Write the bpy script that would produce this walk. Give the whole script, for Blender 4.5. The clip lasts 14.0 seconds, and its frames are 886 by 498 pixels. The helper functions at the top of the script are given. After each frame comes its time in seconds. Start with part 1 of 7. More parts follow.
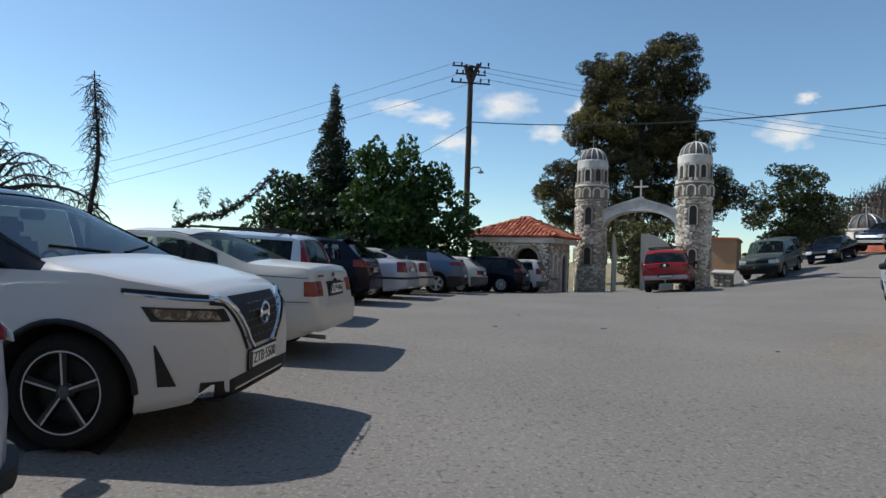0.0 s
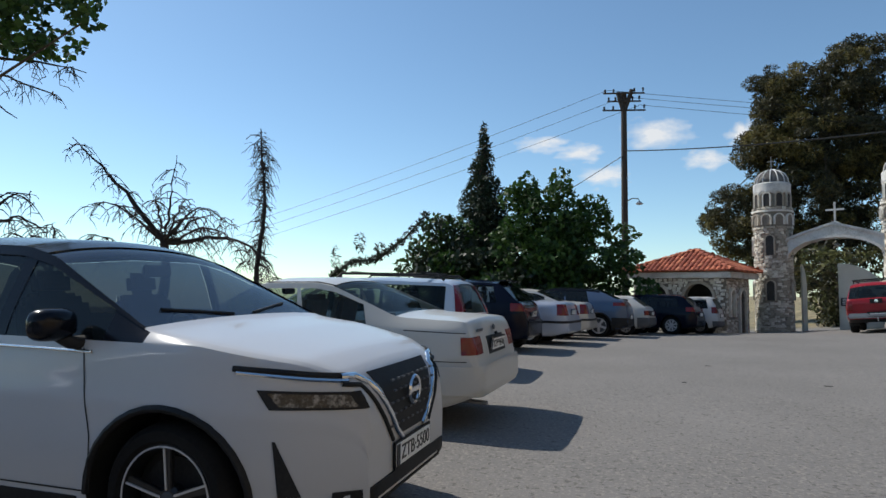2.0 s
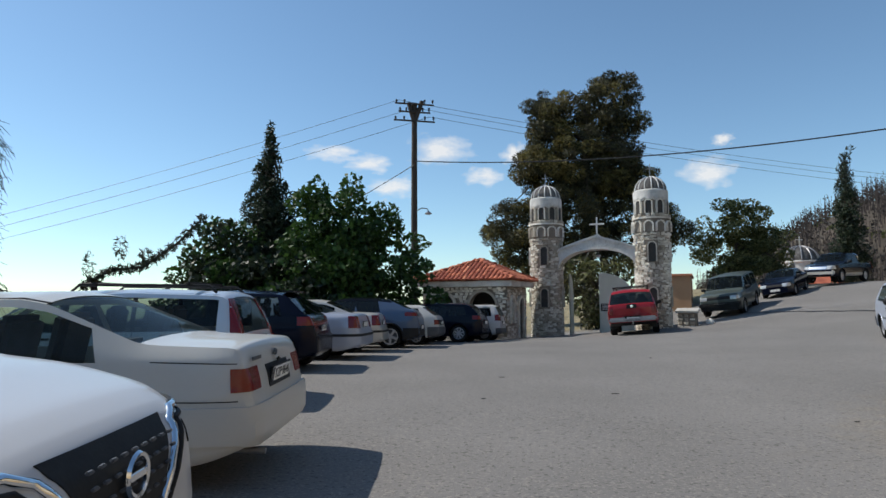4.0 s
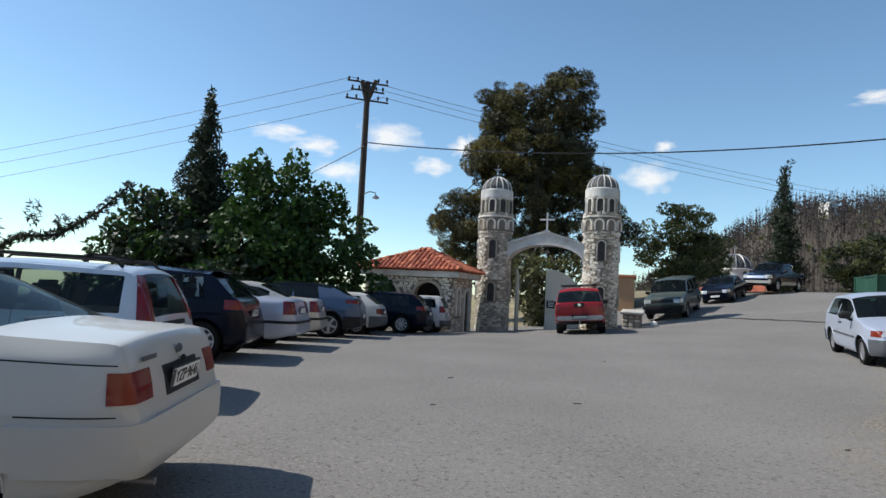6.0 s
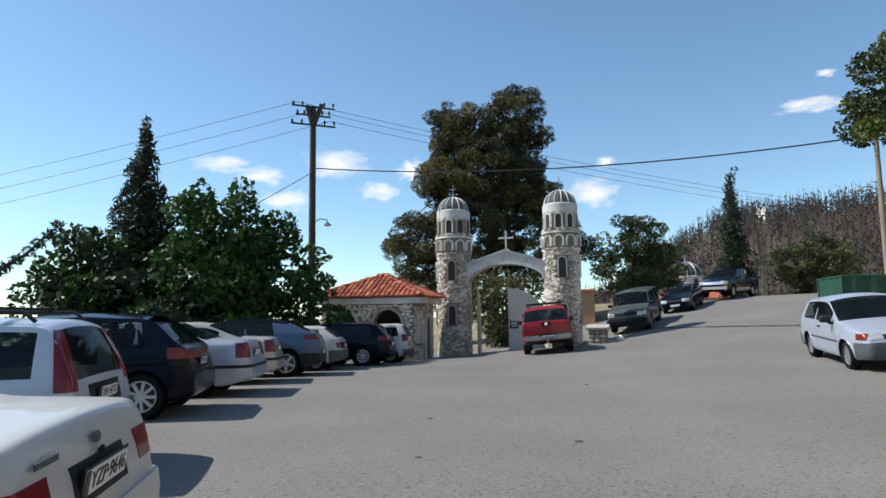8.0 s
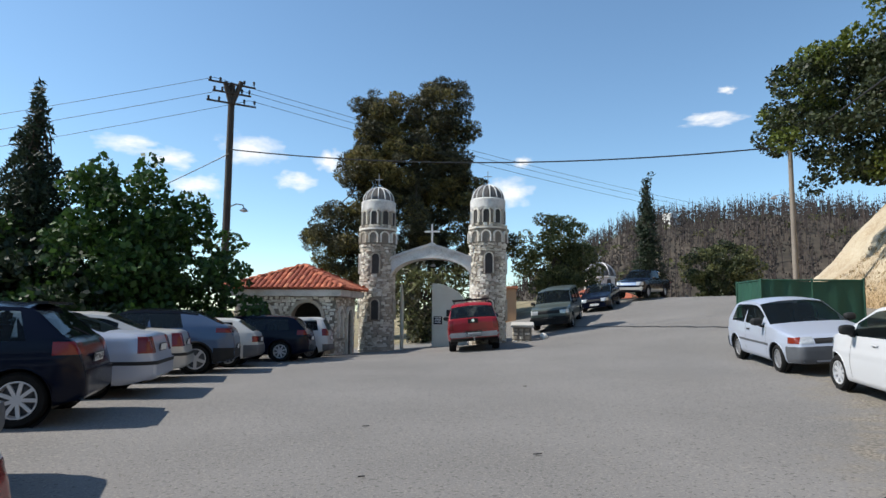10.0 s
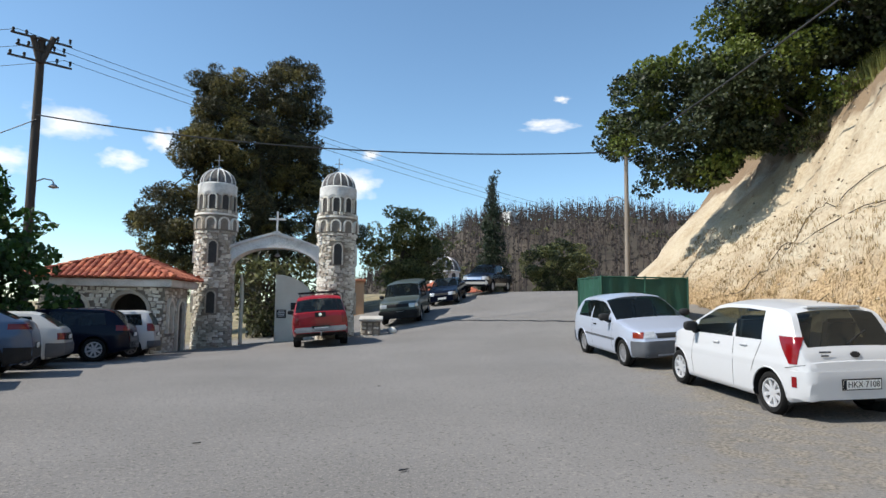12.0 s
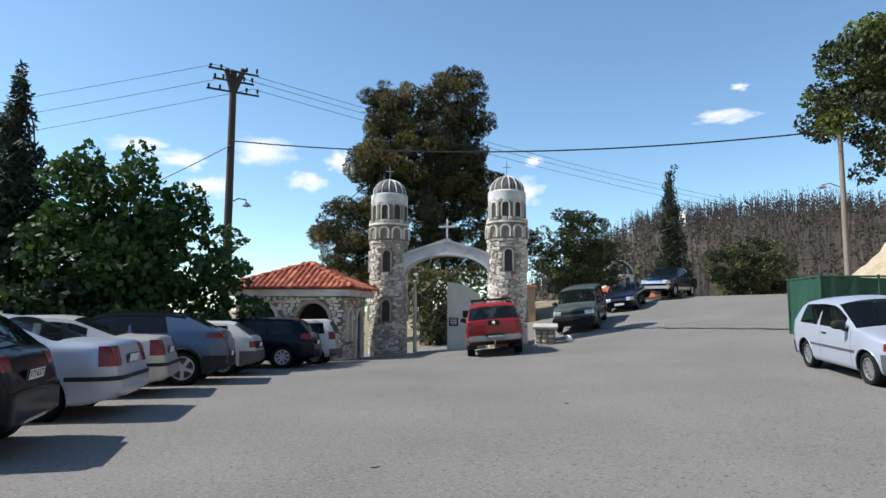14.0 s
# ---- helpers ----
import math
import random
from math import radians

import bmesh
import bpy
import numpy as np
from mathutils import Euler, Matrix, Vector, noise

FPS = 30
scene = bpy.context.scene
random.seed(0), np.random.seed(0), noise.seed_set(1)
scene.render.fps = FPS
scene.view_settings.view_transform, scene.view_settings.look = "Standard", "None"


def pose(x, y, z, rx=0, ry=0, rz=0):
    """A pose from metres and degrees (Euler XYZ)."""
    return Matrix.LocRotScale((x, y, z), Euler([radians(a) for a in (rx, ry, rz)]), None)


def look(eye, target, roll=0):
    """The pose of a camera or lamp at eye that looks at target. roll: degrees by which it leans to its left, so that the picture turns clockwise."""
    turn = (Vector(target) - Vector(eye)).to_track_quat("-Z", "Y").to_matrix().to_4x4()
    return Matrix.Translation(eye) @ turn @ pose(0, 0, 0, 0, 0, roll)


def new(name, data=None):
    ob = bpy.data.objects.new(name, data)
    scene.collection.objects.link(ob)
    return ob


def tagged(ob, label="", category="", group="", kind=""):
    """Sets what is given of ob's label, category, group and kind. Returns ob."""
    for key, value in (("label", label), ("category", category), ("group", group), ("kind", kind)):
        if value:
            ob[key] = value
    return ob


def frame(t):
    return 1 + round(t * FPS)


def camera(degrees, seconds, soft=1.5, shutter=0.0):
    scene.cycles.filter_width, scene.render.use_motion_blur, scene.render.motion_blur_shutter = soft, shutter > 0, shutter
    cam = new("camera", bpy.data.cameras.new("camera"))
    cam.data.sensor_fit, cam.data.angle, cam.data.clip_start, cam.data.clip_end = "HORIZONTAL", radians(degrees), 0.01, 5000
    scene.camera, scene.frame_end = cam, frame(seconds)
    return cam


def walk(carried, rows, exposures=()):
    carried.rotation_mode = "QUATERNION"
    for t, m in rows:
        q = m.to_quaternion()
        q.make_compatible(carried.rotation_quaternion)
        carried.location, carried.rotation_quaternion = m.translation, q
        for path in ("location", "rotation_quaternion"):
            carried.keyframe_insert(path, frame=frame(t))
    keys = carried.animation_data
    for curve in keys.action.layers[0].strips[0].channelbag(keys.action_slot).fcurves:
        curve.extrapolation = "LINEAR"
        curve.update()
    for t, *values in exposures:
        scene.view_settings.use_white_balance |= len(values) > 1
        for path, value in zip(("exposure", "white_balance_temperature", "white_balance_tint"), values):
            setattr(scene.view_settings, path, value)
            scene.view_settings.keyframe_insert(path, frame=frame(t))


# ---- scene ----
cam = camera(70.18, 14.0)
PATH = [
    (0.0, pose(0.000, -0.000, 1.400, 90.88, -1.94, -0.00)),
    (0.5, pose(-0.056, 0.273, 1.422, 92.62, -0.73, 8.22)),
    (1.0, pose(-0.131, 0.531, 1.460, 94.31, 0.74, 12.30)),
    (1.5, pose(-0.214, 0.827, 1.479, 94.09, 0.78, 15.79)),
    (2.0, pose(-0.286, 1.128, 1.500, 94.04, -0.68, 13.61)),
    (2.5, pose(-0.356, 1.412, 1.525, 94.73, -0.82, 7.83)),
    (3.0, pose(-0.415, 1.664, 1.527, 93.59, -0.18, 1.39)),
    (3.5, pose(-0.424, 1.923, 1.545, 94.82, -0.61, -2.45)),
    (3.7, pose(-0.427, 2.036, 1.551, 95.03, 0.20, -4.02)),
    (5.8, pose(-0.428, 3.190, 1.581, 93.45, -2.98, -10.95)),
    (6.0, pose(-0.440, 3.283, 1.590, 94.07, -2.85, -10.79)),
    (6.5, pose(-0.497, 3.507, 1.630, 95.54, -0.15, -13.91)),
    (7.0, pose(-0.510, 3.724, 1.626, 94.58, -1.20, -13.52)),
    (7.2, pose(-0.488, 3.842, 1.640, 95.25, -0.12, -14.00)),
    (9.3, pose(-0.589, 4.752, 1.707, 96.73, -0.37, -16.72)),
    (9.5, pose(-0.583, 4.842, 1.707, 96.04, -2.76, -18.05)),
    (9.6, pose(-0.587, 4.907, 1.708, 95.63, -3.72, -19.18)),
    (10.0, pose(-0.611, 5.210, 1.714, 95.72, -0.46, -22.59)),
    (10.5, pose(-0.576, 5.494, 1.716, 95.16, -0.53, -22.65)),
    (10.9, pose(-0.563, 5.604, 1.735, 94.60, -0.88, -24.38)),
    (11.0, pose(-0.558, 5.629, 1.737, 95.23, -0.55, -25.08)),
    (11.1, pose(-0.550, 5.658, 1.736, 94.95, -1.32, -26.06)),
    (11.5, pose(-0.499, 5.802, 1.731, 94.95, -1.25, -28.74)),
    (11.6, pose(-0.478, 5.851, 1.734, 94.52, -1.68, -30.22)),
    (12.0, pose(-0.379, 6.061, 1.750, 95.20, -0.75, -36.66)),
    (12.5, pose(-0.254, 6.276, 1.761, 94.91, 0.64, -38.05)),
    (13.0, pose(-0.127, 6.453, 1.771, 95.53, -1.11, -36.25)),
    (13.5, pose(-0.109, 6.697, 1.763, 93.87, -0.95, -32.20)),
    (13.9, pose(-0.075, 6.991, 1.760, 94.80, -1.85, -24.31)),
    (14.0, pose(-0.066, 7.073, 1.759, 95.69, -0.29, -21.59)),
]
walk(cam, PATH, [(0.0, -0.15), (3.0, -0.15), (6.0, 0.06), (9.5, 0.22), (14.0, 0.33)])


# light: the late-morning sun stands ahead to the left
SUN = Vector((-0.90, 0.36, 1.02)).normalized()
world = bpy.data.worlds.new("sky")
scene.world = world
world.use_nodes = True
wn = world.node_tree.nodes
sky = wn.new("ShaderNodeTexSky")
sky.sky_type, sky.sun_disc = "NISHITA", False
sky.sun_elevation = math.asin(SUN.z)
sky.sun_rotation = math.atan2(SUN.x, SUN.y)
sky.altitude, sky.air_density, sky.dust_density, sky.ozone_density = 800, 1.0, 0.42, 1.9
wn["Background"].inputs[1].default_value = 0.148
tone = wn.new("ShaderNodeMix")
tone.data_type, tone.blend_type = "RGBA", "MULTIPLY"
tone.inputs[0].default_value, tone.inputs[7].default_value = 1.0, (0.91, 1.05, 1.05, 1)
world.node_tree.links.new(sky.outputs[0], tone.inputs[6])
world.node_tree.links.new(tone.outputs[2], wn["Background"].inputs[0])
sun = new("sun", bpy.data.lights.new("sun", "SUN"))
sun.data.energy, sun.data.angle, sun.data.color = 5.0, radians(0.55), (1.0, 0.95, 0.87)
sun.matrix_world = look(SUN * 100, (0, 0, 0))


# ---- materials ----
def material(name, color, rough=0.7, metal=0.0, spec=0.5):
    m = bpy.data.materials.new(name)
    m.use_nodes = True
    b = m.node_tree.nodes["Principled BSDF"]
    b.inputs["Base Color"].default_value = (*color, 1)
    b.inputs["Roughness"].default_value = rough
    b.inputs["Metallic"].default_value = metal
    b.inputs["Specular IOR Level"].default_value = spec
    return m


def varied(name, stops, scale=3.0, fine=40.0, rough=0.8, bump=0.3, depth=0.01, mix=0.4, detail=6, island=0.0, stretch=(1, 1, 1), metal=0.0, obrand=0.0):
    """Two scales of noise between the colours of stops, with relief."""
    m = material(name, stops[0], rough, metal)
    t, n, l = m.node_tree, m.node_tree.nodes, m.node_tree.links
    b = n["Principled BSDF"]
    co = n.new("ShaderNodeTexCoord")
    mp = n.new("ShaderNodeMapping")
    mp.inputs["Scale"].default_value = stretch
    l.new(co.outputs["Object"], mp.inputs[0])
    big, small = n.new("ShaderNodeTexNoise"), n.new("ShaderNodeTexNoise")
    for node, s in ((big, scale), (small, fine)):
        node.inputs["Scale"].default_value, node.inputs["Detail"].default_value = s, detail
        l.new(mp.outputs[0], node.inputs["Vector"])
    add = n.new("ShaderNodeMix")
    add.inputs[0].default_value = mix
    l.new(big.outputs[0], add.inputs[2])
    l.new(small.outputs[0], add.inputs[3])
    fac = add.outputs[0]
    for amount, node, out in ((island, "ShaderNodeNewGeometry", "Random Per Island"), (obrand, "ShaderNodeObjectInfo", "Random")):
        if amount:
            g = n.new(node)
            ad = n.new("ShaderNodeMath")
            ad.operation = "MULTIPLY_ADD"
            ad.inputs[1].default_value = amount
            sub = n.new("ShaderNodeMath")
            sub.operation = "SUBTRACT"
            sub.inputs[1].default_value = amount / 2
            l.new(fac, sub.inputs[0])
            l.new(g.outputs[out], ad.inputs[0])
            l.new(sub.outputs[0], ad.inputs[2])
            fac = ad.outputs[0]
    r = n.new("ShaderNodeValToRGB")
    els = r.color_ramp.elements
    while len(els) < len(stops):
        els.new(0.5)
    for i, c in enumerate(stops):
        els[i].position = 0.3 + 0.4 * i / max(1, len(stops) - 1)
        els[i].color = (*c, 1)
    l.new(fac, r.inputs[0])
    l.new(r.outputs[0], b.inputs["Base Color"])
    if bump:
        bp = n.new("ShaderNodeBump")
        bp.inputs["Strength"].default_value, bp.inputs["Distance"].default_value = bump, depth
        l.new(small.outputs[0], bp.inputs["Height"])
        l.new(bp.outputs[0], b.inputs["Normal"])
    return m


def paint(name, color, rough=0.28, metal=0.0, dust=0.12, coat=0.45):
    """Car paint: clear coat over colour, with a little dust."""
    m = varied(name, [color, tuple(c * (1 - dust) + 0.32 * dust for c in color)], 1.5, 25, rough, 0.0, 0.001, 0.35, metal=metal)
    b = m.node_tree.nodes["Principled BSDF"]
    b.inputs["Coat Weight"].default_value, b.inputs["Coat Roughness"].default_value = coat, 0.03
    b.inputs["Specular IOR Level"].default_value = 0.12
    return m


def glass(name, tint, through_share, base=(0.012, 0.016, 0.018), ior=1.5):
    m = bpy.data.materials.new(name)
    m.use_nodes = True
    n, l = m.node_tree.nodes, m.node_tree.links
    b = n["Principled BSDF"]
    b.inputs["Base Color"].default_value = (*base, 1)
    b.inputs["Roughness"].default_value = 0.03
    b.inputs["IOR"].default_value = ior
    tr = n.new("ShaderNodeBsdfTransparent")
    tr.inputs[0].default_value = (*tint, 1)
    mx = n.new("ShaderNodeMixShader")
    mx.inputs[0].default_value = through_share
    l.new(b.outputs[0], mx.inputs[1])
    l.new(tr.outputs[0], mx.inputs[2])
    l.new(mx.outputs[0], n["Material Output"].inputs[0])
    return m


def leafy(name, dark, light, transl=0.25):
    m = varied(name, [dark, light], 0.6, 9, 0.55, 0.0, 0.01, 0.5, island=0.45)
    n, l = m.node_tree.nodes, m.node_tree.links
    b = n["Principled BSDF"]
    b.inputs["Specular IOR Level"].default_value = 0.35
    tl = n.new("ShaderNodeBsdfTranslucent")
    ramp = [x for x in n if x.type == "VALTORGB"][0]
    l.new(ramp.outputs[0], tl.inputs[0])
    mx = n.new("ShaderNodeMixShader")
    mx.inputs[0].default_value = transl
    l.new(b.outputs[0], mx.inputs[1])
    l.new(tl.outputs[0], mx.inputs[2])
    l.new(mx.outputs[0], n["Material Output"].inputs[0])
    return m


WHITE = paint("white car paint", (0.50, 0.505, 0.515), 0.3, dust=0.08)
CREAMWHITE = paint("aged white car paint", (0.53, 0.525, 0.495), 0.35, dust=0.12)
SILVER = paint("silver car paint", (0.52, 0.56, 0.62), 0.35, 0.35)
LILAC = paint("pale blue-silver car paint", (0.42, 0.46, 0.55), 0.35, 0.3)
PEARL = paint("champagne silver car paint", (0.52, 0.50, 0.46), 0.35, 0.3)
NAVY = paint("dark blue car paint", (0.003, 0.005, 0.014), 0.2, dust=0.002, coat=0.12)
BLACKP = paint("blue-black car paint", (0.005, 0.006, 0.010), 0.2, dust=0.006, coat=0.22)
STEELBLUE = paint("grey-blue car paint", (0.062, 0.098, 0.165), 0.3, 0.3, dust=0.04)
RED = paint("red car paint", (0.26, 0.010, 0.016), 0.3, dust=0.03)
GREENP = paint("dark green car paint", (0.060, 0.078, 0.070), 0.3, 0.1, coat=0.3)
PLASTIC = varied("black plastic", [(0.012, 0.012, 0.013), (0.03, 0.03, 0.03)], 4, 60, 0.6, 0.2, 0.002)
GREYPLASTIC = varied("grey bumper plastic", [(0.055, 0.06, 0.07), (0.09, 0.095, 0.105)], 4, 60, 0.6, 0.2, 0.002)
RUBBER = varied("tyre rubber", [(0.007, 0.007, 0.007), (0.015, 0.0145, 0.014)], 5, 50, 0.9, 0.3, 0.003)
ALLOY = varied("alloy wheel", [(0.50, 0.51, 0.53), (0.62, 0.62, 0.63)], 6, 60, 0.32, 0.0, metal=0.35)
DARKALLOY = varied("black alloy wheel", [(0.012, 0.012, 0.013), (0.02, 0.02, 0.021)], 6, 60, 0.3, 0.0)
CHROME = material("chrome", (0.75, 0.76, 0.78), 0.12, 1.0)
REDLAMP = material("red lamp plastic", (0.17, 0.004, 0.006), 0.15)
AMBERLAMP = material("amber lamp plastic", (0.17, 0.022, 0.010), 0.15)
CLEARLAMP = varied("clear lamp", [(0.32, 0.34, 0.35), (0.6, 0.62, 0.63)], 14, 60, 0.12, 0.0, metal=0.3)
SMOKELAMP = varied("smoked clear lamp", [(0.015, 0.016, 0.018), (0.05, 0.052, 0.055), (0.30, 0.31, 0.32)], 22, 70, 0.1, 0.0, metal=0.2)
GLASS = glass("tinted car glass", (0.66, 0.74, 0.73), 0.70)
# reflected sky is put into the blue base and tint of this glass
SKYBLUEGLASS = glass("screen glass with sky reflection painted blue", (0.50, 0.60, 0.72), 0.42, (0.020, 0.034, 0.062), 1.75)
DARKGLASS = glass("dark tinted glass", (0.30, 0.34, 0.36), 0.4)
CABIN = varied("dark upholstery", [(0.02, 0.02, 0.022), (0.05, 0.05, 0.052)], 6, 60, 0.85, 0.3)
GREYCABIN = varied("grey upholstery", [(0.10, 0.10, 0.11), (0.17, 0.17, 0.18)], 6, 60, 0.85, 0.3)
PLATEWHITE = varied("number plate white", [(0.72, 0.72, 0.70), (0.80, 0.80, 0.78)], 12, 60, 0.4, 0.0)
INK = material("black lettering", (0.012, 0.012, 0.012), 0.5)

STONE = varied("pale cut stone", [(0.36, 0.32, 0.26), (0.60, 0.56, 0.48), (0.78, 0.75, 0.68)], 3, 26, 0.9, 0.6, 0.012, 0.4, island=0.5, obrand=0.45)
MORTAR = varied("grey mortar", [(0.16, 0.14, 0.115), (0.28, 0.245, 0.20)], 5, 60, 0.95, 0.5, 0.01)
PLASTER = varied("weathered white plaster", [(0.34, 0.33, 0.31), (0.60, 0.59, 0.56), (0.72, 0.71, 0.68)], 1.6, 22, 0.9, 0.35, 0.006, 0.45)
DOMEGREY = varied("stained dome render", [(0.030, 0.028, 0.028), (0.075, 0.070, 0.067), (0.20, 0.19, 0.18)], 2.2, 14, 0.85, 0.4, 0.01, 0.4, stretch=(1, 1, 0.35))
CREAM = varied("cream painted metal", [(0.50, 0.48, 0.40), (0.60, 0.58, 0.49)], 1.2, 20, 0.6, 0.1, 0.002)
TILE = varied("terracotta tile", [(0.24, 0.055, 0.028), (0.44, 0.125, 0.060), (0.54, 0.21, 0.11)], 1.5, 18, 0.85, 0.4, 0.006, 0.4, island=0.35, obrand=0.5)
OCHRE = varied("ochre wall plaster", [(0.42, 0.24, 0.13), (0.52, 0.32, 0.19)], 1.2, 18, 0.9, 0.3, 0.005)
# near-black colour stands for the shade inside openings
OPENING_SHADE = varied("infill with interior shade painted in", [(0.03, 0.028, 0.026), (0.07, 0.065, 0.06)], 2, 20, 0.9, 0.2)
WOODPOLE = varied("creosoted pole wood", [(0.030, 0.022, 0.018), (0.075, 0.058, 0.046)], 3, 22, 0.9, 0.5, 0.01, 0.5, stretch=(6, 6, 0.5))
GREYWOOD = varied("weathered grey pole wood", [(0.16, 0.13, 0.105), (0.30, 0.255, 0.21)], 3, 22, 0.9, 0.5, 0.01, 0.5, stretch=(6, 6, 0.5))
STEEL = varied("galvanised steel", [(0.25, 0.25, 0.26), (0.38, 0.38, 0.39)], 5, 40, 0.5, 0.0, metal=0.6)
for _m in (PLASTIC, RUBBER):
    _m.node_tree.nodes["Principled BSDF"].inputs["Specular IOR Level"].default_value = 0.2
WIREM = material("black cable", (0.012, 0.012, 0.013), 0.6)
TARP = varied("green mesh tarpaulin", [(0.006, 0.045, 0.028), (0.012, 0.075, 0.045)], 1.3, 30, 0.7, 0.4, 0.01)
BARK = varied("bark", [(0.035, 0.026, 0.02), (0.10, 0.08, 0.062)], 3, 22, 0.95, 0.7, 0.02, 0.5, stretch=(3, 3, 0.7))
PALEBARK = varied("pale bark", [(0.10, 0.085, 0.07), (0.24, 0.21, 0.18)], 3, 22, 0.95, 0.6, 0.02, 0.5, stretch=(3, 3, 0.7))
BURNT = varied("scorched bark", [(0.012, 0.010, 0.010), (0.045, 0.036, 0.034)], 3, 22, 0.95, 0.6, 0.02)
LEAF_FIG = leafy("broad green leaves", (0.015, 0.040, 0.009), (0.055, 0.115, 0.022), 0.25)
LEAF_FIR = leafy("dark conifer needles", (0.009, 0.018, 0.009), (0.036, 0.054, 0.026), 0.15)
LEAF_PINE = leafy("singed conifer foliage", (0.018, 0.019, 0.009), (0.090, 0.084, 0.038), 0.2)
# same foliage again, with sunlight painted in as a brighter yellow-brown
LEAF_PINELIT = leafy("conifer foliage painted sunlit yellow-brown", (0.060, 0.052, 0.016), (0.22, 0.185, 0.060), 0.25)
LEAF_OAK = leafy("grey-green oak leaves", (0.050, 0.062, 0.022), (0.20, 0.205, 0.085), 0.45)
LEAF_BUSH = leafy("olive-green sunlit leaves", (0.075, 0.085, 0.026), (0.28, 0.27, 0.11), 0.45)
LEAF_CAROB = leafy("dense evergreen leaves", (0.012, 0.020, 0.008), (0.060, 0.074, 0.028), 0.2)
LEAF_YELLOW = leafy("sunlit yellow-green leaves", (0.06, 0.085, 0.012), (0.15, 0.18, 0.035), 0.3)
LEAF_BROWN = leafy("burnt brown needles", (0.024, 0.018, 0.014), (0.048, 0.036, 0.028), 0.1)
DRYGRASS = leafy("dry grass blades", (0.15, 0.095, 0.04), (0.36, 0.26, 0.12), 0.2)
GREENGRASS = leafy("wild grass blades", (0.09, 0.10, 0.02), (0.24, 0.23, 0.07), 0.25)
CONCRETE = varied("old concrete", [(0.36, 0.34, 0.30), (0.52, 0.50, 0.46)], 1.5, 25, 0.9, 0.4, 0.006)


# ---- mesh helpers ----
def mesh_object(name, verts, faces, mat, parent=None, smooth=None, label=""):
    me = bpy.data.meshes.new(name)
    me.from_pydata([tuple(v) for v in verts], [], faces)
    if mat:
        me.materials.append(mat)
    if smooth:
        me.shade_smooth()
        me.set_sharp_from_angle(angle=radians(smooth))
    ob = new(name, me)
    if parent:
        ob.parent = parent
    return tagged(ob, label)


def part(name, bm, mat, parent=None, label="", smooth=None):
    me = bpy.data.meshes.new(name)
    bm.normal_update()
    bm.to_mesh(me)
    bm.free()
    me.materials.append(mat)
    if smooth:
        me.shade_smooth()
        me.set_sharp_from_angle(angle=radians(smooth))
    ob = new(name, me)
    if parent:
        ob.parent = parent
    return tagged(ob, label)


def thing(name, m, label, category, group="", kind=""):
    ob = new(name)
    ob.empty_display_size = 0.2
    ob.matrix_world = m
    return tagged(ob, label, category, group, kind)


def add_box(bm, size, m=Matrix(), bevel=0.0):
    r = bmesh.ops.create_cube(bm, size=1, matrix=m @ Matrix.Diagonal((*size, 1)))
    if bevel:
        es = {e for v in r["verts"] for e in v.link_edges}
        bmesh.ops.bevel(bm, geom=list(es), offset=bevel, segments=2, affect="EDGES")
    return bm


def box(size, at=(0, 0, 0), bevel=0.0, rz=0.0):
    return add_box(bmesh.new(), size, pose(*at, 0, 0, rz), bevel)


def add_cyl(bm, r1, r2, a, b, n=10, caps=True):
    a, b = Vector(a), Vector(b)
    d = b - a
    m = Matrix.Translation((a + b) / 2) @ d.to_track_quat("Z", "Y").to_matrix().to_4x4()
    bmesh.ops.create_cone(bm, cap_ends=caps, segments=n, radius1=r1, radius2=r2, depth=d.length, matrix=m)
    return bm


def lathe(profile, n=32, axis_m=Matrix(), arc=2 * math.pi):
    """A surface of revolution about z; profile is (r, z) pairs."""
    bm = bmesh.new()
    full = arc > 6.28
    cols = n if full else n + 1
    rings = [[bm.verts.new(axis_m @ Vector((r * math.cos(arc * k / n), r * math.sin(arc * k / n), z))) for k in range(cols)] for r, z in profile]
    for a, b in zip(rings, rings[1:]):
        for k in range(n):
            k2 = (k + 1) % cols
            try:
                bm.faces.new((a[k], a[k2], b[k2], b[k]))
            except ValueError:
                pass
    bmesh.ops.remove_doubles(bm, verts=bm.verts, dist=1e-5)
    bmesh.ops.recalc_face_normals(bm, faces=bm.faces)
    return bm


def tube(points, r, n=6):
    """A round bar along points."""
    bm = bmesh.new()
    pts = [Vector(p) for p in points]
    prev = None
    for i, p in enumerate(pts):
        d = (pts[min(i + 1, len(pts) - 1)] - pts[max(i - 1, 0)]).normalized()
        q = d.to_track_quat("Z", "Y")
        rr = r[i] if isinstance(r, (list, tuple)) else r
        ring = [bm.verts.new(p + q @ Vector((rr * math.cos(2 * math.pi * k / n), rr * math.sin(2 * math.pi * k / n), 0))) for k in range(n)]
        if prev:
            best = min(range(n), key=lambda s: (prev[0].co - ring[s].co).length)
            ring = ring[best:] + ring[:best]
            for k in range(n):
                bm.faces.new((prev[k], prev[(k + 1) % n], ring[(k + 1) % n], ring[k]))
        prev = ring
    return bm


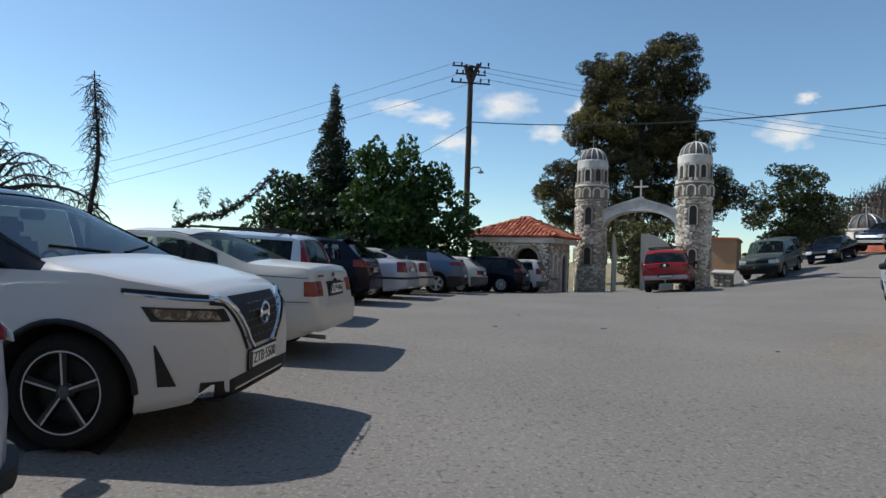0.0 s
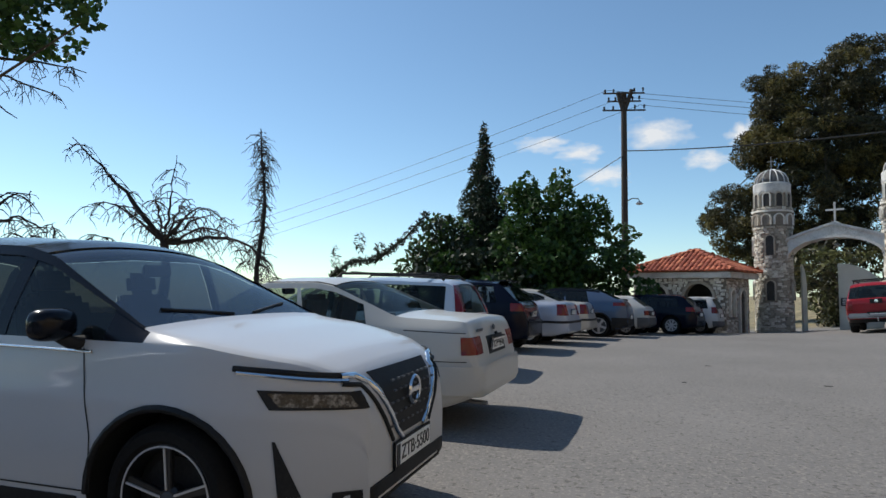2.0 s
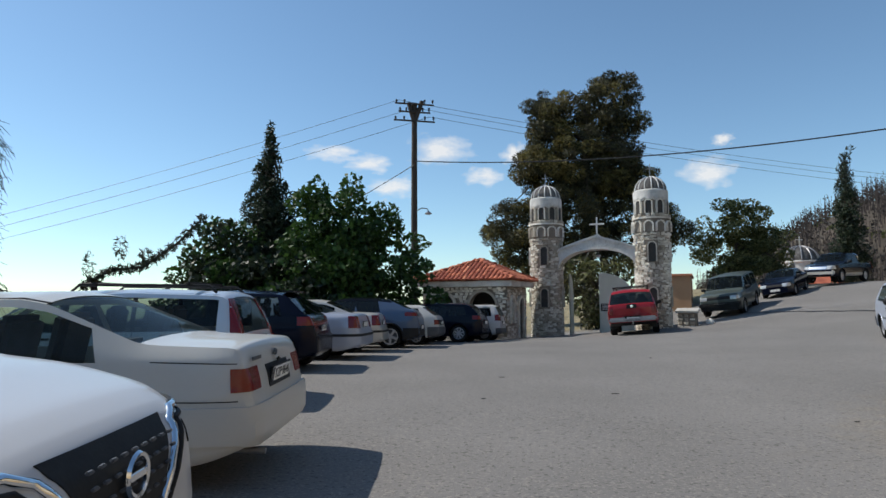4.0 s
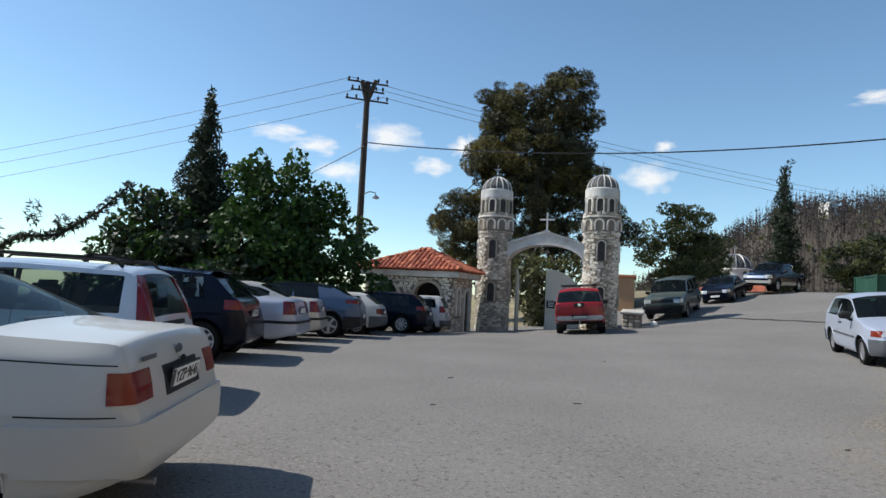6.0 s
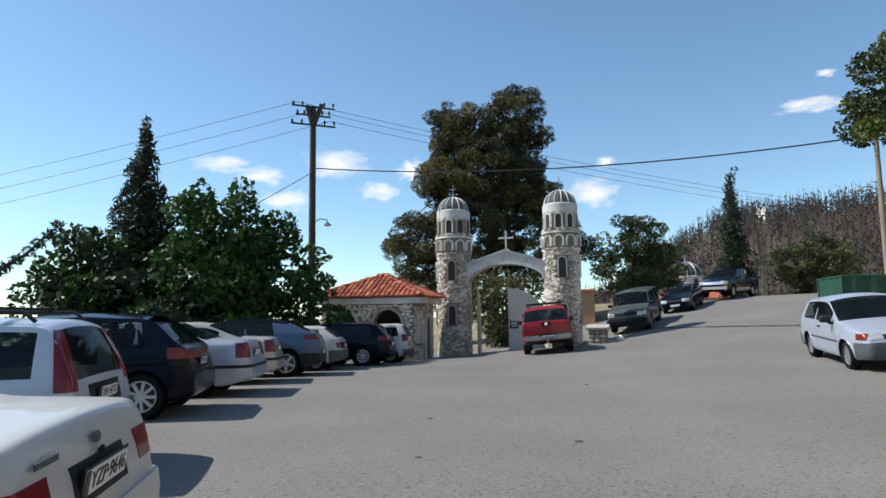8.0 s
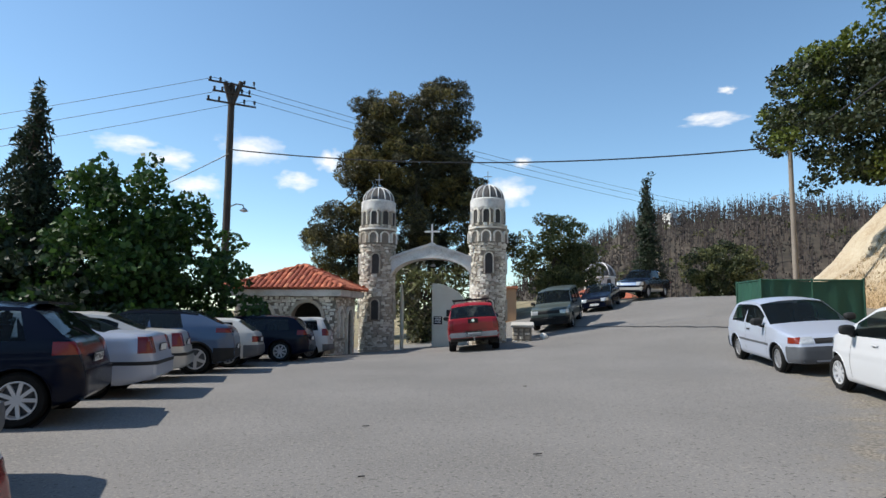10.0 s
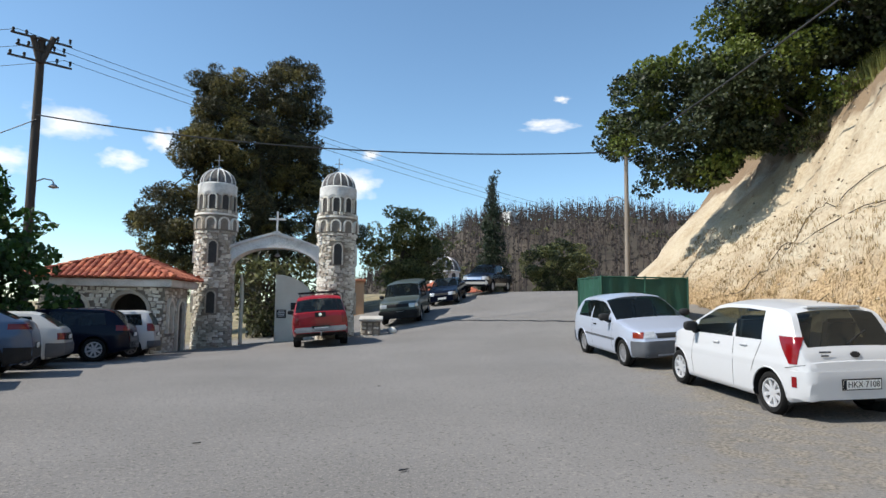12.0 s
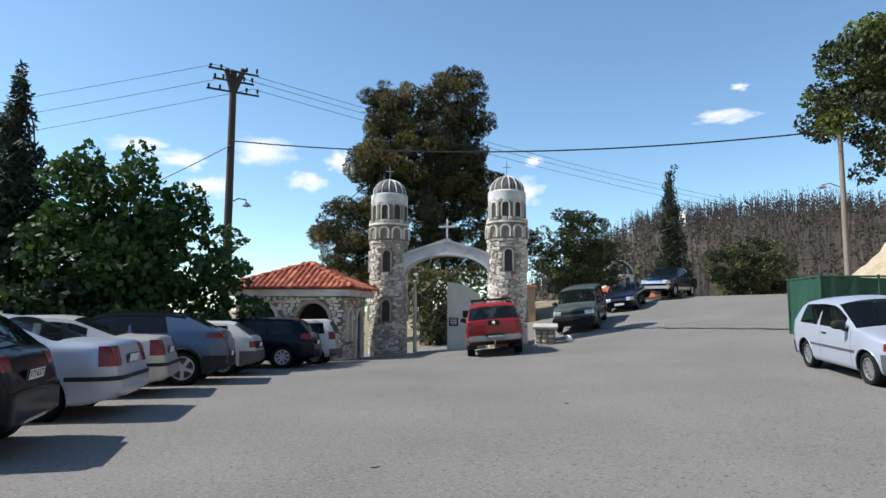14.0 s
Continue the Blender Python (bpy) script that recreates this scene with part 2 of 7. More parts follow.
def lettering(text, height, m, parent, mat=None, width=None, name="lettering"):
    cu = bpy.data.curves.new(name, "FONT")
    cu.body, cu.size, cu.align_x, cu.align_y, cu.extrude = text, height / 0.7, "CENTER", "CENTER", 0.0015
    tmp = bpy.data.objects.new("tmp", cu)
    scene.collection.objects.link(tmp)
    me = bpy.data.meshes.new_from_object(tmp.evaluated_get(bpy.context.evaluated_depsgraph_get()))
    bpy.data.objects.remove(tmp)
    xs = [v.co.x for v in me.vertices]
    if width and xs:
        s = width / (max(xs) - min(xs))
        for v in me.vertices:
            v.co.x *= s
    me.materials.clear()
    me.materials.append(mat or INK)
    ob = new(name, me)
    ob.parent, ob.matrix_basis = parent, m
    return ob


def smoothstep(a, b, x):
    t = min(1.0, max(0.0, (x - a) / (b - a)))
    return t * t * (3 - 2 * t)


# ---- the ground's shape ----
def height(x, y):
    """The yard rises to a low brow, dips to the gate and climbs along the road that passes it."""
    yy = max(-14.0, min(y, 36.0))
    k = 0.0008 if yy < 15 else 0.0016 * (1 - smoothstep(12, 19, x))
    z = 0.28 - k * (yy - 15) ** 2
    u = max(0.0, x - 1.5)
    z += (0.0042 * min(u, 20.0) ** 2 + 0.17 * max(0.0, min(u, 24.5) - 20.0) - 0.03 * max(0.0, min(u, 60.0) - 26.0)) * (0.55 + 0.45 * smoothstep(7, 15, y))
    z -= 9.0 * smoothstep(7, 40, -x) + 55 * smoothstep(30, 400, -x)
    z -= 14.0 * smoothstep(52, 130, math.hypot(x - 5, y - 10)) * (1 - smoothstep(20, 60, x))
    return z


# ---- ground ----
def axis(parts):
    out = []
    for a, b, st in parts:
        n = max(1, round((b - a) / st))
        out += [a + (b - a) * k / n for k in range(n)]
    return out + [parts[-1][1]]


gx = axis([(-2500, -400, 350), (-400, -60, 40), (-60, -12, 4), (-12, 24, 0.5), (24, 60, 3), (60, 300, 30), (300, 2500, 350)])
gy = axis([(-2500, -300, 400), (-300, -40, 40), (-40, -6, 4), (-6, 40, 0.5), (40, 80, 4), (80, 300, 30), (300, 2500, 350)])
gv = [(x, y, height(x, y) + (0.012 * noise.noise((x * 0.9, y * 0.9, 0)) if -12 < x < 24 and -6 < y < 40 else 0)) for y in gy for x in gx]
gf = [(j * len(gx) + i, j * len(gx) + i + 1, (j + 1) * len(gx) + i + 1, (j + 1) * len(gx) + i) for j in range(len(gy) - 1) for i in range(len(gx) - 1)]


def ground_material():
    m = varied("worn grey asphalt", [(0.122, 0.115, 0.107), (0.158, 0.149, 0.140), (0.196, 0.185, 0.174)], 0.35, 45, 0.92, 0.6, 0.01, 0.40, 8)
    n, l = m.node_tree.nodes, m.node_tree.links
    b = n["Principled BSDF"]
    ramp = [x for x in n if x.type == "VALTORGB"][0]
    geo = n.new("ShaderNodeNewGeometry")
    sep = n.new("ShaderNodeSeparateXYZ")
    l.new(geo.outputs["Position"], sep.inputs[0])

    def math_node(op, a, b_=None, c=None):
        q = n.new("ShaderNodeMath")
        q.operation = op
        for k, v in enumerate((a, b_, c)):
            if v is None:
                continue
            if isinstance(v, (int, float)):
                q.inputs[k].default_value = v
            else:
                l.new(v, q.inputs[k])
        return q.outputs[0]

    def noise_node(scale, detail=5):
        q = n.new("ShaderNodeTexNoise")
        q.inputs["Scale"].default_value, q.inputs["Detail"].default_value = scale, detail
        l.new(geo.outputs["Position"], q.inputs["Vector"])
        return q.outputs[0]

    def mixc(fac, a, color):
        q = n.new("ShaderNodeMix")
        q.data_type = "RGBA"
        l.new(fac, q.inputs[0])
        l.new(a, q.inputs[6])
        if isinstance(color, tuple):
            q.inputs[7].default_value = (*color, 1)
        else:
            l.new(color, q.inputs[7])
        return q.outputs[2]

    # loose aggregate showing as light and dark specks
    vor = n.new("ShaderNodeTexVoronoi")
    vor.inputs["Scale"].default_value = 55
    l.new(geo.outputs["Position"], vor.inputs["Vector"])
    sp = math_node("MULTIPLY", math_node("GREATER_THAN", noise_node(34, 3), 0.585), 0.55)
    col = mixc(sp, ramp.outputs[0], (0.26, 0.24, 0.21))
    dk = math_node("MULTIPLY", math_node("GREATER_THAN", noise_node(22, 4), 0.615), 0.6)
    col = mixc(dk, col, (0.055, 0.05, 0.045))
    # broken edge: gravel towards the bank, n grows across the road
    nn = math_node("ADD", math_node("MULTIPLY", sep.outputs[0], 0.675), math_node("MULTIPLY", sep.outputs[1], -0.737))
    edge = math_node("MULTIPLY_ADD", noise_node(1.3), 2.6, math_node("ADD", nn, 2.7))
    soil = n.new("ShaderNodeMapRange")
    soil.inputs[1].default_value, soil.inputs[2].default_value = 0.55, 1.3
    l.new(edge, soil.inputs[0])
    ahead = n.new("ShaderNodeMapRange")
    ahead.inputs[1].default_value, ahead.inputs[2].default_value = 6.5, 9.0
    l.new(sep.outputs[1], ahead.inputs[0])
    near = math_node("MULTIPLY", soil.outputs[0], ahead.outputs[0])
    gr = n.new("ShaderNodeValToRGB")
    gr.color_ramp.elements[0].position, gr.color_ramp.elements[0].color = 0.35, (0.085, 0.075, 0.062, 1)
    gr.color_ramp.elements[1].position, gr.color_ramp.elements[1].color = 0.65, (0.27, 0.235, 0.185, 1)
    l.new(noise_node(26, 8), gr.inputs[0])
    patchy = n.new("ShaderNodeMapRange")
    patchy.inputs[1].default_value, patchy.inputs[2].default_value, patchy.inputs[3].default_value = 0.42, 0.58, 0.25
    l.new(noise_node(3.1, 8), patchy.inputs[0])
    col = mixc(math_node("MULTIPLY", near, patchy.outputs[0]), col, gr.outputs[0])
    # dry slope behind the parked row, and far land
    lx = n.new("ShaderNodeMapRange")
    lx.inputs[1].default_value, lx.inputs[2].default_value = -6.0, -7.5
    l.new(math_node("MULTIPLY_ADD", noise_node(0.9), 1.6, sep.outputs[0]), lx.inputs[0])
    far = n.new("ShaderNodeMapRange")
    far.inputs[1].default_value, far.inputs[2].default_value = 37.0, 40.0
    l.new(sep.outputs[1], far.inputs[0])
    dry = n.new("ShaderNodeValToRGB")
    dry.color_ramp.elements[0].position, dry.color_ramp.elements[0].color = 0.35, (0.12, 0.10, 0.05, 1)
    dry.color_ramp.elements[1].position, dry.color_ramp.elements[1].color = 0.65, (0.28, 0.23, 0.13, 1)
    l.new(noise_node(1.5, 8), dry.inputs[0])
    col = mixc(math_node("MAXIMUM", lx.outputs[0], far.outputs[0]), col, dry.outputs[0])
    l.new(col, b.inputs["Base Color"])
    return m


ground = tagged(mesh_object("ground", gv, gf, ground_material(), smooth=60), "worn grey asphalt yard with gravel edges and dry land beyond", "ground", kind="structure")
# long cross joint of the road and a pale tar patch
bm = bmesh.new()
prev = None
for k in range(40):
    x = 16.1 + k * 0.023 + 0.05 * math.sin(k * 1.3) + 0.06 * noise.noise((k * 0.7, 0, 0))
    y = 32.4 - k * 0.285
    pr = [bm.verts.new((x + d, y, height(x + d, y) + 0.016)) for d in (-0.07, 0.07)]
    if prev:
        bm.faces.new((prev[0], pr[0], pr[1], prev[1]))
    prev = pr
tagged(part("road_joint", bm, PLASTIC), "dark tar joint across the road", "road joint", kind="structure")
# small scraps and cracks on the asphalt
rnd = random.Random(5)
for k in range(5):
    x, y = rnd.uniform(0.5, 7), rnd.uniform(8, 17)
    if k < 3:
        x, y = ((2.81, 10.91), (4.6, 8.6), (1.6, 13.0))[k]
    bm = bmesh.new()
    w = rnd.uniform(0.02, 0.035)
    vs = [bm.verts.new((x + w * math.cos(a * 1.047) * rnd.uniform(0.6, 1.2) * 1.6, y + w * 0.5 * math.sin(a * 1.047) * rnd.uniform(0.6, 1.2), height(x, y) + 0.016)) for a in range(6)]
    bm.faces.new(vs)
    r = bmesh.ops.extrude_face_region(bm, geom=list(bm.faces))
    for q in r["geom"]:
        if isinstance(q, bmesh.types.BMVert):
            q.co.z += 0.008
    tagged(part("tar_scrap", bm, PLASTIC), "small dark scrap lying on the asphalt", "scrap", "scraps on the asphalt")

# ---- cut bank on the far side of the road ----
BS, BN = Vector((0.737, 0.675, 0)), Vector((0.675, -0.737, 0))


def bank_foot(s):
    return 0.15 - 1.9 * smoothstep(27, 34, s) + 13.0 * (1 - smoothstep(-3, 9.5, s))


def bank_width(s):
    return max(4.9, 5.0 - bank_foot(s))


def bank_top(s):
    return 9.4 + 0.25 * math.sin(s * 0.35) + 0.5 * smoothstep(28, 40, s) - 6.5 * smoothstep(46, 70, s)


def bank_point(s, v):
    """v: 0 at the foot, 1 at the crest, 2 far back on the terrace."""
    nf = bank_foot(s)
    base = BS * s + BN * nf
    z0 = height(base.x, base.y) - 0.15
    zt = max(z0 + 0.4, bank_top(s))
    if v <= 1:
        nn, z = nf + bank_width(s) * v ** 0.92, z0 + (zt - z0) * v ** 1.12
    else:
        nn, z = nf + bank_width(s) + (v - 1) * 26, zt + (v - 1) * 3.6
    p = BS * s + BN * nn
    rough = noise.noise((s * 0.55, v * 3.2, 1.7)) * 0.34 + noise.noise((s * 1.9, v * 9, 4.2)) * 0.13 + noise.noise((s * 5, v * 22, 8)) * 0.05
    p -= BN * rough * (1.15 if v < 1 else 0.4) * min(1, v * 5 + 0.15)
    if 0.8 < v < 1.05:
        p -= BN * 0.22 * math.sin((v - 0.8) / 0.25 * math.pi) * (0.5 + noise.noise((s * 0.8, 0, 3)))
    return Vector((p.x, p.y, z + rough * 0.25))


ss = axis([(-26, 4, 1.0), (4, 46, 0.2), (46, 72, 1.0)])
vv = axis([(0, 1, 0.022), (1, 1.12, 0.03), (1.12, 2, 0.2)])
bvs = [bank_point(s, v) for v in vv for s in ss]
bfs = [(j * len(ss) + i, j * len(ss) + i + 1, (j + 1) * len(ss) + i + 1, (j + 1) * len(ss) + i) for j in range(len(vv) - 1) for i in range(len(ss) - 1)]


def bank_material():
    m = varied("eroded marl bank", [(0.28, 0.205, 0.125), (0.42, 0.345, 0.24), (0.50, 0.44, 0.33)], 0.7, 9, 0.95, 0.8, 0.05, 0.45, 9)
    n, l = m.node_tree.nodes, m.node_tree.links
    b = n["Principled BSDF"]
    ramp = [x for x in n if x.type == "VALTORGB"][0]
    geo = n.new("ShaderNodeNewGeometry")
    sep = n.new("ShaderNodeSeparateXYZ")
    l.new(geo.outputs["Position"], sep.inputs[0])
    nz = n.new("ShaderNodeTexNoise")
    nz.inputs["Scale"].default_value, nz.inputs["Detail"].default_value = 0.8, 8
    l.new(geo.outputs["Position"], nz.inputs["Vector"])
    low = n.new("ShaderNodeMath")
    low.operation = "MULTIPLY_ADD"
    low.inputs[1].default_value = 3.2
    l.new(nz.outputs[0], low.inputs[0])
    l.new(sep.outputs[2], low.inputs[2])
    mr = n.new("ShaderNodeMapRange")
    mr.inputs[1].default_value, mr.inputs[2].default_value = 4.9, 3.9
    l.new(low.outputs[0], mr.inputs[0])
    straw = n.new("ShaderNodeTexNoise")
    straw.inputs["Scale"].default_value, straw.inputs["Detail"].default_value = 16, 8
    l.new(geo.outputs["Position"], straw.inputs["Vector"])
    sr = n.new("ShaderNodeValToRGB")
    sr.color_ramp.elements[0].position, sr.color_ramp.elements[0].color = 0.36, (0.17, 0.105, 0.05, 1)
    sr.color_ramp.elements[1].position, sr.color_ramp.elements[1].color = 0.62, (0.43, 0.31, 0.17, 1)
    l.new(straw.outputs[0], sr.inputs[0])
    mx = n.new("ShaderNodeMix")
    mx.data_type = "RGBA"
    l.new(mr.outputs[0], mx.inputs[0])
    l.new(ramp.outputs[0], mx.inputs[6])
    l.new(sr.outputs[0], mx.inputs[7])
    top = n.new("ShaderNodeMapRange")
    top.inputs[1].default_value, top.inputs[2].default_value = 9.0, 9.6
    l.new(low.outputs[0], top.inputs[0])
    mx2 = n.new("ShaderNodeMix")
    mx2.data_type = "RGBA"
    l.new(top.outputs[0], mx2.inputs[0])
    l.new(mx.outputs[2], mx2.inputs[6])
    mx2.inputs[7].default_value = (0.20, 0.14, 0.085, 1)
    l.new(mx2.outputs[2], b.inputs["Base Color"])
    return m


tagged(mesh_object("bank", bvs, bfs, bank_material(), smooth=50), "eroded pale marl cutting with straw-dry weeds at its foot", "bank", kind="structure")
# stones set in the bank
sv, sf = [], []
rnd = random.Random(11)
for k in range(900):
    p = bank_point(rnd.uniform(4, 34), rnd.uniform(0.02, 0.95))
    r = rnd.uniform(0.02, 0.07)
    o = len(sv)
    for a in range(6):
        d = ((1, 0, 0), (-1, 0, 0), (0, 1, 0), (0, -1, 0), (0, 0, 1), (0, 0, -1))[a]
        sv.append((p.x + d[0] * r * rnd.uniform(0.7, 1.3), p.y + d[1] * r * rnd.uniform(0.7, 1.3), p.z + d[2] * r * rnd.uniform(0.5, 1)))
    sf += [(o, o + 2, o + 4), (o + 2, o + 1, o + 4), (o + 1, o + 3, o + 4), (o + 3, o, o + 4), (o + 2, o, o + 5), (o + 1, o + 2, o + 5), (o + 3, o + 1, o + 5), (o, o + 3, o + 5)]
tagged(mesh_object("bank_stones", sv, sf, varied("tan field stone", [(0.16, 0.12, 0.08), (0.42, 0.36, 0.27)], 2, 20, 0.95, 0.3, island=0.7)), "small stones sticking out of the marl bank", "stones", kind="stuff")


def blades(name, spots, mat, label, hgt=(0.2, 0.5), wid=0.012, per=9, spread=0.12):
    vs, fs = [], []
    r = random.Random(len(spots))
    for p in spots:
        for _ in range(per):
            a, ln = r.uniform(0, 6.283), r.uniform(*hgt)
            q = Vector(p) + Vector((r.uniform(-spread, spread), r.uniform(-spread, spread), -0.03))
            lean = Vector((math.cos(a), math.sin(a), 0)) * ln * r.uniform(0.1, 0.6)
            sd = Vector((-math.sin(a), math.cos(a), 0)) * wid
            o = len(vs)
            vs += [q - sd, q + sd, q + lean * 0.5 + Vector((0, 0, ln * 0.6)) + sd * 0.7, q + lean * 0.5 + Vector((0, 0, ln * 0.6)) - sd * 0.7, q + lean + Vector((0, 0, ln))]
            fs += [(o, o + 1, o + 2, o + 3), (o + 3, o + 2, o + 4)]
    return tagged(mesh_object(name, vs, fs, mat), label, "grass", kind="stuff")


rnd = random.Random(3)
blades("dry_weeds", [bank_point(rnd.uniform(2, 34), rnd.random() ** 1.4 * 0.45 + 0.02) for _ in range(5200)], DRYGRASS, "straw-coloured dry weeds on the foot of the bank", (0.05, 0.17), 0.008, 6)
blades("crest_grass", [bank_point(rnd.uniform(4, 46), rnd.uniform(0.90, 1.07)) for _ in range(2200)], GREENGRASS, "tall yellow-green grass along the crest of the bank", (0.25, 0.7), 0.012, 8)
blades("slope_grass", [(x, y, height(x, y)) for x, y in ((rnd.uniform(-9, -6.2), rnd.uniform(0, 34)) for _ in range(900))], DRYGRASS, "dry grass on the slope behind the parked cars", (0.2, 0.6), 0.012, 6)
# roots and a fallen cable on the bank
for a, b, v0, v1 in ((9.5, 24, 0.80, 0.30), (10, 16.5, 0.62, 0.55), (20.5, 27, 0.55, 0.1)):
    pts = []
    for k in range(30):
        s = a + (b - a) * k / 29
        p = bank_point(s, v0 + (v1 - v0) * k / 29 + 0.02 * math.sin(k * 0.9))
        pts.append(p - BN * 0.06 + Vector((0, 0, 0.03)))
    tagged(part("root", tube([q + Vector((rnd.uniform(-.04, .04), rnd.uniform(-.04, .04), rnd.uniform(-.07, .07))) for q in pts], 0.014, 5), BARK, smooth=60), "thin brown root hanging on the bank", "root", "roots on the bank")
# low concrete wall at the foot
vs, fs = [], []
wl = [(BS * s + BN * (bank_foot(s) - 0.12)) for s in axis([(10.0, 21.5, 0.7)])]
for p in wl:
    for dn, dz in ((-0.16, -0.2), (-0.13, 0.42 + 0.03 * noise.noise(p)), (0.12, 0.44), (0.14, -0.2)):
        q = p + BN * dn
        vs.append((q.x, q.y, height(p.x, p.y) + dz))
for k in range(len(wl) - 1):
    for j in range(3):
        fs.append((4 * k + j, 4 * k + 4 + j, 4 * k + 5 + j, 4 * k + 1 + j))
fs += [(0, 1, 2, 3), tuple(4 * (len(wl) - 1) + q for q in (3, 2, 1, 0))]
tagged(mesh_object("retaining_wall", vs, fs, CONCRETE), "low pale concrete wall at the foot of the bank", "wall", kind="structure")


# ---- stone gate ----
def stone_block(w, h, d, r):
    """One rough stone, built about the origin: x across, y outward, z up."""
    vs = []
    for sx, sz in ((-1, -1), (1, -1), (1, 1), (-1, 1)):
        vs.append((sx * w / 2, -0.02, sz * h / 2))
    for sx, sz in ((-1, -1), (1, -1), (1, 1), (-1, 1)):
        vs.append((sx * (w / 2 - 0.018) * r.uniform(0.86, 1.0), d * r.uniform(0.7, 1.1), sz * (h / 2 - 0.014) * r.uniform(0.86, 1.0)))
    fs = [(4, 5, 6, 7), (0, 1, 5, 4), (1, 2, 6, 5), (2, 3, 7, 6), (3, 0, 4, 7)]
    return vs, [f[::-1] for f in fs]


STONES = []
_r = random.Random(21)
for _k in range(14):
    _v, _f = stone_block(_r.uniform(0.15, 0.28), _r.uniform(0.085, 0.15), 0.045, _r)
    _m = bpy.data.meshes.new("stone")
    _m.from_pydata(_v, [], _f)
    _m.materials.append(STONE)
    STONES.append(_m)


def clad(parent, places, limit):
    """Stones at the poses given: the first ones as pieces, the rest joined."""
    r = random.Random(len(places))
    rest_v, rest_f = [], []
    for k, m in enumerate(places):
        me = STONES[r.randrange(len(STONES))]
        if k < limit:
            o = new("stone", me)
            o.parent, o.matrix_basis = parent, m
        else:
            b = len(rest_v)
            rest_v += [m @ v.co for v in me.vertices]
            rest_f += [tuple(b + q for q in p.vertices) for p in me.polygons]
    if rest_v:
        tagged(mesh_object("stonework", rest_v, rest_f, STONE, parent), kind="stuff")


def arch_prism(w, h, d, n=10):
    """A round-headed prism, x across, z up from 0, y depth d about 0."""
    bm = bmesh.new()
    pts = [(-w / 2, 0), (w / 2, 0)] + [(w / 2 * math.cos(math.pi * k / n), h - w / 2 + w / 2 * math.sin(math.pi * k / n)) for k in range(n + 1)]
    a = [bm.verts.new((x, -d / 2, z)) for x, z in pts]
    b = [bm.verts.new((x, d / 2, z)) for x, z in pts]
    bm.faces.new(a)
    bm.faces.new(b[::-1])
    for k in range(len(pts)):
        bm.faces.new((a[k], b[k], b[(k + 1) % len(pts)], a[(k + 1) % len(pts)]))
    bmesh.ops.recalc_face_normals(bm, faces=bm.faces)
    return bm


def arch_frame(w, h, d, t, n=12):
    """A round-headed surround of width t."""
    bm = bmesh.new()
    inner = [(w / 2, 0)] + [(w / 2 * math.cos(math.pi * k / n), h - w / 2 + w / 2 * math.sin(math.pi * k / n)) for k in range(n + 1)] + [(-w / 2, 0)]
    o2 = w / 2 + t
    outer = [(o2, 0)] + [(o2 * math.cos(math.pi * k / n), h - w / 2 + o2 * math.sin(math.pi * k / n)) for k in range(n + 1)] + [(-o2, 0)]
    rings = [[bm.verts.new((x, y, z)) for x, z in pts] for y, pts in ((d / 2, inner), (d / 2, outer), (-d / 2, outer), (-d / 2, inner))]
    for q in range(4):
        A, B = rings[q], rings[(q + 1) % 4]
        for k in range(len(inner) - 1):
            bm.faces.new((A[k], A[k + 1], B[k + 1], B[k]))
    bmesh.ops.recalc_face_normals(bm, faces=bm.faces)
    return bm


TLP, TRP = Vector((7.70, 33.05, 0)), Vector((12.02, 30.40, 0))
GDIR = (TRP - TLP).normalized()
GYAW = math.degrees(math.atan2(GDIR.y, GDIR.x))
Z0 = -0.35


def cross_part(parent, at, hgt, w, t, mat, rz):
    bm = box((t, t, hgt), (0, 0, hgt / 2), t * 0.2)
    add_box(bm, (w, t, t), pose(0, 0, hgt * 0.66), t * 0.2)
    o = part("cross", bm, mat, parent)
    o.matrix_basis = Matrix.Translation(at) @ pose(0, 0, 0, 0, 0, rz)
    return o


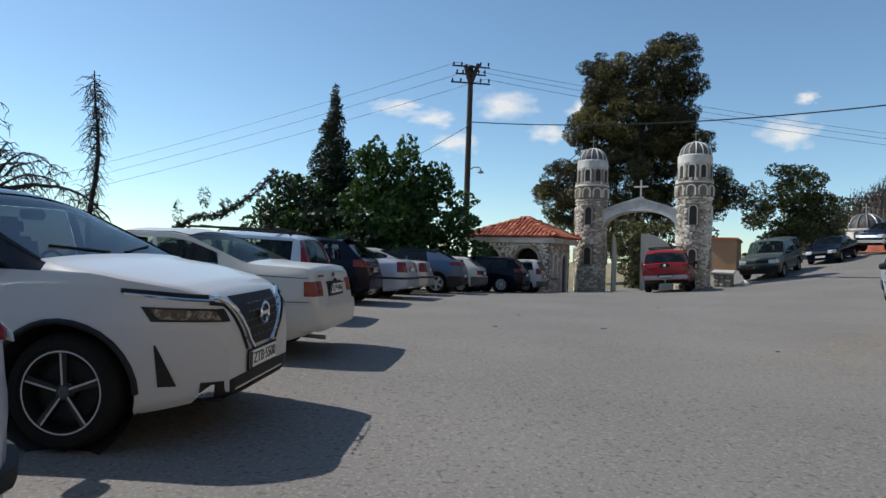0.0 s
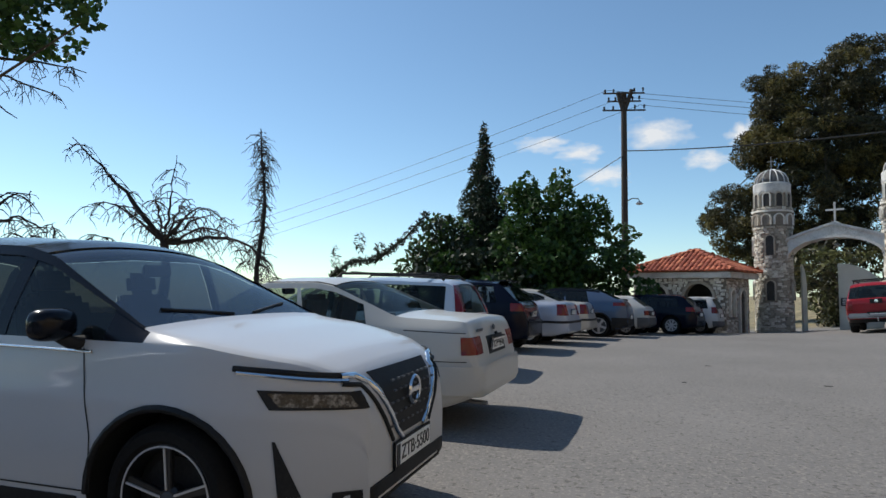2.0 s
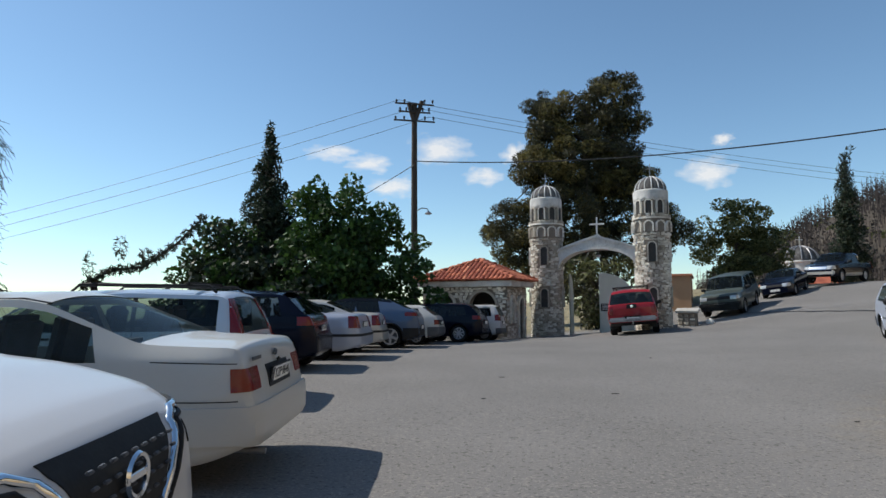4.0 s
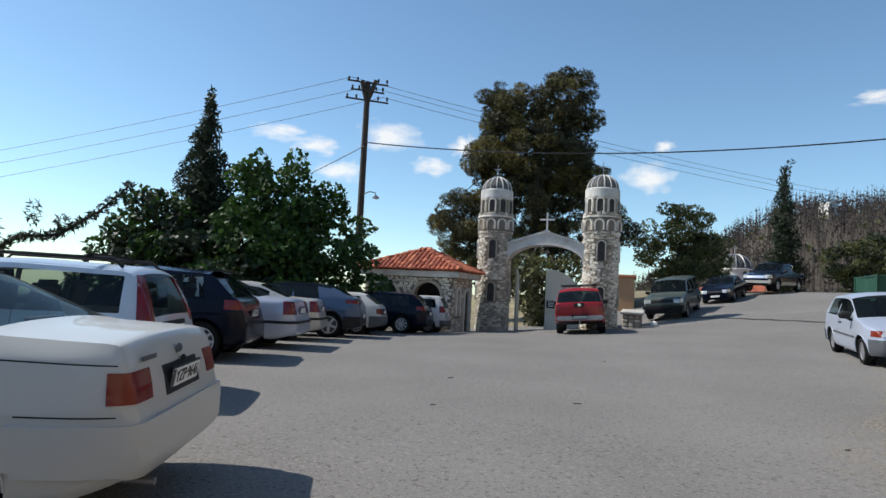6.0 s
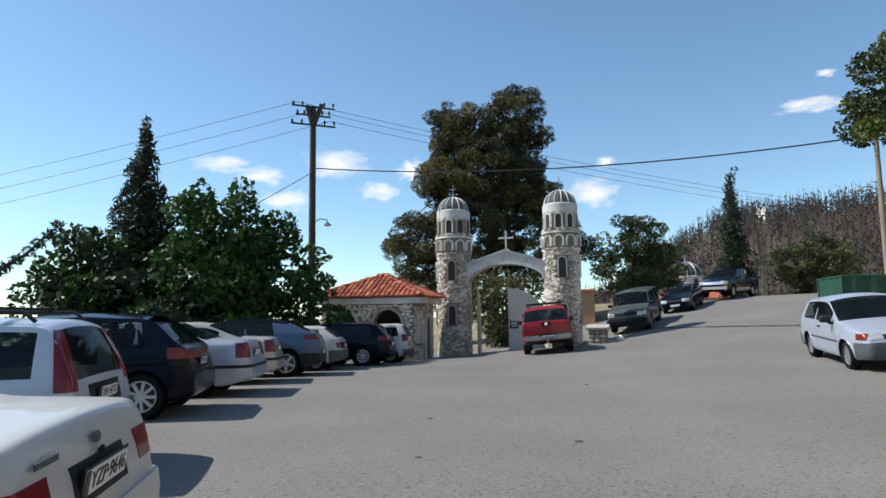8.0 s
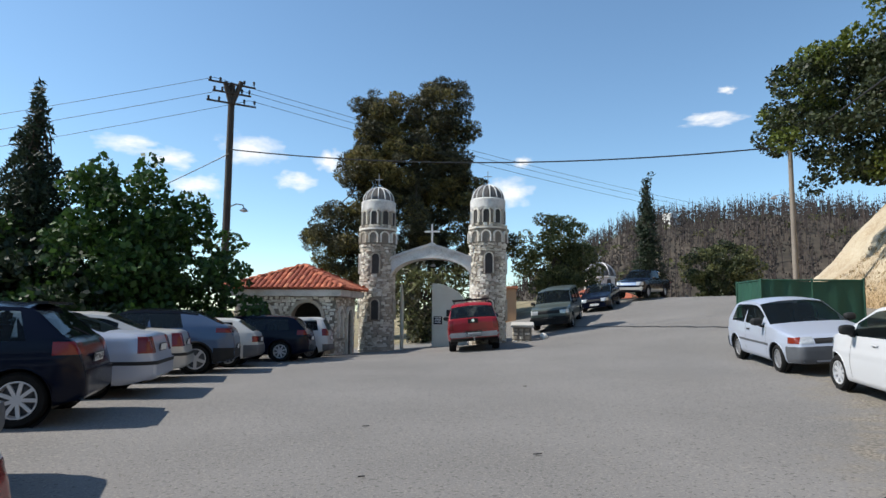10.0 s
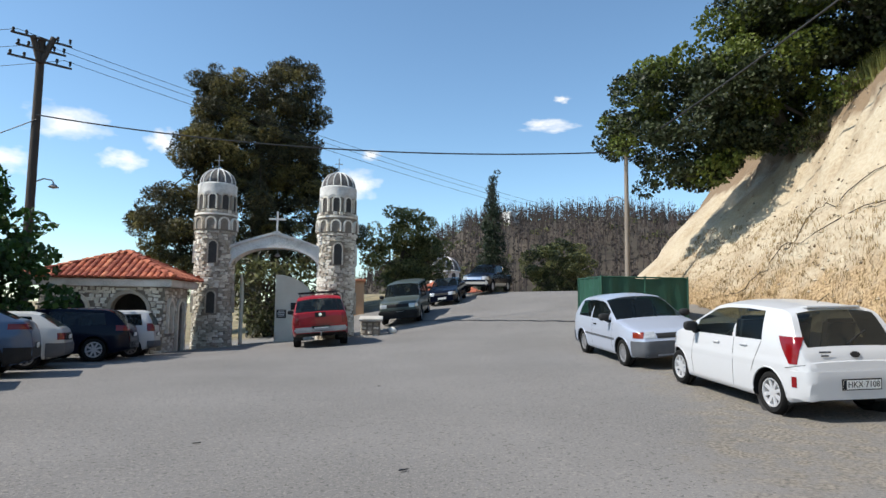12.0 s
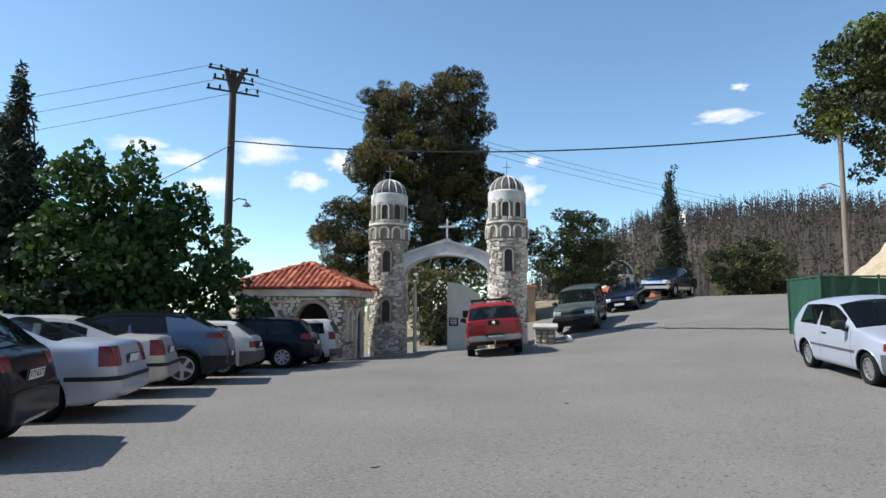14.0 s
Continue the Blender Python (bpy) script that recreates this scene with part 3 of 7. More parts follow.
def tower(at):
    ob = thing("gate_tower", Matrix.Translation((at.x, at.y, Z0)) @ pose(0, 0, 0, 0, 0, GYAW), "round stone-clad gate tower with arched niches and ribbed dome", "tower", "towers of the gate")
    zb = -Z0
    core = [(0.775, 0), (0.775, zb + 4.60), (0.815, zb + 4.68), (0.815, zb + 5.42), (0.71, zb + 5.48), (0.70, zb + 6.34)]
    part("core", lathe(core + [(0.0, zb + 6.34)], 40), MORTAR, ob, "", 30)
    bm = lathe([(0.0, zb + 6.30), (0.745, zb + 6.30), (0.79, zb + 6.40), (0.79, zb + 6.72), (0.745, zb + 6.76), (0.66, zb + 6.80)], 28)
    for v in bm.verts:
        if v.co.z < zb + 6.45 and v.co.xy.length > 0.5 and round(math.degrees(math.atan2(v.co.y, v.co.x)) / (360 / 28)) % 2:
            v.co.z -= 0.09
    part("cornice", bm, PLASTER, ob, "weathered white scalloped cornice", 20)
    part("ring_ledge", lathe([(0.70, zb + 5.40), (0.875, zb + 5.40), (0.875, zb + 5.47), (0.72, zb + 5.52)], 40), STONE, ob, "", 30)
    dome = [(0.71 * math.cos(a * math.pi / 20), zb + 6.78 + 0.66 * math.sin(a * math.pi / 20)) for a in range(11)]
    part("dome", lathe(dome, 32), DOMEGREY, ob, "dark stained dome", 50)
    for k in range(14):
        a = 2 * math.pi * k / 14
        part("dome_rib", tube([(r * 1.01 * math.cos(a), r * 1.01 * math.sin(a), z) for r, z in dome], 0.028, 6), PLASTER, ob)
    cross_part(ob, (0, 0, zb + 7.36), 0.72, 0.36, 0.03, STEEL, 0)
    part("finial", lathe([(0, zb + 7.52), (0.06, zb + 7.46), (0.04, zb + 7.38), (0.0, zb + 7.36)], 12), STEEL, ob, "", 60)
    holes = []

    # windows are solid plugs; their depth of shade is only dark colour
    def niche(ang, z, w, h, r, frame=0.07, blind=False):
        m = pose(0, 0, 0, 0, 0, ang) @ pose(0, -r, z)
        o = part("niche", arch_prism(w, h, 0.10 if blind else 0.12), MORTAR if blind else OPENING_SHADE, ob, "blind stone niche" if blind else "arched window with its inner shade as dark infill")
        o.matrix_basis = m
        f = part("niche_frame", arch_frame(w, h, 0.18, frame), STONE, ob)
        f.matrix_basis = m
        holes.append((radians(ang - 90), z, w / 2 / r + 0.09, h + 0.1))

    for ang in (0, 90, 180, 270):
        niche(ang + 8, zb + 1.36, 0.32, 0.88, 0.765, 0.055)
        niche(ang + 8, zb + 3.42, 0.32, 0.88, 0.765, 0.055)
    for k in range(10):
        niche(36 * k, zb + 4.80, 0.33, 0.46, 0.80, 0.06, True)
    for k in range(9):
        niche(40 * k, zb + 5.66, 0.27, 0.60, 0.69, 0.05)
    places = []
    r = random.Random(int(at.x * 10))
    z = 0.1
    while z < zb + 6.3:
        R = 0.775 if z < zb + 4.64 else 0.815 if z < zb + 5.38 else 0.70
        if zb + 5.35 < z < zb + 5.52:
            z = zb + 5.56
        n = int(2 * math.pi * R / 0.205)
        o = r.random()
        for k in range(n):
            a = 2 * math.pi * (k + o + r.uniform(-0.15, 0.15)) / n
            zz = z + r.uniform(-0.03, 0.03)
            hit = False
            for ha, hz, hw, hh in holes:
                d = (a - ha + math.pi) % (2 * math.pi) - math.pi
                if abs(d) < hw + 0.12 and hz - 0.08 < zz < hz + hh:
                    hit = True
            if not hit:
                places.append(Matrix.Translation((R * math.cos(a), R * math.sin(a), zz)) @ pose(0, 0, 0, 0, 0, math.degrees(a) - 90) @ pose(0, 0, 0, 0, r.uniform(-9, 9), 0))
        z += 0.112
    places.sort(key=lambda m: m.translation.y)
    clad(ob, places, 240)
    return ob


tower(TLP)
tower(TRP)

# the arch between the towers
SPAN = (TRP - TLP).length
mid = (TLP + TRP) / 2
arch_ob = thing("gate_arch", Matrix.Translation((mid.x, mid.y, Z0)) @ pose(0, 0, 0, 0, 0, GYAW), "white plastered gabled arch between the gate towers", "arch")
zb = -Z0
half = SPAN / 2 - 0.60
N = 24


def under(x):
    t = min(1, abs(x) / (half - 0.02))
    return zb + 3.05 + 1.08 * math.sqrt(max(0, 1 - t ** 2.2))


def over(x):
    return zb + 4.02 + 0.66 * max(0.0, 1 - abs(x) / half) ** 0.85


bm = bmesh.new()
prev = None
for k in range(N + 1):
    x = -half + 2 * half * k / N
    ring = [bm.verts.new((x, y, z)) for y, z in ((-0.34, under(x)), (-0.34, over(x)), (0.34, over(x)), (0.34, under(x)))]
    if prev:
        for q in range(4):
            bm.faces.new((prev[q], ring[q], ring[(q + 1) % 4], prev[(q + 1) % 4]))
    prev = ring
bmesh.ops.recalc_face_normals(bm, faces=bm.faces)
part("arch_body", bm, PLASTER, arch_ob)
for nm, fn, dz, t in (("coping", over, 0.0, 0.11), ("arch_moulding", under, -0.02, 0.12)):
    bm = bmesh.new()
    prev = None
    for k in range(N + 1):
        x = -half + 2 * half * k / N
        z = fn(x) + dz
        ring = [bm.verts.new((x, y, zz)) for y, zz in ((-0.42, z), (-0.42, z + t), (0.42, z + t), (0.42, z))]
        if prev:
            for q in range(4):
                bm.faces.new((prev[q], ring[q], ring[(q + 1) % 4], prev[(q + 1) % 4]))
        prev = ring
    bmesh.ops.recalc_face_normals(bm, faces=bm.faces)
    part(nm, bm, PLASTER, arch_ob)
cross_part(arch_ob, (0, 0, zb + 4.70), 1.0, 0.72, 0.075, PLASTER, 0)
part("cross_foot", box((0.3, 0.3, 0.14), (0, 0, zb + 4.76), 0.03), PLASTER, arch_ob)
part("lamp_cable", add_cyl(bmesh.new(), 0.008, 0.008, (0.05, 0, zb + 4.1), (0.05, 0, zb + 3.85), 6), STEEL, arch_ob)
part("hanging_lamp", lathe([(0, 0.1), (0.05, 0.08), (0.13, 0.0), (0.12, -0.02), (0, -0.06)], 16, pose(0.05, 0, zb + 3.80)), STEEL, arch_ob, "", 50)
for sd in (-1, 1):
    part("impost", box((0.20, 0.62, 0.2), (sd * (half - 0.06), 0, zb + 3.02), 0.03), PLASTER, arch_ob)

# gate leaves: the one closed, the other swung open inward
def leaf(m, flip, label):
    o = thing("gate_leaf", m, label, "gate leaf", "leaves of the gate")
    w, n = 1.62, 14
    pts = [(0, 0.1), (w, 0.1)] + [(w * math.cos(math.pi / 2 * k / n), 2.05 + 1.22 * math.sin(math.pi / 2 * k / n)) for k in range(n + 1)]
    bm = bmesh.new()
    a = [bm.verts.new((x * flip, -0.025, z)) for x, z in pts]
    b = [bm.verts.new((x * flip, 0.025, z)) for x, z in pts]
    bm.faces.new(a)
    bm.faces.new(b[::-1])
    for k in range(len(pts)):
        bm.faces.new((a[k], b[k], b[(k + 1) % len(pts)], a[(k + 1) % len(pts)]))
    bmesh.ops.recalc_face_normals(bm, faces=bm.faces)
    part("leaf_panel", bm, CREAM, o)
    part("leaf_edge", tube([(x * flip, 0, z) for x, z in pts[2:]], 0.035, 6), CREAM, o)
    for xx in (0.03, w - 0.03):
        part("leaf_post", box((0.06, 0.07, 1.95 if xx > 1 else 3.1), (xx * flip, 0, 1.05 if xx > 1 else 1.65), 0.01), CREAM, o)
    return o


lf = leaf(arch_ob.matrix_world @ pose(-0.06, 0.5, zb - 0.28), 1, "cream sheet-metal gate leaf with a curved top, closed")
part("notice_board", box((0.40, 0.03, 0.36), (0.28, -0.05, 1.62), 0.006), PLASTIC, lf, "dark notice board with pale writing")
for k in range(4):
    part("notice_line", box((0.28, 0.006, 0.025), (0.28, -0.068, 1.74 - 0.07 * k)), PLATEWHITE, lf)
part("notice_board", box((0.36, 0.03, 0.30), (0.85, -0.05, 1.95), 0.006), PLASTIC, lf, "dark notice board with pale writing")
leaf(arch_ob.matrix_world @ pose(-1.52, 0.5, zb - 0.28) @ pose(0, 0, 0, 0, 0, 99), 1, "cream sheet-metal gate leaf swung open inward")
# low stone pier beside the tower
pier = thing("stone_pier", Matrix.Translation((12.75, 28.6, height(12.75, 28.6) - 0.1)) @ pose(0, 0, 0, 0, 0, GYAW), "low stone pier with a tilted pale slab on top", "pier")
part("pier_core", box((0.75, 0.75, 0.75), (0, 0, 0.37), 0.03), MORTAR, pier)
o = part("slab", box((0.95, 0.9, 0.10), (0, 0, 0.80), 0.02), CONCRETE, pier, "tilted pale slab")
o.rotation_euler = (radians(8), 0, 0)
pl_ = []
for z in (0.1, 0.26, 0.42, 0.58):
    for xx in (-0.25, 0.0, 0.25):
        pl_.append(pose(xx + 0.05 * math.sin(z * 40), -0.375, z, 0, 0, 180))
        pl_.append(pose(-0.375, xx, z, 0, 0, 90))
clad(pier, pl_, 40)
for k, (dx, dy, sz) in enumerate(((0.75, -0.45, 0.17), (0.95, -0.2, 0.13))):
    x, y = 12.75 + dx, 28.6 + dy
    bm = bmesh.new()
    bmesh.ops.create_icosphere(bm, subdivisions=2, radius=sz)
    for v in bm.verts:
        v.co *= 1 + 0.3 * noise.noise(v.co * 4 + Vector((k, 0, 0)))
    o = part("boulder", bm, STONE, None, "", 40)
    o.location = (x, y, height(x, y) + sz * 0.5)
    tagged(o, "pale boulder beside the gate tower", "boulder", "boulders by the gate")

# ---- stone lodge with tiled hip roof ----
FC, RC = Vector((5.15, 29.2, 0)), Vector((6.95, 32.3, 0))
LY = math.degrees(math.atan2((RC - FC).y, (RC - FC).x)) - 90
DEPTH = (RC - FC).length
WIDE = 4.9
LZ = -0.30
lodge = thing("lodge", Matrix.Translation((FC.x, FC.y, LZ)) @ pose(0, 0, 0, 0, 0, LY), "small stone gate lodge with arched openings and terracotta hip roof", "building")
# local: x from -WIDE to 0, y from 0 to DEPTH (eaves); walls set in
EZ = 2.66
i_ = 0.38
wx0, wx1, wy0, wy1 = -WIDE + i_, -i_, i_, DEPTH - i_


def wall_with_arches(name, length, hgt, thick, openings, m):
    """A wall along x with round-headed openings through it."""
    bm = bmesh.new()
    edges = sorted({0.0, length, *[o[0] - o[1] / 2 for o in openings], *[o[0] + o[1] / 2 for o in openings]})

    def slab(pts):
        a = [bm.verts.new((x, 0, z)) for x, z in pts]
        b = [bm.verts.new((x, thick, z)) for x, z in pts]
        bm.faces.new(a)
        bm.faces.new(b[::-1])
        for k in range(len(pts)):
            bm.faces.new((a[k], b[k], b[(k + 1) % len(pts)], a[(k + 1) % len(pts)]))

    for xa, xb in zip(edges, edges[1:]):
        op = [o for o in openings if abs((xa + xb) / 2 - o[0]) < o[1] / 2]
        if not op:
            slab([(xa, 0), (xb, 0), (xb, hgt), (xa, hgt)])
        else:
            cx, w, sill, head = op[0]
            if sill > 0:
                slab([(xa, 0), (xb, 0), (xb, sill), (xa, sill)])
            n = 10
            for k in range(n):
                a0, a1 = math.pi * k / n, math.pi * (k + 1) / n
                p0, p1 = (cx + w / 2 * math.cos(a0), head - w / 2 + w / 2 * math.sin(a0)), (cx + w / 2 * math.cos(a1), head - w / 2 + w / 2 * math.sin(a1))
                slab([p0, (p0[0], hgt), (p1[0], hgt), p1])
    bmesh.ops.recalc_face_normals(bm, faces=bm.faces)
    o = part(name, bm, MORTAR, lodge)
    o.matrix_basis = m
    r = random.Random(int(length * 10))
    places, z = [], 0.1
    while z < hgt - 0.05:
        x = r.uniform(0.08, 0.2)
        while x < length - 0.1:
            bad = any(abs(x - cx) < w / 2 + 0.16 and sill - 0.05 < z < head + 0.1 and (z < head - w / 2 or math.hypot(x - cx, z - head + w / 2) < w / 2 + 0.17) for cx, w, sill, head in openings)
            if not bad:
                places.append(pose(x, 0, z + r.uniform(-0.025, 0.025), 0, r.uniform(-8, 8), 180))
            x += r.uniform(0.19, 0.25)
        z += 0.115
    clad(o, places, 70)
    for cx, w, sill, head in openings:
        f = part("arch_surround", arch_frame(w, head - sill, 0.14, 0.12), STONE, lodge)
        f.matrix_basis = m @ pose(cx, -0.03, sill)
    return o


fl = wx1 - wx0
sl = wy1 - wy0
wall_with_arches("front_wall", fl, EZ, 0.3, [(1.1, 1.0, 0.9, 2.28), (3.0, 1.25, 0.0, 2.36)], pose(wx0, wy0, 0))
wall_with_arches("side_wall", sl, EZ, 0.3, [(0.65, 0.42, 0.95, 2.1), (1.9, 0.7, 0.0, 2.1)], pose(wx1, wy0, 0, 0, 0, 90))
part("back_wall", box((fl, 0.3, EZ), ((wx0 + wx1) / 2, wy1 - 0.15, EZ / 2)), MORTAR, lodge)
part("far_wall", box((0.3, sl, EZ), (wx0 + 0.15, (wy0 + wy1) / 2, EZ / 2)), MORTAR, lodge)
part("floor_slab", box((fl, sl, 0.1), ((wx0 + wx1) / 2, (wy0 + wy1) / 2, 0.06)), CONCRETE, lodge)
# dark-coloured wall gives the lodge openings their shade
part("inner_wall", box((fl - 0.6, 0.1, EZ - 0.1), ((wx0 + wx1) / 2, wy0 + 1.6, EZ / 2)), OPENING_SHADE, lodge)
bm = box((WIDE - 0.1, DEPTH - 0.1, 0.26), (-WIDE / 2, DEPTH / 2, EZ + 0.07), 0.03)
part("eaves_band", bm, PLASTER, lodge, "pale concrete eaves band")
# hip roof: base planes and barrel tiles
px_, py_, pz_ = -WIDE / 2 + 0.3, DEPTH / 2, EZ + 1.2
ez = EZ + 0.22
corners = [(0.05, -0.05), (0.05, DEPTH + 0.05), (-WIDE - 0.05, DEPTH + 0.05), (-WIDE - 0.05, -0.05)]
part("roof_deck", (lambda b: ([b.faces.new((b.verts.new((*corners[k], ez)), b.verts.new((*corners[(k + 1) % 4], ez)), b.verts.new((px_, py_, pz_)))) for k in range(4)], b)[1])(bmesh.new()), TILE, lodge)


def tile_mesh():
    bm = bmesh.new()
    n = 6
    rows = []
    for y, r in ((0.0, 0.105), (0.44, 0.085)):
        rows.append([bm.verts.new((r * math.cos(math.pi * k / n), y, r * 0.75 * math.sin(math.pi * k / n) + (0.02 if y == 0 else 0.0))) for k in range(n + 1)])
    for k in range(n):
        bm.faces.new((rows[0][k], rows[0][k + 1], rows[1][k + 1], rows[1][k]))
    bm.faces.new(rows[0])
    me = bpy.data.meshes.new("roof_tile")
    bm.to_mesh(me)
    bm.free()
    me.materials.append(TILE)
    return me


TILEMESH = tile_mesh()
count = 0
tr = random.Random(8)
rest_v, rest_f = [], []
for side in (3, 0, 1, 2):
    a, b = Vector((*corners[side], ez)), Vector((*corners[(side + 1) % 4], ez))
    apex = Vector((px_, py_, pz_))
    e = (b - a).normalized()
    mlen = (b - a).length
    foot = a + e * (apex - a).dot(e)
    up = (apex - foot)
    slope = up.length
    up.normalize()
    nrm = e.cross(up)
    if nrm.z < 0:
        nrm = -nrm
    af = (apex - a).dot(e)
    rot = Matrix((e, up, nrm)).transposed().to_4x4()
    k = 0
    while k * 0.215 + 0.1 < mlen:
        x = k * 0.215 + 0.1
        lim = slope * (x / af if x < af else (mlen - x) / (mlen - af))
        y = -0.06
        while y < lim - 0.12:
            m = Matrix.Translation(a + e * (x + tr.uniform(-0.008, 0.008)) + up * y + nrm * 0.02) @ rot @ pose(0, 0, 0, 2.5, 0, tr.uniform(-2, 2))
            if side in (3, 0) and count < 300:
                o = new("roof_tile", TILEMESH)
                o.parent, o.matrix_basis = lodge, m
                count += 1
            else:
                q = len(rest_v)
                rest_v += [m @ v.co for v in TILEMESH.vertices]
                rest_f += [tuple(q + w for w in p.vertices) for p in TILEMESH.polygons]
            y += 0.36
        k += 1
tagged(mesh_object("roof_tiling", rest_v, rest_f, TILE, lodge, 40), kind="stuff")
for c in corners:
    a = Vector((*c, ez + 0.05))
    b = Vector((px_, py_, pz_ + 0.06))
    n = int((b - a).length / 0.36)
    for k in range(n):
        m = Matrix.Translation(a.lerp(b, k / n)) @ (b - a).to_track_quat("Y", "Z").to_matrix().to_4x4() @ Matrix.Diagonal((1.2, 1.0, 1.2, 1))
        o = new("ridge_tile", TILEMESH)
        o.parent, o.matrix_basis = lodge, m

# ---- ochre building behind the gate, and the church beyond ----
oc = thing("ochre_building", Matrix.Translation((19.4, 39.5, 0.9)) @ pose(0, 0, 0, 0, 0, -28), "ochre plastered low building with tiled roof edge behind the gate", "building")
part("wall", box((1.9, 5.0, 2.2), (-1.75, 0, 1.1)), OCHRE, oc)
part("roof", box((2.1, 5.3, 0.14), (-1.75, 0, 2.28), 0.03), TILE, oc, "terracotta roof edge")

ch = thing("church", Matrix.Translation((42.0, 62.8, 1.0)) @ pose(0, 0, 0, 0, 0, -30) @ Matrix.Scale(0.88, 4), "small domed church with arched drum windows and terracotta roofs", "church")
part("nave", box((8, 8, 2.6), (0, 0, 1.3)), OCHRE, ch)
part("roof", lathe([(6.2, 2.5), (6.1, 2.7), (1.6, 4.1), (0.0, 4.1)], 4, pose(0, 0, 0, 0, 0, 45)), TILE, ch, "terracotta roof")
part("drum", lathe([(1.9, 3.4), (1.9, 5.15), (2.05, 5.2), (2.05, 5.35), (1.9, 5.4)], 24), PLASTER, ch, "", 30)
part("dome", lathe([(1.85 * math.cos(a * math.pi / 20), 5.38 + 1.75 * math.sin(a * math.pi / 20)) for a in range(11)], 24), DOMEGREY, ch, "grey ribbed dome", 50)
for k in range(12):
    a = math.pi / 6 * k
    part("dome_rib", tube([(1.98 * math.cos(q * math.pi / 20) * math.cos(a), 1.98 * math.cos(q * math.pi / 20) * math.sin(a), 5.38 + 1.78 * math.sin(q * math.pi / 20)) for q in range(10)], 0.06, 5), STEEL, ch)
    if k % 2:
        # solid plug, coloured dark as the shade of an opening
        o = part("drum_window", arch_prism(0.5, 1.1, 0.3), OPENING_SHADE, ch)
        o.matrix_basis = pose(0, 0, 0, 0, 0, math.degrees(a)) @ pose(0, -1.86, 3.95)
cross_part(ch, (0, 0, 7.1), 1.2, 0.7, 0.09, PLASTER, 0)

# ---- green tarpaulin enclosure ----
A_, B_, D_ = Vector((16.2, 20.6, 0)), Vector((15.2, 18.8, 0)), Vector((17.8, 17.5, 0))
enc = thing("tarpaulin_enclosure", Matrix.Translation((B_.x, B_.y, height(B_.x, B_.y) - 0.05)), "enclosure of dark green tarpaulin on a post frame", "enclosure")
C_ = A_ + D_ - B_
for k, (p, q) in enumerate(((A_, B_), (B_, D_), (D_, C_), (C_, A_))):
    ln = (q - p).length
    n = 28
    vs, fs = [], []
    for i in range(n + 1):
        w = p.lerp(q, i / n) - B_
        for j in range(8):
            z = 0.02 + j / 7 * (1.72 - 0.05 * math.sin(math.pi * i / n) ** 2)
            off = 0.035 * noise.noise((i * 0.4, j * 0.5, k * 5.0)) + 0.015 * math.sin(i * 1.1 + j * 0.3)
            nv = Vector((-(q - p).y, (q - p).x, 0)).normalized() * off
            vs.append((w.x + nv.x, w.y + nv.y, z))
    for i in range(n):
        for j in range(7):
            fs.append((i * 8 + j, i * 8 + 8 + j, i * 8 + 9 + j, i * 8 + 1 + j))
    mesh_object("tarpaulin", vs, fs, TARP, enc, 60)
    for f in (0, 0.5):
        w = p.lerp(q, f) - B_
        part("post", add_cyl(bmesh.new(), 0.03, 0.03, (w.x, w.y, 0), (w.x, w.y, 1.78), 8), TARP, enc)
    w0, w1 = p - B_, q - B_
    part("top_rail", add_cyl(bmesh.new(), 0.025, 0.025, (w0.x, w0.y, 1.73), (w1.x, w1.y, 1.73), 8), TARP, enc)


# ---- poles and wires ----
def pole_left():
    x, y = 1.25, 36.5
    z = height(x, y)
    o = thing("utility_pole", Matrix.Translation((x, y, z - 0.3)), "dark wooden utility pole with three crossarms and a street lamp", "utility pole")
    Ht = 12.65 - z + 0.3
    part("pole", add_cyl(bmesh.new(), 0.20, 0.15, (0, 0, 0), (0, 0, Ht), 14), WOODPOLE, o, "", 50)
    part("brace_pole", add_cyl(bmesh.new(), 0.12, 0.12, (0.05, -0.1, Ht - 1.0), (0.42, -0.1, Ht + 0.1), 10), WOODPOLE, o, "", 50)
    part("brace_pole", add_cyl(bmesh.new(), 0.12, 0.12, (-0.05, -0.1, Ht - 1.0), (-0.32, -0.1, Ht + 0.0), 10), WOODPOLE, o, "", 50)
    for k, (dz, w) in enumerate(((-0.10, 2.2), (-0.55, 1.8), (-1.05, 2.3))):
        arm = part("crossarm", box((w, 0.08, 0.08), (0, -0.2, Ht + dz), 0.01, 8), WOODPOLE, o)
        for xx in (-w / 2 + 0.1, -w / 4, w / 4, w / 2 - 0.1):
            part("insulator", lathe([(0, 0.24), (0.05, 0.22), (0.06, 0.14), (0.035, 0.12), (0.06, 0.08), (0.03, 0.04), (0.02, 0.0)], 10, pose(xx, -0.2, Ht + dz + 0.03)), PLASTIC, o, "", 50)
    part("lamp_arm", tube([(0, 0, Ht - 6.1), (0.4, -0.2, Ht - 5.9), (0.7, -0.3, Ht - 5.95), (0.75, -0.32, Ht - 6.1)], 0.03, 6), STEEL, o, "", 60)
    part("lamp_shade", lathe([(0, 0.14), (0.06, 0.12), (0.20, 0.0), (0.18, -0.03), (0, -0.08)], 14, pose(0.75, -0.32, Ht - 6.22)), STEEL, o, "", 50)
    return o, z - 0.3 + Ht


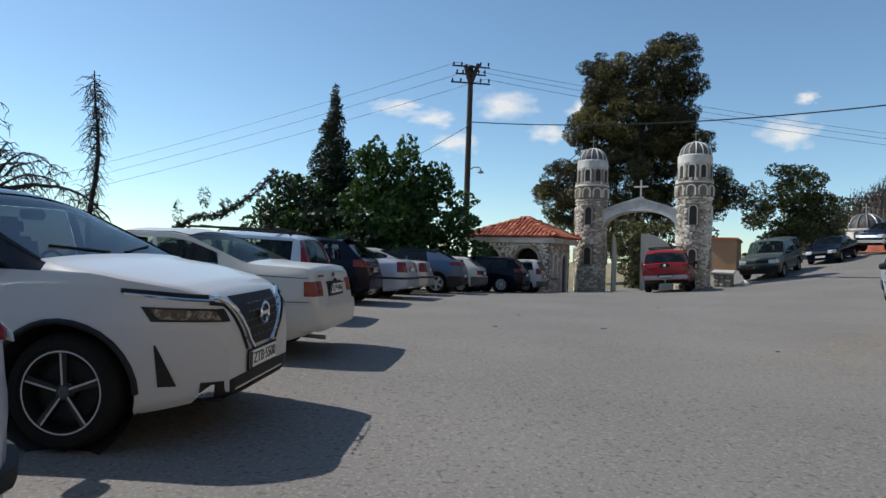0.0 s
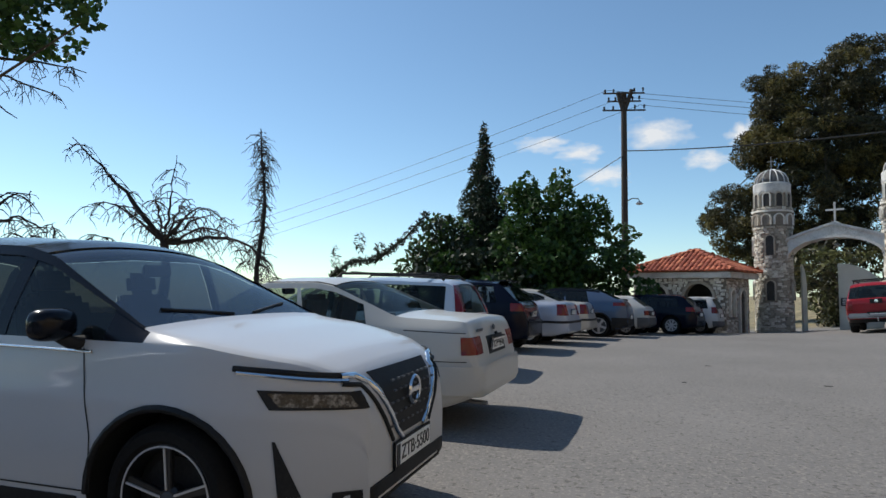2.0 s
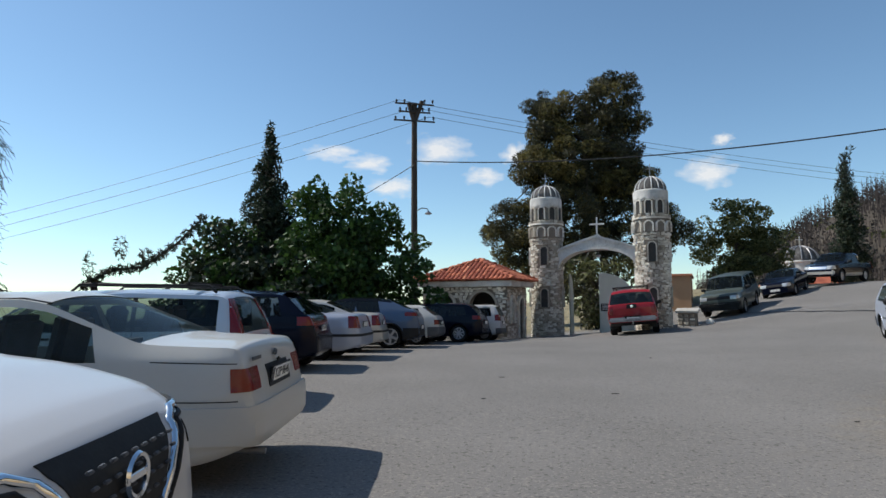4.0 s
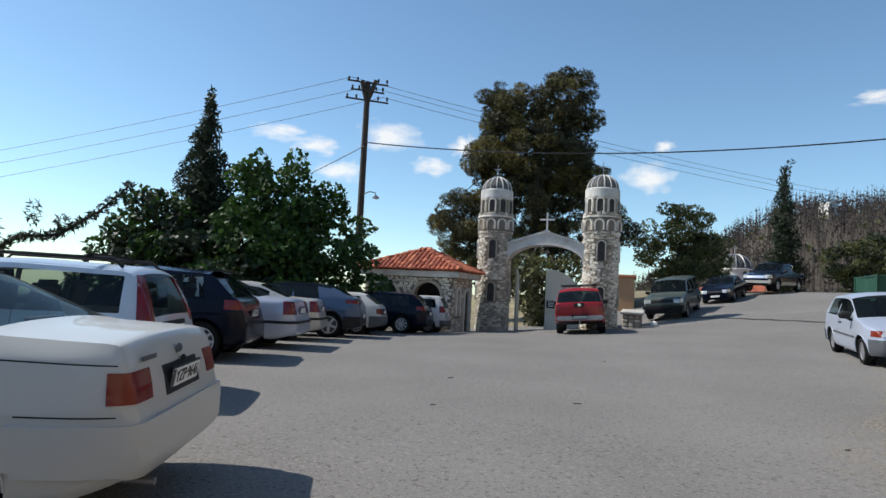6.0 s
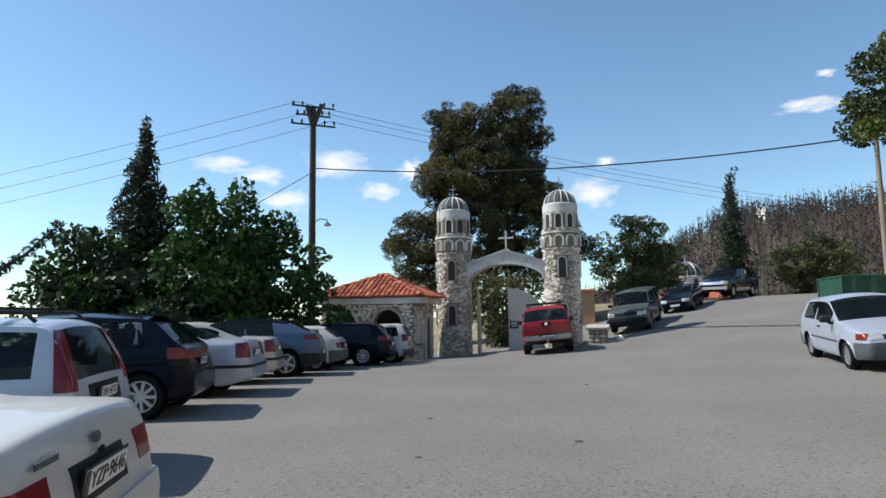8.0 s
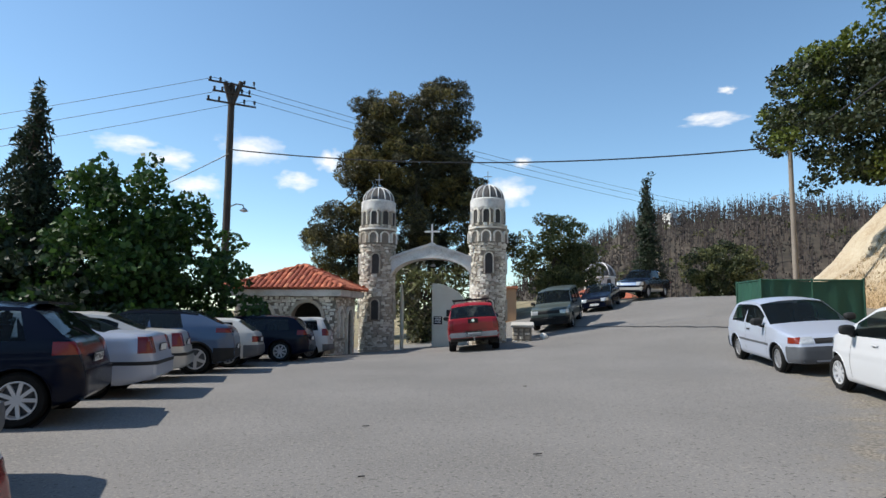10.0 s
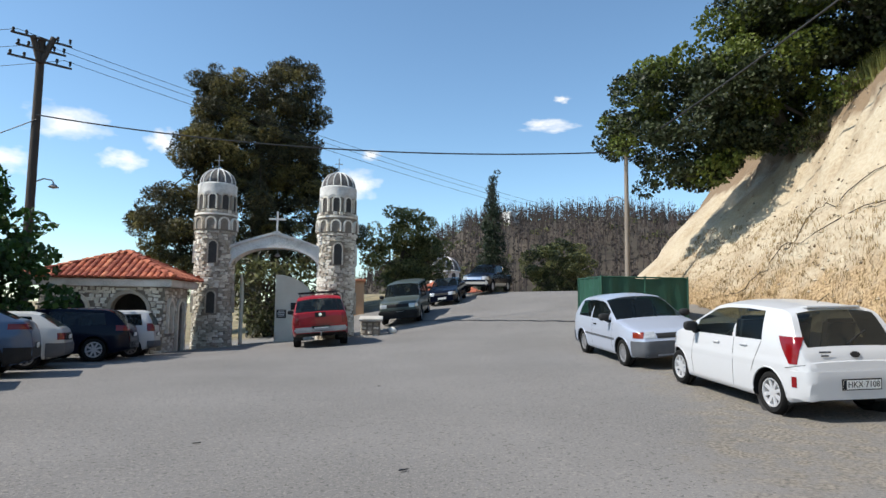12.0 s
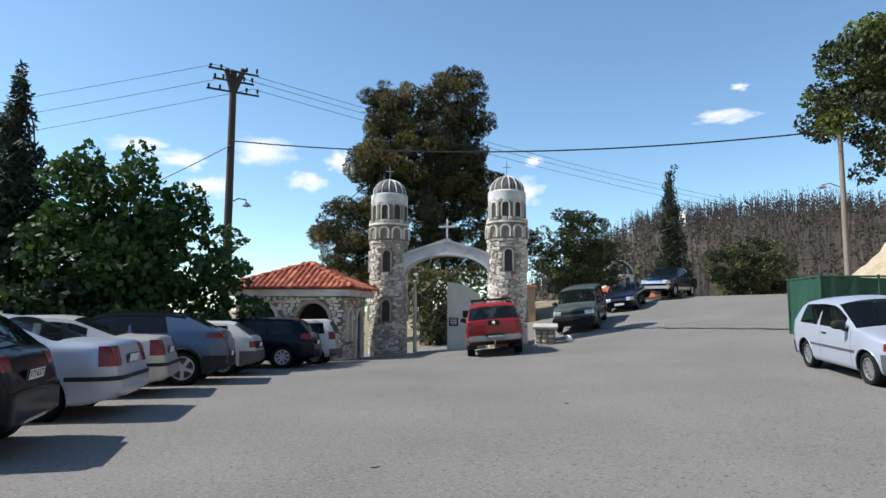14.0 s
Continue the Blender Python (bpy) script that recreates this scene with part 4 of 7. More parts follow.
_, ptop = pole_left()
PX, PY = 1.25, 36.3
RX, RY = 21.0, 22.2
rz_ = height(RX, RY)
rp = thing("utility_pole", Matrix.Translation((RX, RY, rz_ - 0.2)), "slim weathered grey utility pole with a small lamp", "utility pole")
rh = 8.35 - rz_ + 0.2
part("pole", add_cyl(bmesh.new(), 0.11, 0.08, (0, 0, 0), (0.02, 0.02, rh), 12), GREYWOOD, rp, "", 50)
part("lamp_arm", tube([(0, 0, rh - 2.2), (-0.3, 0.25, rh - 2.0), (-0.5, 0.4, rh - 2.05)], 0.022, 6), STEEL, rp, "", 60)
part("lamp_shade", lathe([(0, 0.1), (0.05, 0.09), (0.15, 0.0), (0.0, -0.05)], 12, pose(-0.5, 0.4, rh - 2.15)), STEEL, rp, "", 50)


def wire(a, b, sag, r, label="black sagging overhead power cable"):
    a, b = Vector(a), Vector(b)
    pts = [a.lerp(b, k / 24) - Vector((0, 0, sag * 4 * (k / 24) * (1 - k / 24))) for k in range(25)]
    tagged(part("overhead_cable", tube(pts, r, 5), WIREM, smooth=60), label, "cable", "overhead cables")


wire((PX, PY, ptop - 3.3), (RX, RY, 8.25), 0.65, 0.030)
wire((RX, RY, 8.25), (14.0, 3.0, 12.5), 0.35, 0.032)
wire((PX, PY, ptop - 3.5), (-14, 46, 3.0), 0.5, 0.022)
for dx, dz in ((-0.85, 0.12), (0.0, -0.3), (0.85, -0.8)):
    wire((PX + dx, PY, ptop + dz), (-60 + dx, 47, ptop + dz - 13.5), 1.2, 0.012, "thin dark overhead power wire")
    wire((PX + dx, PY, ptop + dz), (62 + dx, 47, ptop + dz - 2.5), 1.0, 0.012, "thin dark overhead power wire")


# ---- cars ----
from mathutils.bvhtree import BVHTree


def lerp_line(line, x):
    """Height along a polyline of (x, z), eased a little at its corners."""
    def raw(q):
        if q <= line[0][0]:
            return line[0][1]
        for (x0, z0), (x1, z1) in zip(line, line[1:]):
            if q <= x1:
                return z0 + (z1 - z0) * (q - x0) / max(1e-6, x1 - x0)
        return line[-1][1]
    e = 0.05
    return (raw(x - e) + 2 * raw(x) + raw(x + e)) / 4 if line[0][0] + e < x < line[-1][0] - e else raw(x)


def wheel_parts(parent, at, r, side, rim, spokes, width=0.20, rim_share=0.66, dark=False):
    """One wheel: tyre and rim with spokes; side is +1 for the car's left."""
    w = new("wheel")
    w.parent = parent
    w.matrix_basis = Matrix.Translation(at) @ pose(0, 0, 0, -90 * side, 0, 0)
    h, ri = width / 2, r * rim_share
    prof = [(ri, -h * 0.8), (ri + 0.02, -h), (r - 0.035, -h), (r - 0.008, -h * 0.72), (r, -h * 0.3), (r, h * 0.3), (r - 0.008, h * 0.72), (r - 0.035, h), (ri + 0.02, h), (ri, h * 0.8)]
    part("tyre", lathe(prof, 36), RUBBER, w, smooth=40)
    bm = lathe([(ri + 0.001, -h * 0.7), (ri + 0.001, h * 0.84), (ri - 0.014, h * 0.86), (ri - 0.022, h * 0.6), (ri - 0.03, 0.0)], 36)
    hub = lathe([(0.0, h * 0.66), (0.045, h * 0.66), (0.06, h * 0.5), (0.06, 0)], 20)
    me = bpy.data.meshes.new("t")
    hub.to_mesh(me)
    hub.free()
    bm.from_mesh(me)
    bpy.data.meshes.remove(me)
    for k in range(spokes):
        a = 360 / spokes * k + 18
        sw = 0.30 / spokes + 0.012
        mm = pose(0, 0, 0, 0, 0, a) @ pose((ri) / 2 + 0.01, 0, h * 0.55, 0, -3, 0)
        add_box(bm, (ri - 0.03, sw if not dark else sw * 0.55, 0.028), mm, 0.004)
    part("rim", bm, rim, w, smooth=35)
    if dark:
        part("rim_ring", lathe([(ri - 0.004, h * 0.86), (ri - 0.004, h * 0.90), (ri - 0.012, h * 0.90), (ri - 0.012, h * 0.86)], 36), ALLOY, w, "bright machined rim edge", 40)
        for k in range(spokes):
            bm = bmesh.new()
            add_box(bm, (ri - 0.05, 0.011, 0.008), pose(0, 0, 0, 0, 0, 360 / spokes * k + 18) @ pose(ri / 2 + 0.015, 0.012, h * 0.55 + 0.017, 0, -3, 3), 0.002)
            part("spoke_face", bm, ALLOY, w)
        part("hub_cap", lathe([(0.0, h * 0.72), (0.03, h * 0.72), (0.036, h * 0.66)], 16), GREYPLASTIC, w, "", 40)
    part("brake_disc", lathe([(0.0, h * 0.05), (ri * 0.72, h * 0.05), (ri * 0.72, -0.01), (ri - 0.02, -0.02), (ri - 0.02, -0.05)], 28), PLASTIC if dark else GREYPLASTIC, w, smooth=40)
    return w


def car(name, m, s, label, category="car", group="cars in the yard"):
    """A car built as a shell of cross-sections; local x is forward, the origin lies on the ground under its middle."""
    ob = thing(name, m, label, category, group)
    L, W, top = s["L"], s["W"], s["top"]
    x0, x1 = -L / 2, L / 2
    clear, step = s.get("clear", 0.2), s.get("step", 0.06)
    rw, fw = s["wheels"]
    R = s["r"]
    arch = R + s.get("archgap", 0.055)
    bz0, bz1 = s["belt"]
    roofw = s.get("roofw", 0.76)
    H = max(z for _, z in top)
    fine = step * 0.42
    xs, x = [], x0
    while x < x1 - 1e-6:
        xs.append(x)
        x += fine if (x - x0 < 0.55 or x1 - x < 0.62) else step
    xs.append(x1)
    ends = s.get("ends", (0.16, 0.30))
    nose = s.get("nose", 0.5)

    def plan(x):
        """Half width in plan."""
        w = W / 2
        dr, df = x - x0, x1 - x
        if dr < 0.45:
            w -= ends[0] * (1 - dr / 0.45) ** 2.6
        if df < nose + 0.35:
            w -= ends[1] * (1 - df / (nose + 0.35)) ** 2.2
        return w

    def bottom(x):
        dr, df = x - x0, x1 - x
        z = clear
        if dr < 0.5:
            z += s.get("tuck", (0.12, 0.06))[0] * (1 - dr / 0.5) ** 1.5
        if df < 0.6:
            z += s.get("tuck", (0.12, 0.06))[1] * (1 - df / 0.6) ** 1.5
        return z

    def belt(x):
        return bz0 + (bz1 - bz0) * (x - x0) / L

    NS, NG, NT = s.get("rows", (13, 7, 6))

    def section(x):
        """Half section: (y, z) from the sill to the roof's middle."""
        zt = lerp_line(top, x)
        zb = min(bottom(x), zt - 0.2)
        w = plan(x)
        zl = min(belt(x), zt - 0.035)
        t = min(1.0, max(0.0, (zt - zl - 0.035) / max(0.05, H - belt(x))))
        rows = [(0.0, zb), (w * 0.55, zb), (w * 0.93, zb + 0.005)]
        for k in range(1, NS + 1):
            q = k / NS
            y = w * (0.945 + 0.055 * math.sin(math.pi * min(1, 0.12 + q * 0.86)) ** 0.8)
            if 0.60 < q < 0.72:
                y += 0.006
            rows.append((y, zb + 0.005 + (zl - zb - 0.005) * q))
        yb = rows[-1][0]
        wr = yb * (0.955 * (1 - t) + roofw * t)
        ze = zt - 0.02 - 0.05 * t
        for k in range(1, NG + 1):
            q = k / NG
            rows.append((yb + (wr - yb) * (q ** 1.25), zl + (ze - zl) * q))
        for k in range(1, NT + 1):
            q = k / NT
            rows.append((wr * (1 - q), ze + (zt - ze) * (1 - (1 - q) ** 2.4)))
        return rows

    half = [section(x) for x in xs]
    nr = len(half[0])
    verts, grid = [], []
    for sx in (1, -1):
        g = []
        for x, rows in zip(xs, half):
            g.append([])
            for y, z in rows:
                g[-1].append(len(verts))
                verts.append(Vector((x, y * sx, z)))
        grid.append(g)
    faces = []
    for sx, g in zip((1, -1), grid):
        for i in range(len(xs) - 1):
            for j in range(nr - 1):
                kind = "under" if j < 2 else "side" if j < 2 + NS else "green" if j < 2 + NS + NG else "top"
                f = (g[i][j], g[i + 1][j], g[i + 1][j + 1], g[i][j + 1])
                if sx > 0:
                    f = f[::-1]
                faces.append((f, kind, j - 2 - NS if kind == "green" else j, sx))
    cols = 18
    for i, kind in ((0, "rear"), (len(xs) - 1, "front")):
        rowsv = []
        for j in range(2, nr - 1):
            a, b = verts[grid[0][i][j]], verts[grid[1][i][j]]
            row = [grid[0][i][j]]
            for c in range(1, cols):
                verts.append(a.lerp(b, c / cols))
                row.append(len(verts) - 1)
            row.append(grid[1][i][j])
            rowsv.append(row)
        for j, (ra, rb) in enumerate(zip(rowsv, rowsv[1:])):
            for c in range(cols):
                f = (ra[c], ra[c + 1], rb[c + 1], rb[c])
                faces.append((f if i == 0 else f[::-1], kind, j, 0))
    # wheel arches: edges drawn to the circle, the inside left out
    cut = {}
    for n_, v in enumerate(verts):
        if abs(v.y) < W * 0.30:
            continue
        for wx in (rw, fw):
            dx, dz = v.x - wx, v.z - R
            d = math.hypot(dx, dz)
            if d < arch and dz > -R * 0.9:
                cut[n_] = (wx, dx, dz, max(d, 1e-3))
    kept = [f for f in faces if not all(q in cut for q in f[0])]
    for n_ in {q for f in kept for q in f[0] if q in cut}:
        wx, dx, dz, d = cut[n_]
        verts[n_].x, verts[n_].z = wx + dx / d * arch, R + dz / d * arch
    # classes
    side_windows = s["windows"]
    wsa, wsb = s["windscreen"]
    rwa, rwb = s["rearwindow"]
    lamps = s.get("lamps", [])
    groups = {}
    for f, kind, j, sx in kept:
        c = sum((verts[q] for q in f), Vector()) / len(f)
        cls = "body"
        if kind == "under":
            cls = "underbody"
        elif kind == "green" and 0 <= j < NG - 1 - s.get("frame", 0):
            for k, (a, b, lean) in enumerate(side_windows):
                if a + lean * (c.z - belt(c.x)) < c.x < b + lean * (c.z - belt(c.x)):
                    cls = ("side_window", k, sx)
            if cls == "body" and s.get("pillars") and side_windows[0][0] < c.x < wsa + 0.06:
                cls = ("pillar", sum(c.x > (a + b) / 2 for a, b, _ in side_windows), sx)
        elif kind == "top" or kind == "rear":
            if wsb < c.x < wsa and j > 2 + NS + NG - 1 + s.get("apillar", 0):
                cls = "windscreen"
            elif rwb < c.x < rwa and j > 2 + NS + NG - 1 + s.get("dpillar", 0) and kind == "top":
                cls = "rear_window"
            elif s.get("roof") and wsb >= c.x >= rwa:
                cls = "roof_panel"
        if kind == "green" and s.get("roof") and j >= NG - 1 - s.get("frame", 0) and rwa < c.x < wsa:
            cls = "roof_panel"
        groups.setdefault(cls, []).append(f)
    for cls, fs in groups.items():
        if isinstance(cls, tuple) and cls[0] == "side_window" and side_windows[cls[1]][2]:
            a, b, lean = side_windows[cls[1]]
            others = {q for c2, f2 in groups.items() if c2 != cls for f_ in f2 for q in f_}
            for q in {q for f_ in fs for q in f_ if q in others}:
                off = lean * (verts[q].z - belt(verts[q].x))
                for edge_x in (a + off, b + off):
                    if abs(verts[q].x - edge_x) < 0.9 * step:
                        verts[q].x = edge_x
    normals = [Vector() for _ in verts]
    for f, *_ in kept:
        a, b, c = (verts[q] for q in f[:3])
        nrm = (b - a).cross(c - a)
        if len(f) == 4:
            nrm += (c - a).cross(verts[f[3]] - a)
        for q in f:
            normals[q] += nrm
    for nn in normals:
        if nn.length > 0:
            nn.normalize()
    for cls, fs in groups.items():
        used = sorted({q for f in fs for q in f})
        index = {q: k for k, q in enumerate(used)}
        off, mat, pname, lab = 0.0, s["paint"], cls if isinstance(cls, str) else cls[0], ""
        if cls == "body":
            lab = ""
        elif cls == "underbody":
            mat = PLASTIC
        elif pname == "pillar":
            mat, off = s.get("roof", PLASTIC), -0.002
        elif cls == "roof_panel":
            mat, off = s["roof"], 0.002
        elif pname in ("side_window", "windscreen", "rear_window"):
            off, mat = -0.006, s.get("glass", GLASS)
            if pname == "windscreen" and s.get("screenglass"):
                mat = s["screenglass"]
            if pname == "rear_window" and s.get("rearglass"):
                mat = s["rearglass"]
            if pname == "side_window" and s.get("sideglass"):
                mat = s["sideglass"]
        mesh_object(pname, [verts[q] + normals[q] * off for q in used], [tuple(index[q] for q in f) for f in fs], mat, ob, 40, lab)

    shell = BVHTree.FromPolygons(verts, [f[0] for f in kept])

    def patch(pname, rays, nu, nv, mat, off=0.006, label=""):
        """A fitting that follows the shell: rays(u, v) gives origin and way."""
        pts, idx, fs = [], {}, []
        for i in range(nu + 1):
            for j in range(nv + 1):
                o_, d_ = rays(i / nu, j / nv)
                loc, nrm, _, _ = shell.ray_cast(Vector(o_), Vector(d_), 3.0)
                if loc is not None:
                    out = nrm if nrm.dot(loc - Vector((0, 0, loc.z))) > 0 else -nrm
                    idx[i, j] = len(pts)
                    pts.append((loc + out * off, loc - out * 0.01))
        n = len(pts)
        for i in range(nu):
            for j in range(nv):
                q = [(i, j), (i + 1, j), (i + 1, j + 1), (i, j + 1)]
                if all(k in idx for k in q):
                    fs.append(tuple(idx[k] for k in q))
        if not fs:
            return None
        edge = {}
        for f_ in fs:
            for a_, b_ in zip(f_, f_[1:] + f_[:1]):
                edge[frozenset((a_, b_))] = edge.get(frozenset((a_, b_)), 0) + 1
        rim = [tuple(e_) for e_, c_ in edge.items() if c_ == 1]
        fs += [(a_, b_, b_ + n, a_ + n) for a_, b_ in rim]
        return mesh_object(pname, [p_[0] for p_ in pts] + [p_[1] for p_ in pts], fs, mat, ob, 40, label)

    for lname, xa, xb, ya, yb2, za, zb2, mat in lamps:
        za = max(za, clear + 0.02)
        end = -1 if (xa + xb) / 2 < 0 else 1
        tail = x0 if end < 0 else x1
        if xa > x0 + 0.4 and xb < x1 - 0.4:
            for sd in (1, -1):
                patch(lname, lambda u, v: ((xa + (xb - xa) * u, sd * 2.0, za + (zb2 - za) * v), (0, -sd, 0)), 24, 3, mat)
        elif ya < 0.02 and yb2 < 1:
            patch(lname, lambda u, v: ((tail + end * 0.5, -yb2 + 2 * yb2 * u, za + (zb2 - za) * v), (-end, 0, 0)), 16, 8, mat)
        elif ya < 0.02:
            cx = xb if end < 0 else xa
            patch(lname, lambda u, v: ((cx, 0, za + (zb2 - za) * v), (end * math.sin(math.pi * u), math.cos(math.pi * u), 0)), 60, 8, mat, 0.028 if lname.endswith("bumper") else 0.034 if lname == "bumper_strip" else 0.006)
        else:
            inner_x = xb if end < 0 else xa
            for sd in (1, -1):
                cx, cy = tail - end * 0.45, sd * min(ya, W / 2 * 0.5) * 0.8
                a0 = math.atan2(sd * ya - cy, (tail - cx) * 1.0)
                a1 = math.atan2(sd * W / 2 * min(1.0, yb2 / (W / 2) if yb2 < 0.9 else 1.0) - cy, inner_x - cx)
                if yb2 < 0.84:
                    a1 = math.atan2(sd * yb2 - cy, tail - cx)
                if end < 0:
                    a0, a1 = (a0 + 2 * math.pi) % (2 * math.pi), (a1 + 2 * math.pi) % (2 * math.pi)
                patch(lname, lambda u, v: ((cx, cy, za + (zb2 - za) * v), (math.cos(a0 + (a1 - a0) * u), math.sin(a0 + (a1 - a0) * u), 0)), 16, 8, mat)

    def ysurf(x, z):
        rows = section(x)
        for (y0, z0), (y1, z1) in zip(rows[2:], rows[3:]):
            if z0 <= z <= z1 and z1 > z0:
                return y0 + (y1 - y0) * (z - z0) / (z1 - z0)
        return rows[3][0]

    # wheels and their wells
    for wx in (rw, fw):
        for sd in (1, -1):
            wheel_parts(ob, (wx, sd * (W / 2 - 0.13), R), R, sd, s.get("rim", ALLOY), s.get("spokes", 5), s.get("tyrew", 0.2), s.get("rimshare", 0.66), s.get("rim") is DARKALLOY)
            bm = bmesh.new()
            n = 16
            pts = [(wx + arch * math.cos(math.pi * k / n), R + arch * math.sin(math.pi * k / n)) for k in range(n + 1)]
            pts = [(wx + arch, clear)] + pts + [(wx - arch, clear)]
            outer = [bm.verts.new((px, sd * (ysurf(px, max(pz, clear + 0.03)) - 0.004), pz)) for px, pz in pts]
            inner = [bm.verts.new((px, sd * (W / 2 - 0.34), pz)) for px, pz in pts]
            for k in range(len(pts) - 1):
                bm.faces.new((outer[k], outer[k + 1], inner[k + 1], inner[k]))
            bm.faces.new(inner)
            part("wheel_well", bm, PLASTIC, ob, smooth=40)
            lip = [(px, sd * (ysurf(px, pz) - 0.002), pz) for px, pz in pts[1:-1] if pz > bottom(px) + 0.04]
            if len(lip) > 3:
                part("arch_lip", tube(lip, s.get("lipr", 0.011), 6), s.get("lipmat", s["paint"]), ob, smooth=60)
    # seams, handles, mirrors
    for seam in s.get("seams", []):
        for sd in (1, -1):
            bm = bmesh.new()
            prev = None
            pts = []
            for (xa, za), (xb, zb_) in zip(seam, seam[1:]):
                for k in range(7):
                    pts.append((xa + (xb - xa) * k / 6, za + (zb_ - za) * k / 6))
            for k, (px, pz) in enumerate(pts):
                qx, qz = pts[min(k + 1, len(pts) - 1)]
                ox, oz = pts[max(k - 1, 0)]
                d = Vector((qx - ox, qz - oz))
                if d.length < 1e-6:
                    continue
                d.normalize()
                e = 0.004
                pair = [bm.verts.new((px + sg * d.y * e, sd * (ysurf(px, pz) + 0.0025), pz - sg * d.x * e)) for sg in (1, -1)]
                if prev:
                    bm.faces.new((prev[0], pair[0], pair[1], prev[1]))
                prev = pair
            part("door_seam", bm, PLASTIC, ob)
    for hx, hz in s.get("handles", []):
        for sd in (1, -1):
            part("door_handle", box((0.17, 0.03, 0.028), (hx, sd * (ysurf(hx, hz) + 0.012), hz), 0.009), s.get("handlemat", s["paint"]), ob, smooth=40)
    mx, mz = s.get("mirror", (None, None))
    if mx is not None:
        for sd in (1, -1):
            ym = ysurf(mx, mz - 0.04)
            bm = bmesh.new()
            bmesh.ops.create_uvsphere(bm, u_segments=20, v_segments=14, radius=1)
            for v in bm.verts:
                k = 1 / max(1e-6, (abs(v.co.x) ** 3 + abs(v.co.y) ** 3 + abs(v.co.z) ** 3) ** (1 / 3))
                v.co = Vector((mx - 0.02 + (0.085 if v.co.x > 0 else 0.035) * v.co.x * k, sd * (ym + 0.13) + 0.115 * v.co.y * k, mz + 0.045 + 0.078 * v.co.z * k))
            bm2 = tube([(mx + 0.03, sd * (ym - 0.03), mz - 0.05), (mx + 0.02, sd * (ym + 0.05), mz - 0.045), (mx, sd * (ym + 0.12), mz)], [0.04, 0.032, 0.028], 10)
            part("mirror_arm", bm2, PLASTIC, ob, smooth=60)
            part("door_mirror", bm, s.get("mirrormat", PLASTIC), ob, smooth=50)
    # cabin: seats, wheel, dashboard
    fl = clear + 0.12
    xf = (side_windows[-1][1] + wsa) / 2 - 0.78
    cab = s.get("cabin", CABIN)
    for xx in (xf, xf - 0.85):
        if xx < rwb + 0.35:
            continue
        for sd in (1, -1):
            bm = box((0.5, 0.5, 0.16), (xx + 0.1, sd * 0.36, fl + 0.28), 0.05)
            room = lerp_line(top, xx - 0.34) - 0.06 - (fl + 0.33)
            tall = min(0.62, room)
            add_box(bm, (0.13, 0.48, tall), pose(xx - 0.18, sd * 0.36, fl + 0.31 + tall / 2, 0, -12, 0), 0.05)
            if room > 0.80:
                add_box(bm, (0.09, 0.26, 0.16), pose(xx - 0.26, sd * 0.36, fl + 1.0, 0, -10, 0), 0.04)
            part("car_seat", bm, cab, ob, smooth=50)
    dz = belt(wsa) - 0.10
    part("dashboard", box((0.42, W * 0.80, 0.26), (wsa - 0.42, 0, dz - 0.06), 0.07), CABIN, ob, smooth=50)
    sw = bmesh.new()
    sw = tube([Matrix.Translation((wsa - 0.72, 0.36, dz + 0.02)) @ pose(0, 0, 0, 0, 65, 0) @ Vector((0.18 * math.cos(a * 0.3142), 0.18 * math.sin(a * 0.3142), 0)) for a in range(21)], 0.014, 6)
    part("steering_wheel", sw, CABIN, ob, smooth=60)
    part("rear_view_mirror", box((0.04, 0.24, 0.075), (wsb + 0.10, 0, lerp_line(top, wsb + 0.10) - 0.10), 0.014), CABIN, ob, smooth=45)
    # plates
    for (px, pz, rz, tilt, text) in s.get("plates", []):
        sg = 1 if px > 0 else -1
        pm = pose(px, s.get("plate_y", 0.0), pz) @ pose(0, 0, 0, 90 + tilt, 0, 90 if sg > 0 else -90)
        p = part("number_plate", add_box(bmesh.new(), (0.52, 0.115, 0.012), pm, 0.004), PLATEWHITE, ob)
        part("plate_frame", add_box(bmesh.new(), (0.55, 0.145, 0.010), pm @ pose(0, 0, -0.003), 0.004), PLASTIC, ob)
        part("plate_band", add_box(bmesh.new(), (0.042, 0.108, 0.004), pm @ pose(-0.236, 0, 0.0065)), NAVY, ob)
        if text:
            lettering(text, 0.075, pm @ pose(0.022, 0, 0.0075), ob, INK, 0.43)
    return ob, ysurf, patch, shell


def on_ground(x, y, deg, lift=0.0):
    """Pose of a car standing on the sloping ground, heading deg from the x axis."""
    c, n = math.cos(radians(deg)), math.sin(radians(deg))
    e = 1.2
    zx = (height(x + c * e, y + n * e) - height(x - c * e, y - n * e)) / (2 * e)
    zy = (height(x - n * e * 0.6, y + c * e * 0.6) - height(x + n * e * 0.6, y - c * e * 0.6)) / (1.2 * e)
    z = height(x, y) + lift
    fx = Vector((c, n, zx)).normalized()
    fy = Vector((-n, c, zy)).normalized()
    fz = fx.cross(fy).normalized()
    fy = fz.cross(fx)
    return Matrix(((fx.x, fy.x, fz.x, x), (fx.y, fy.y, fz.y, y), (fx.z, fy.z, fz.z, z), (0, 0, 0, 1)))


def rear_at(x, y, deg, L):
    """Pose of a car whose tail's middle stands at x, y."""
    return on_ground(x + math.cos(radians(deg)) * L / 2, y + math.sin(radians(deg)) * L / 2, deg)


def nose_at(x, y, deg, L):
    return on_ground(x - math.cos(radians(deg)) * L / 2, y - math.sin(radians(deg)) * L / 2, deg)


ROW = 171.0
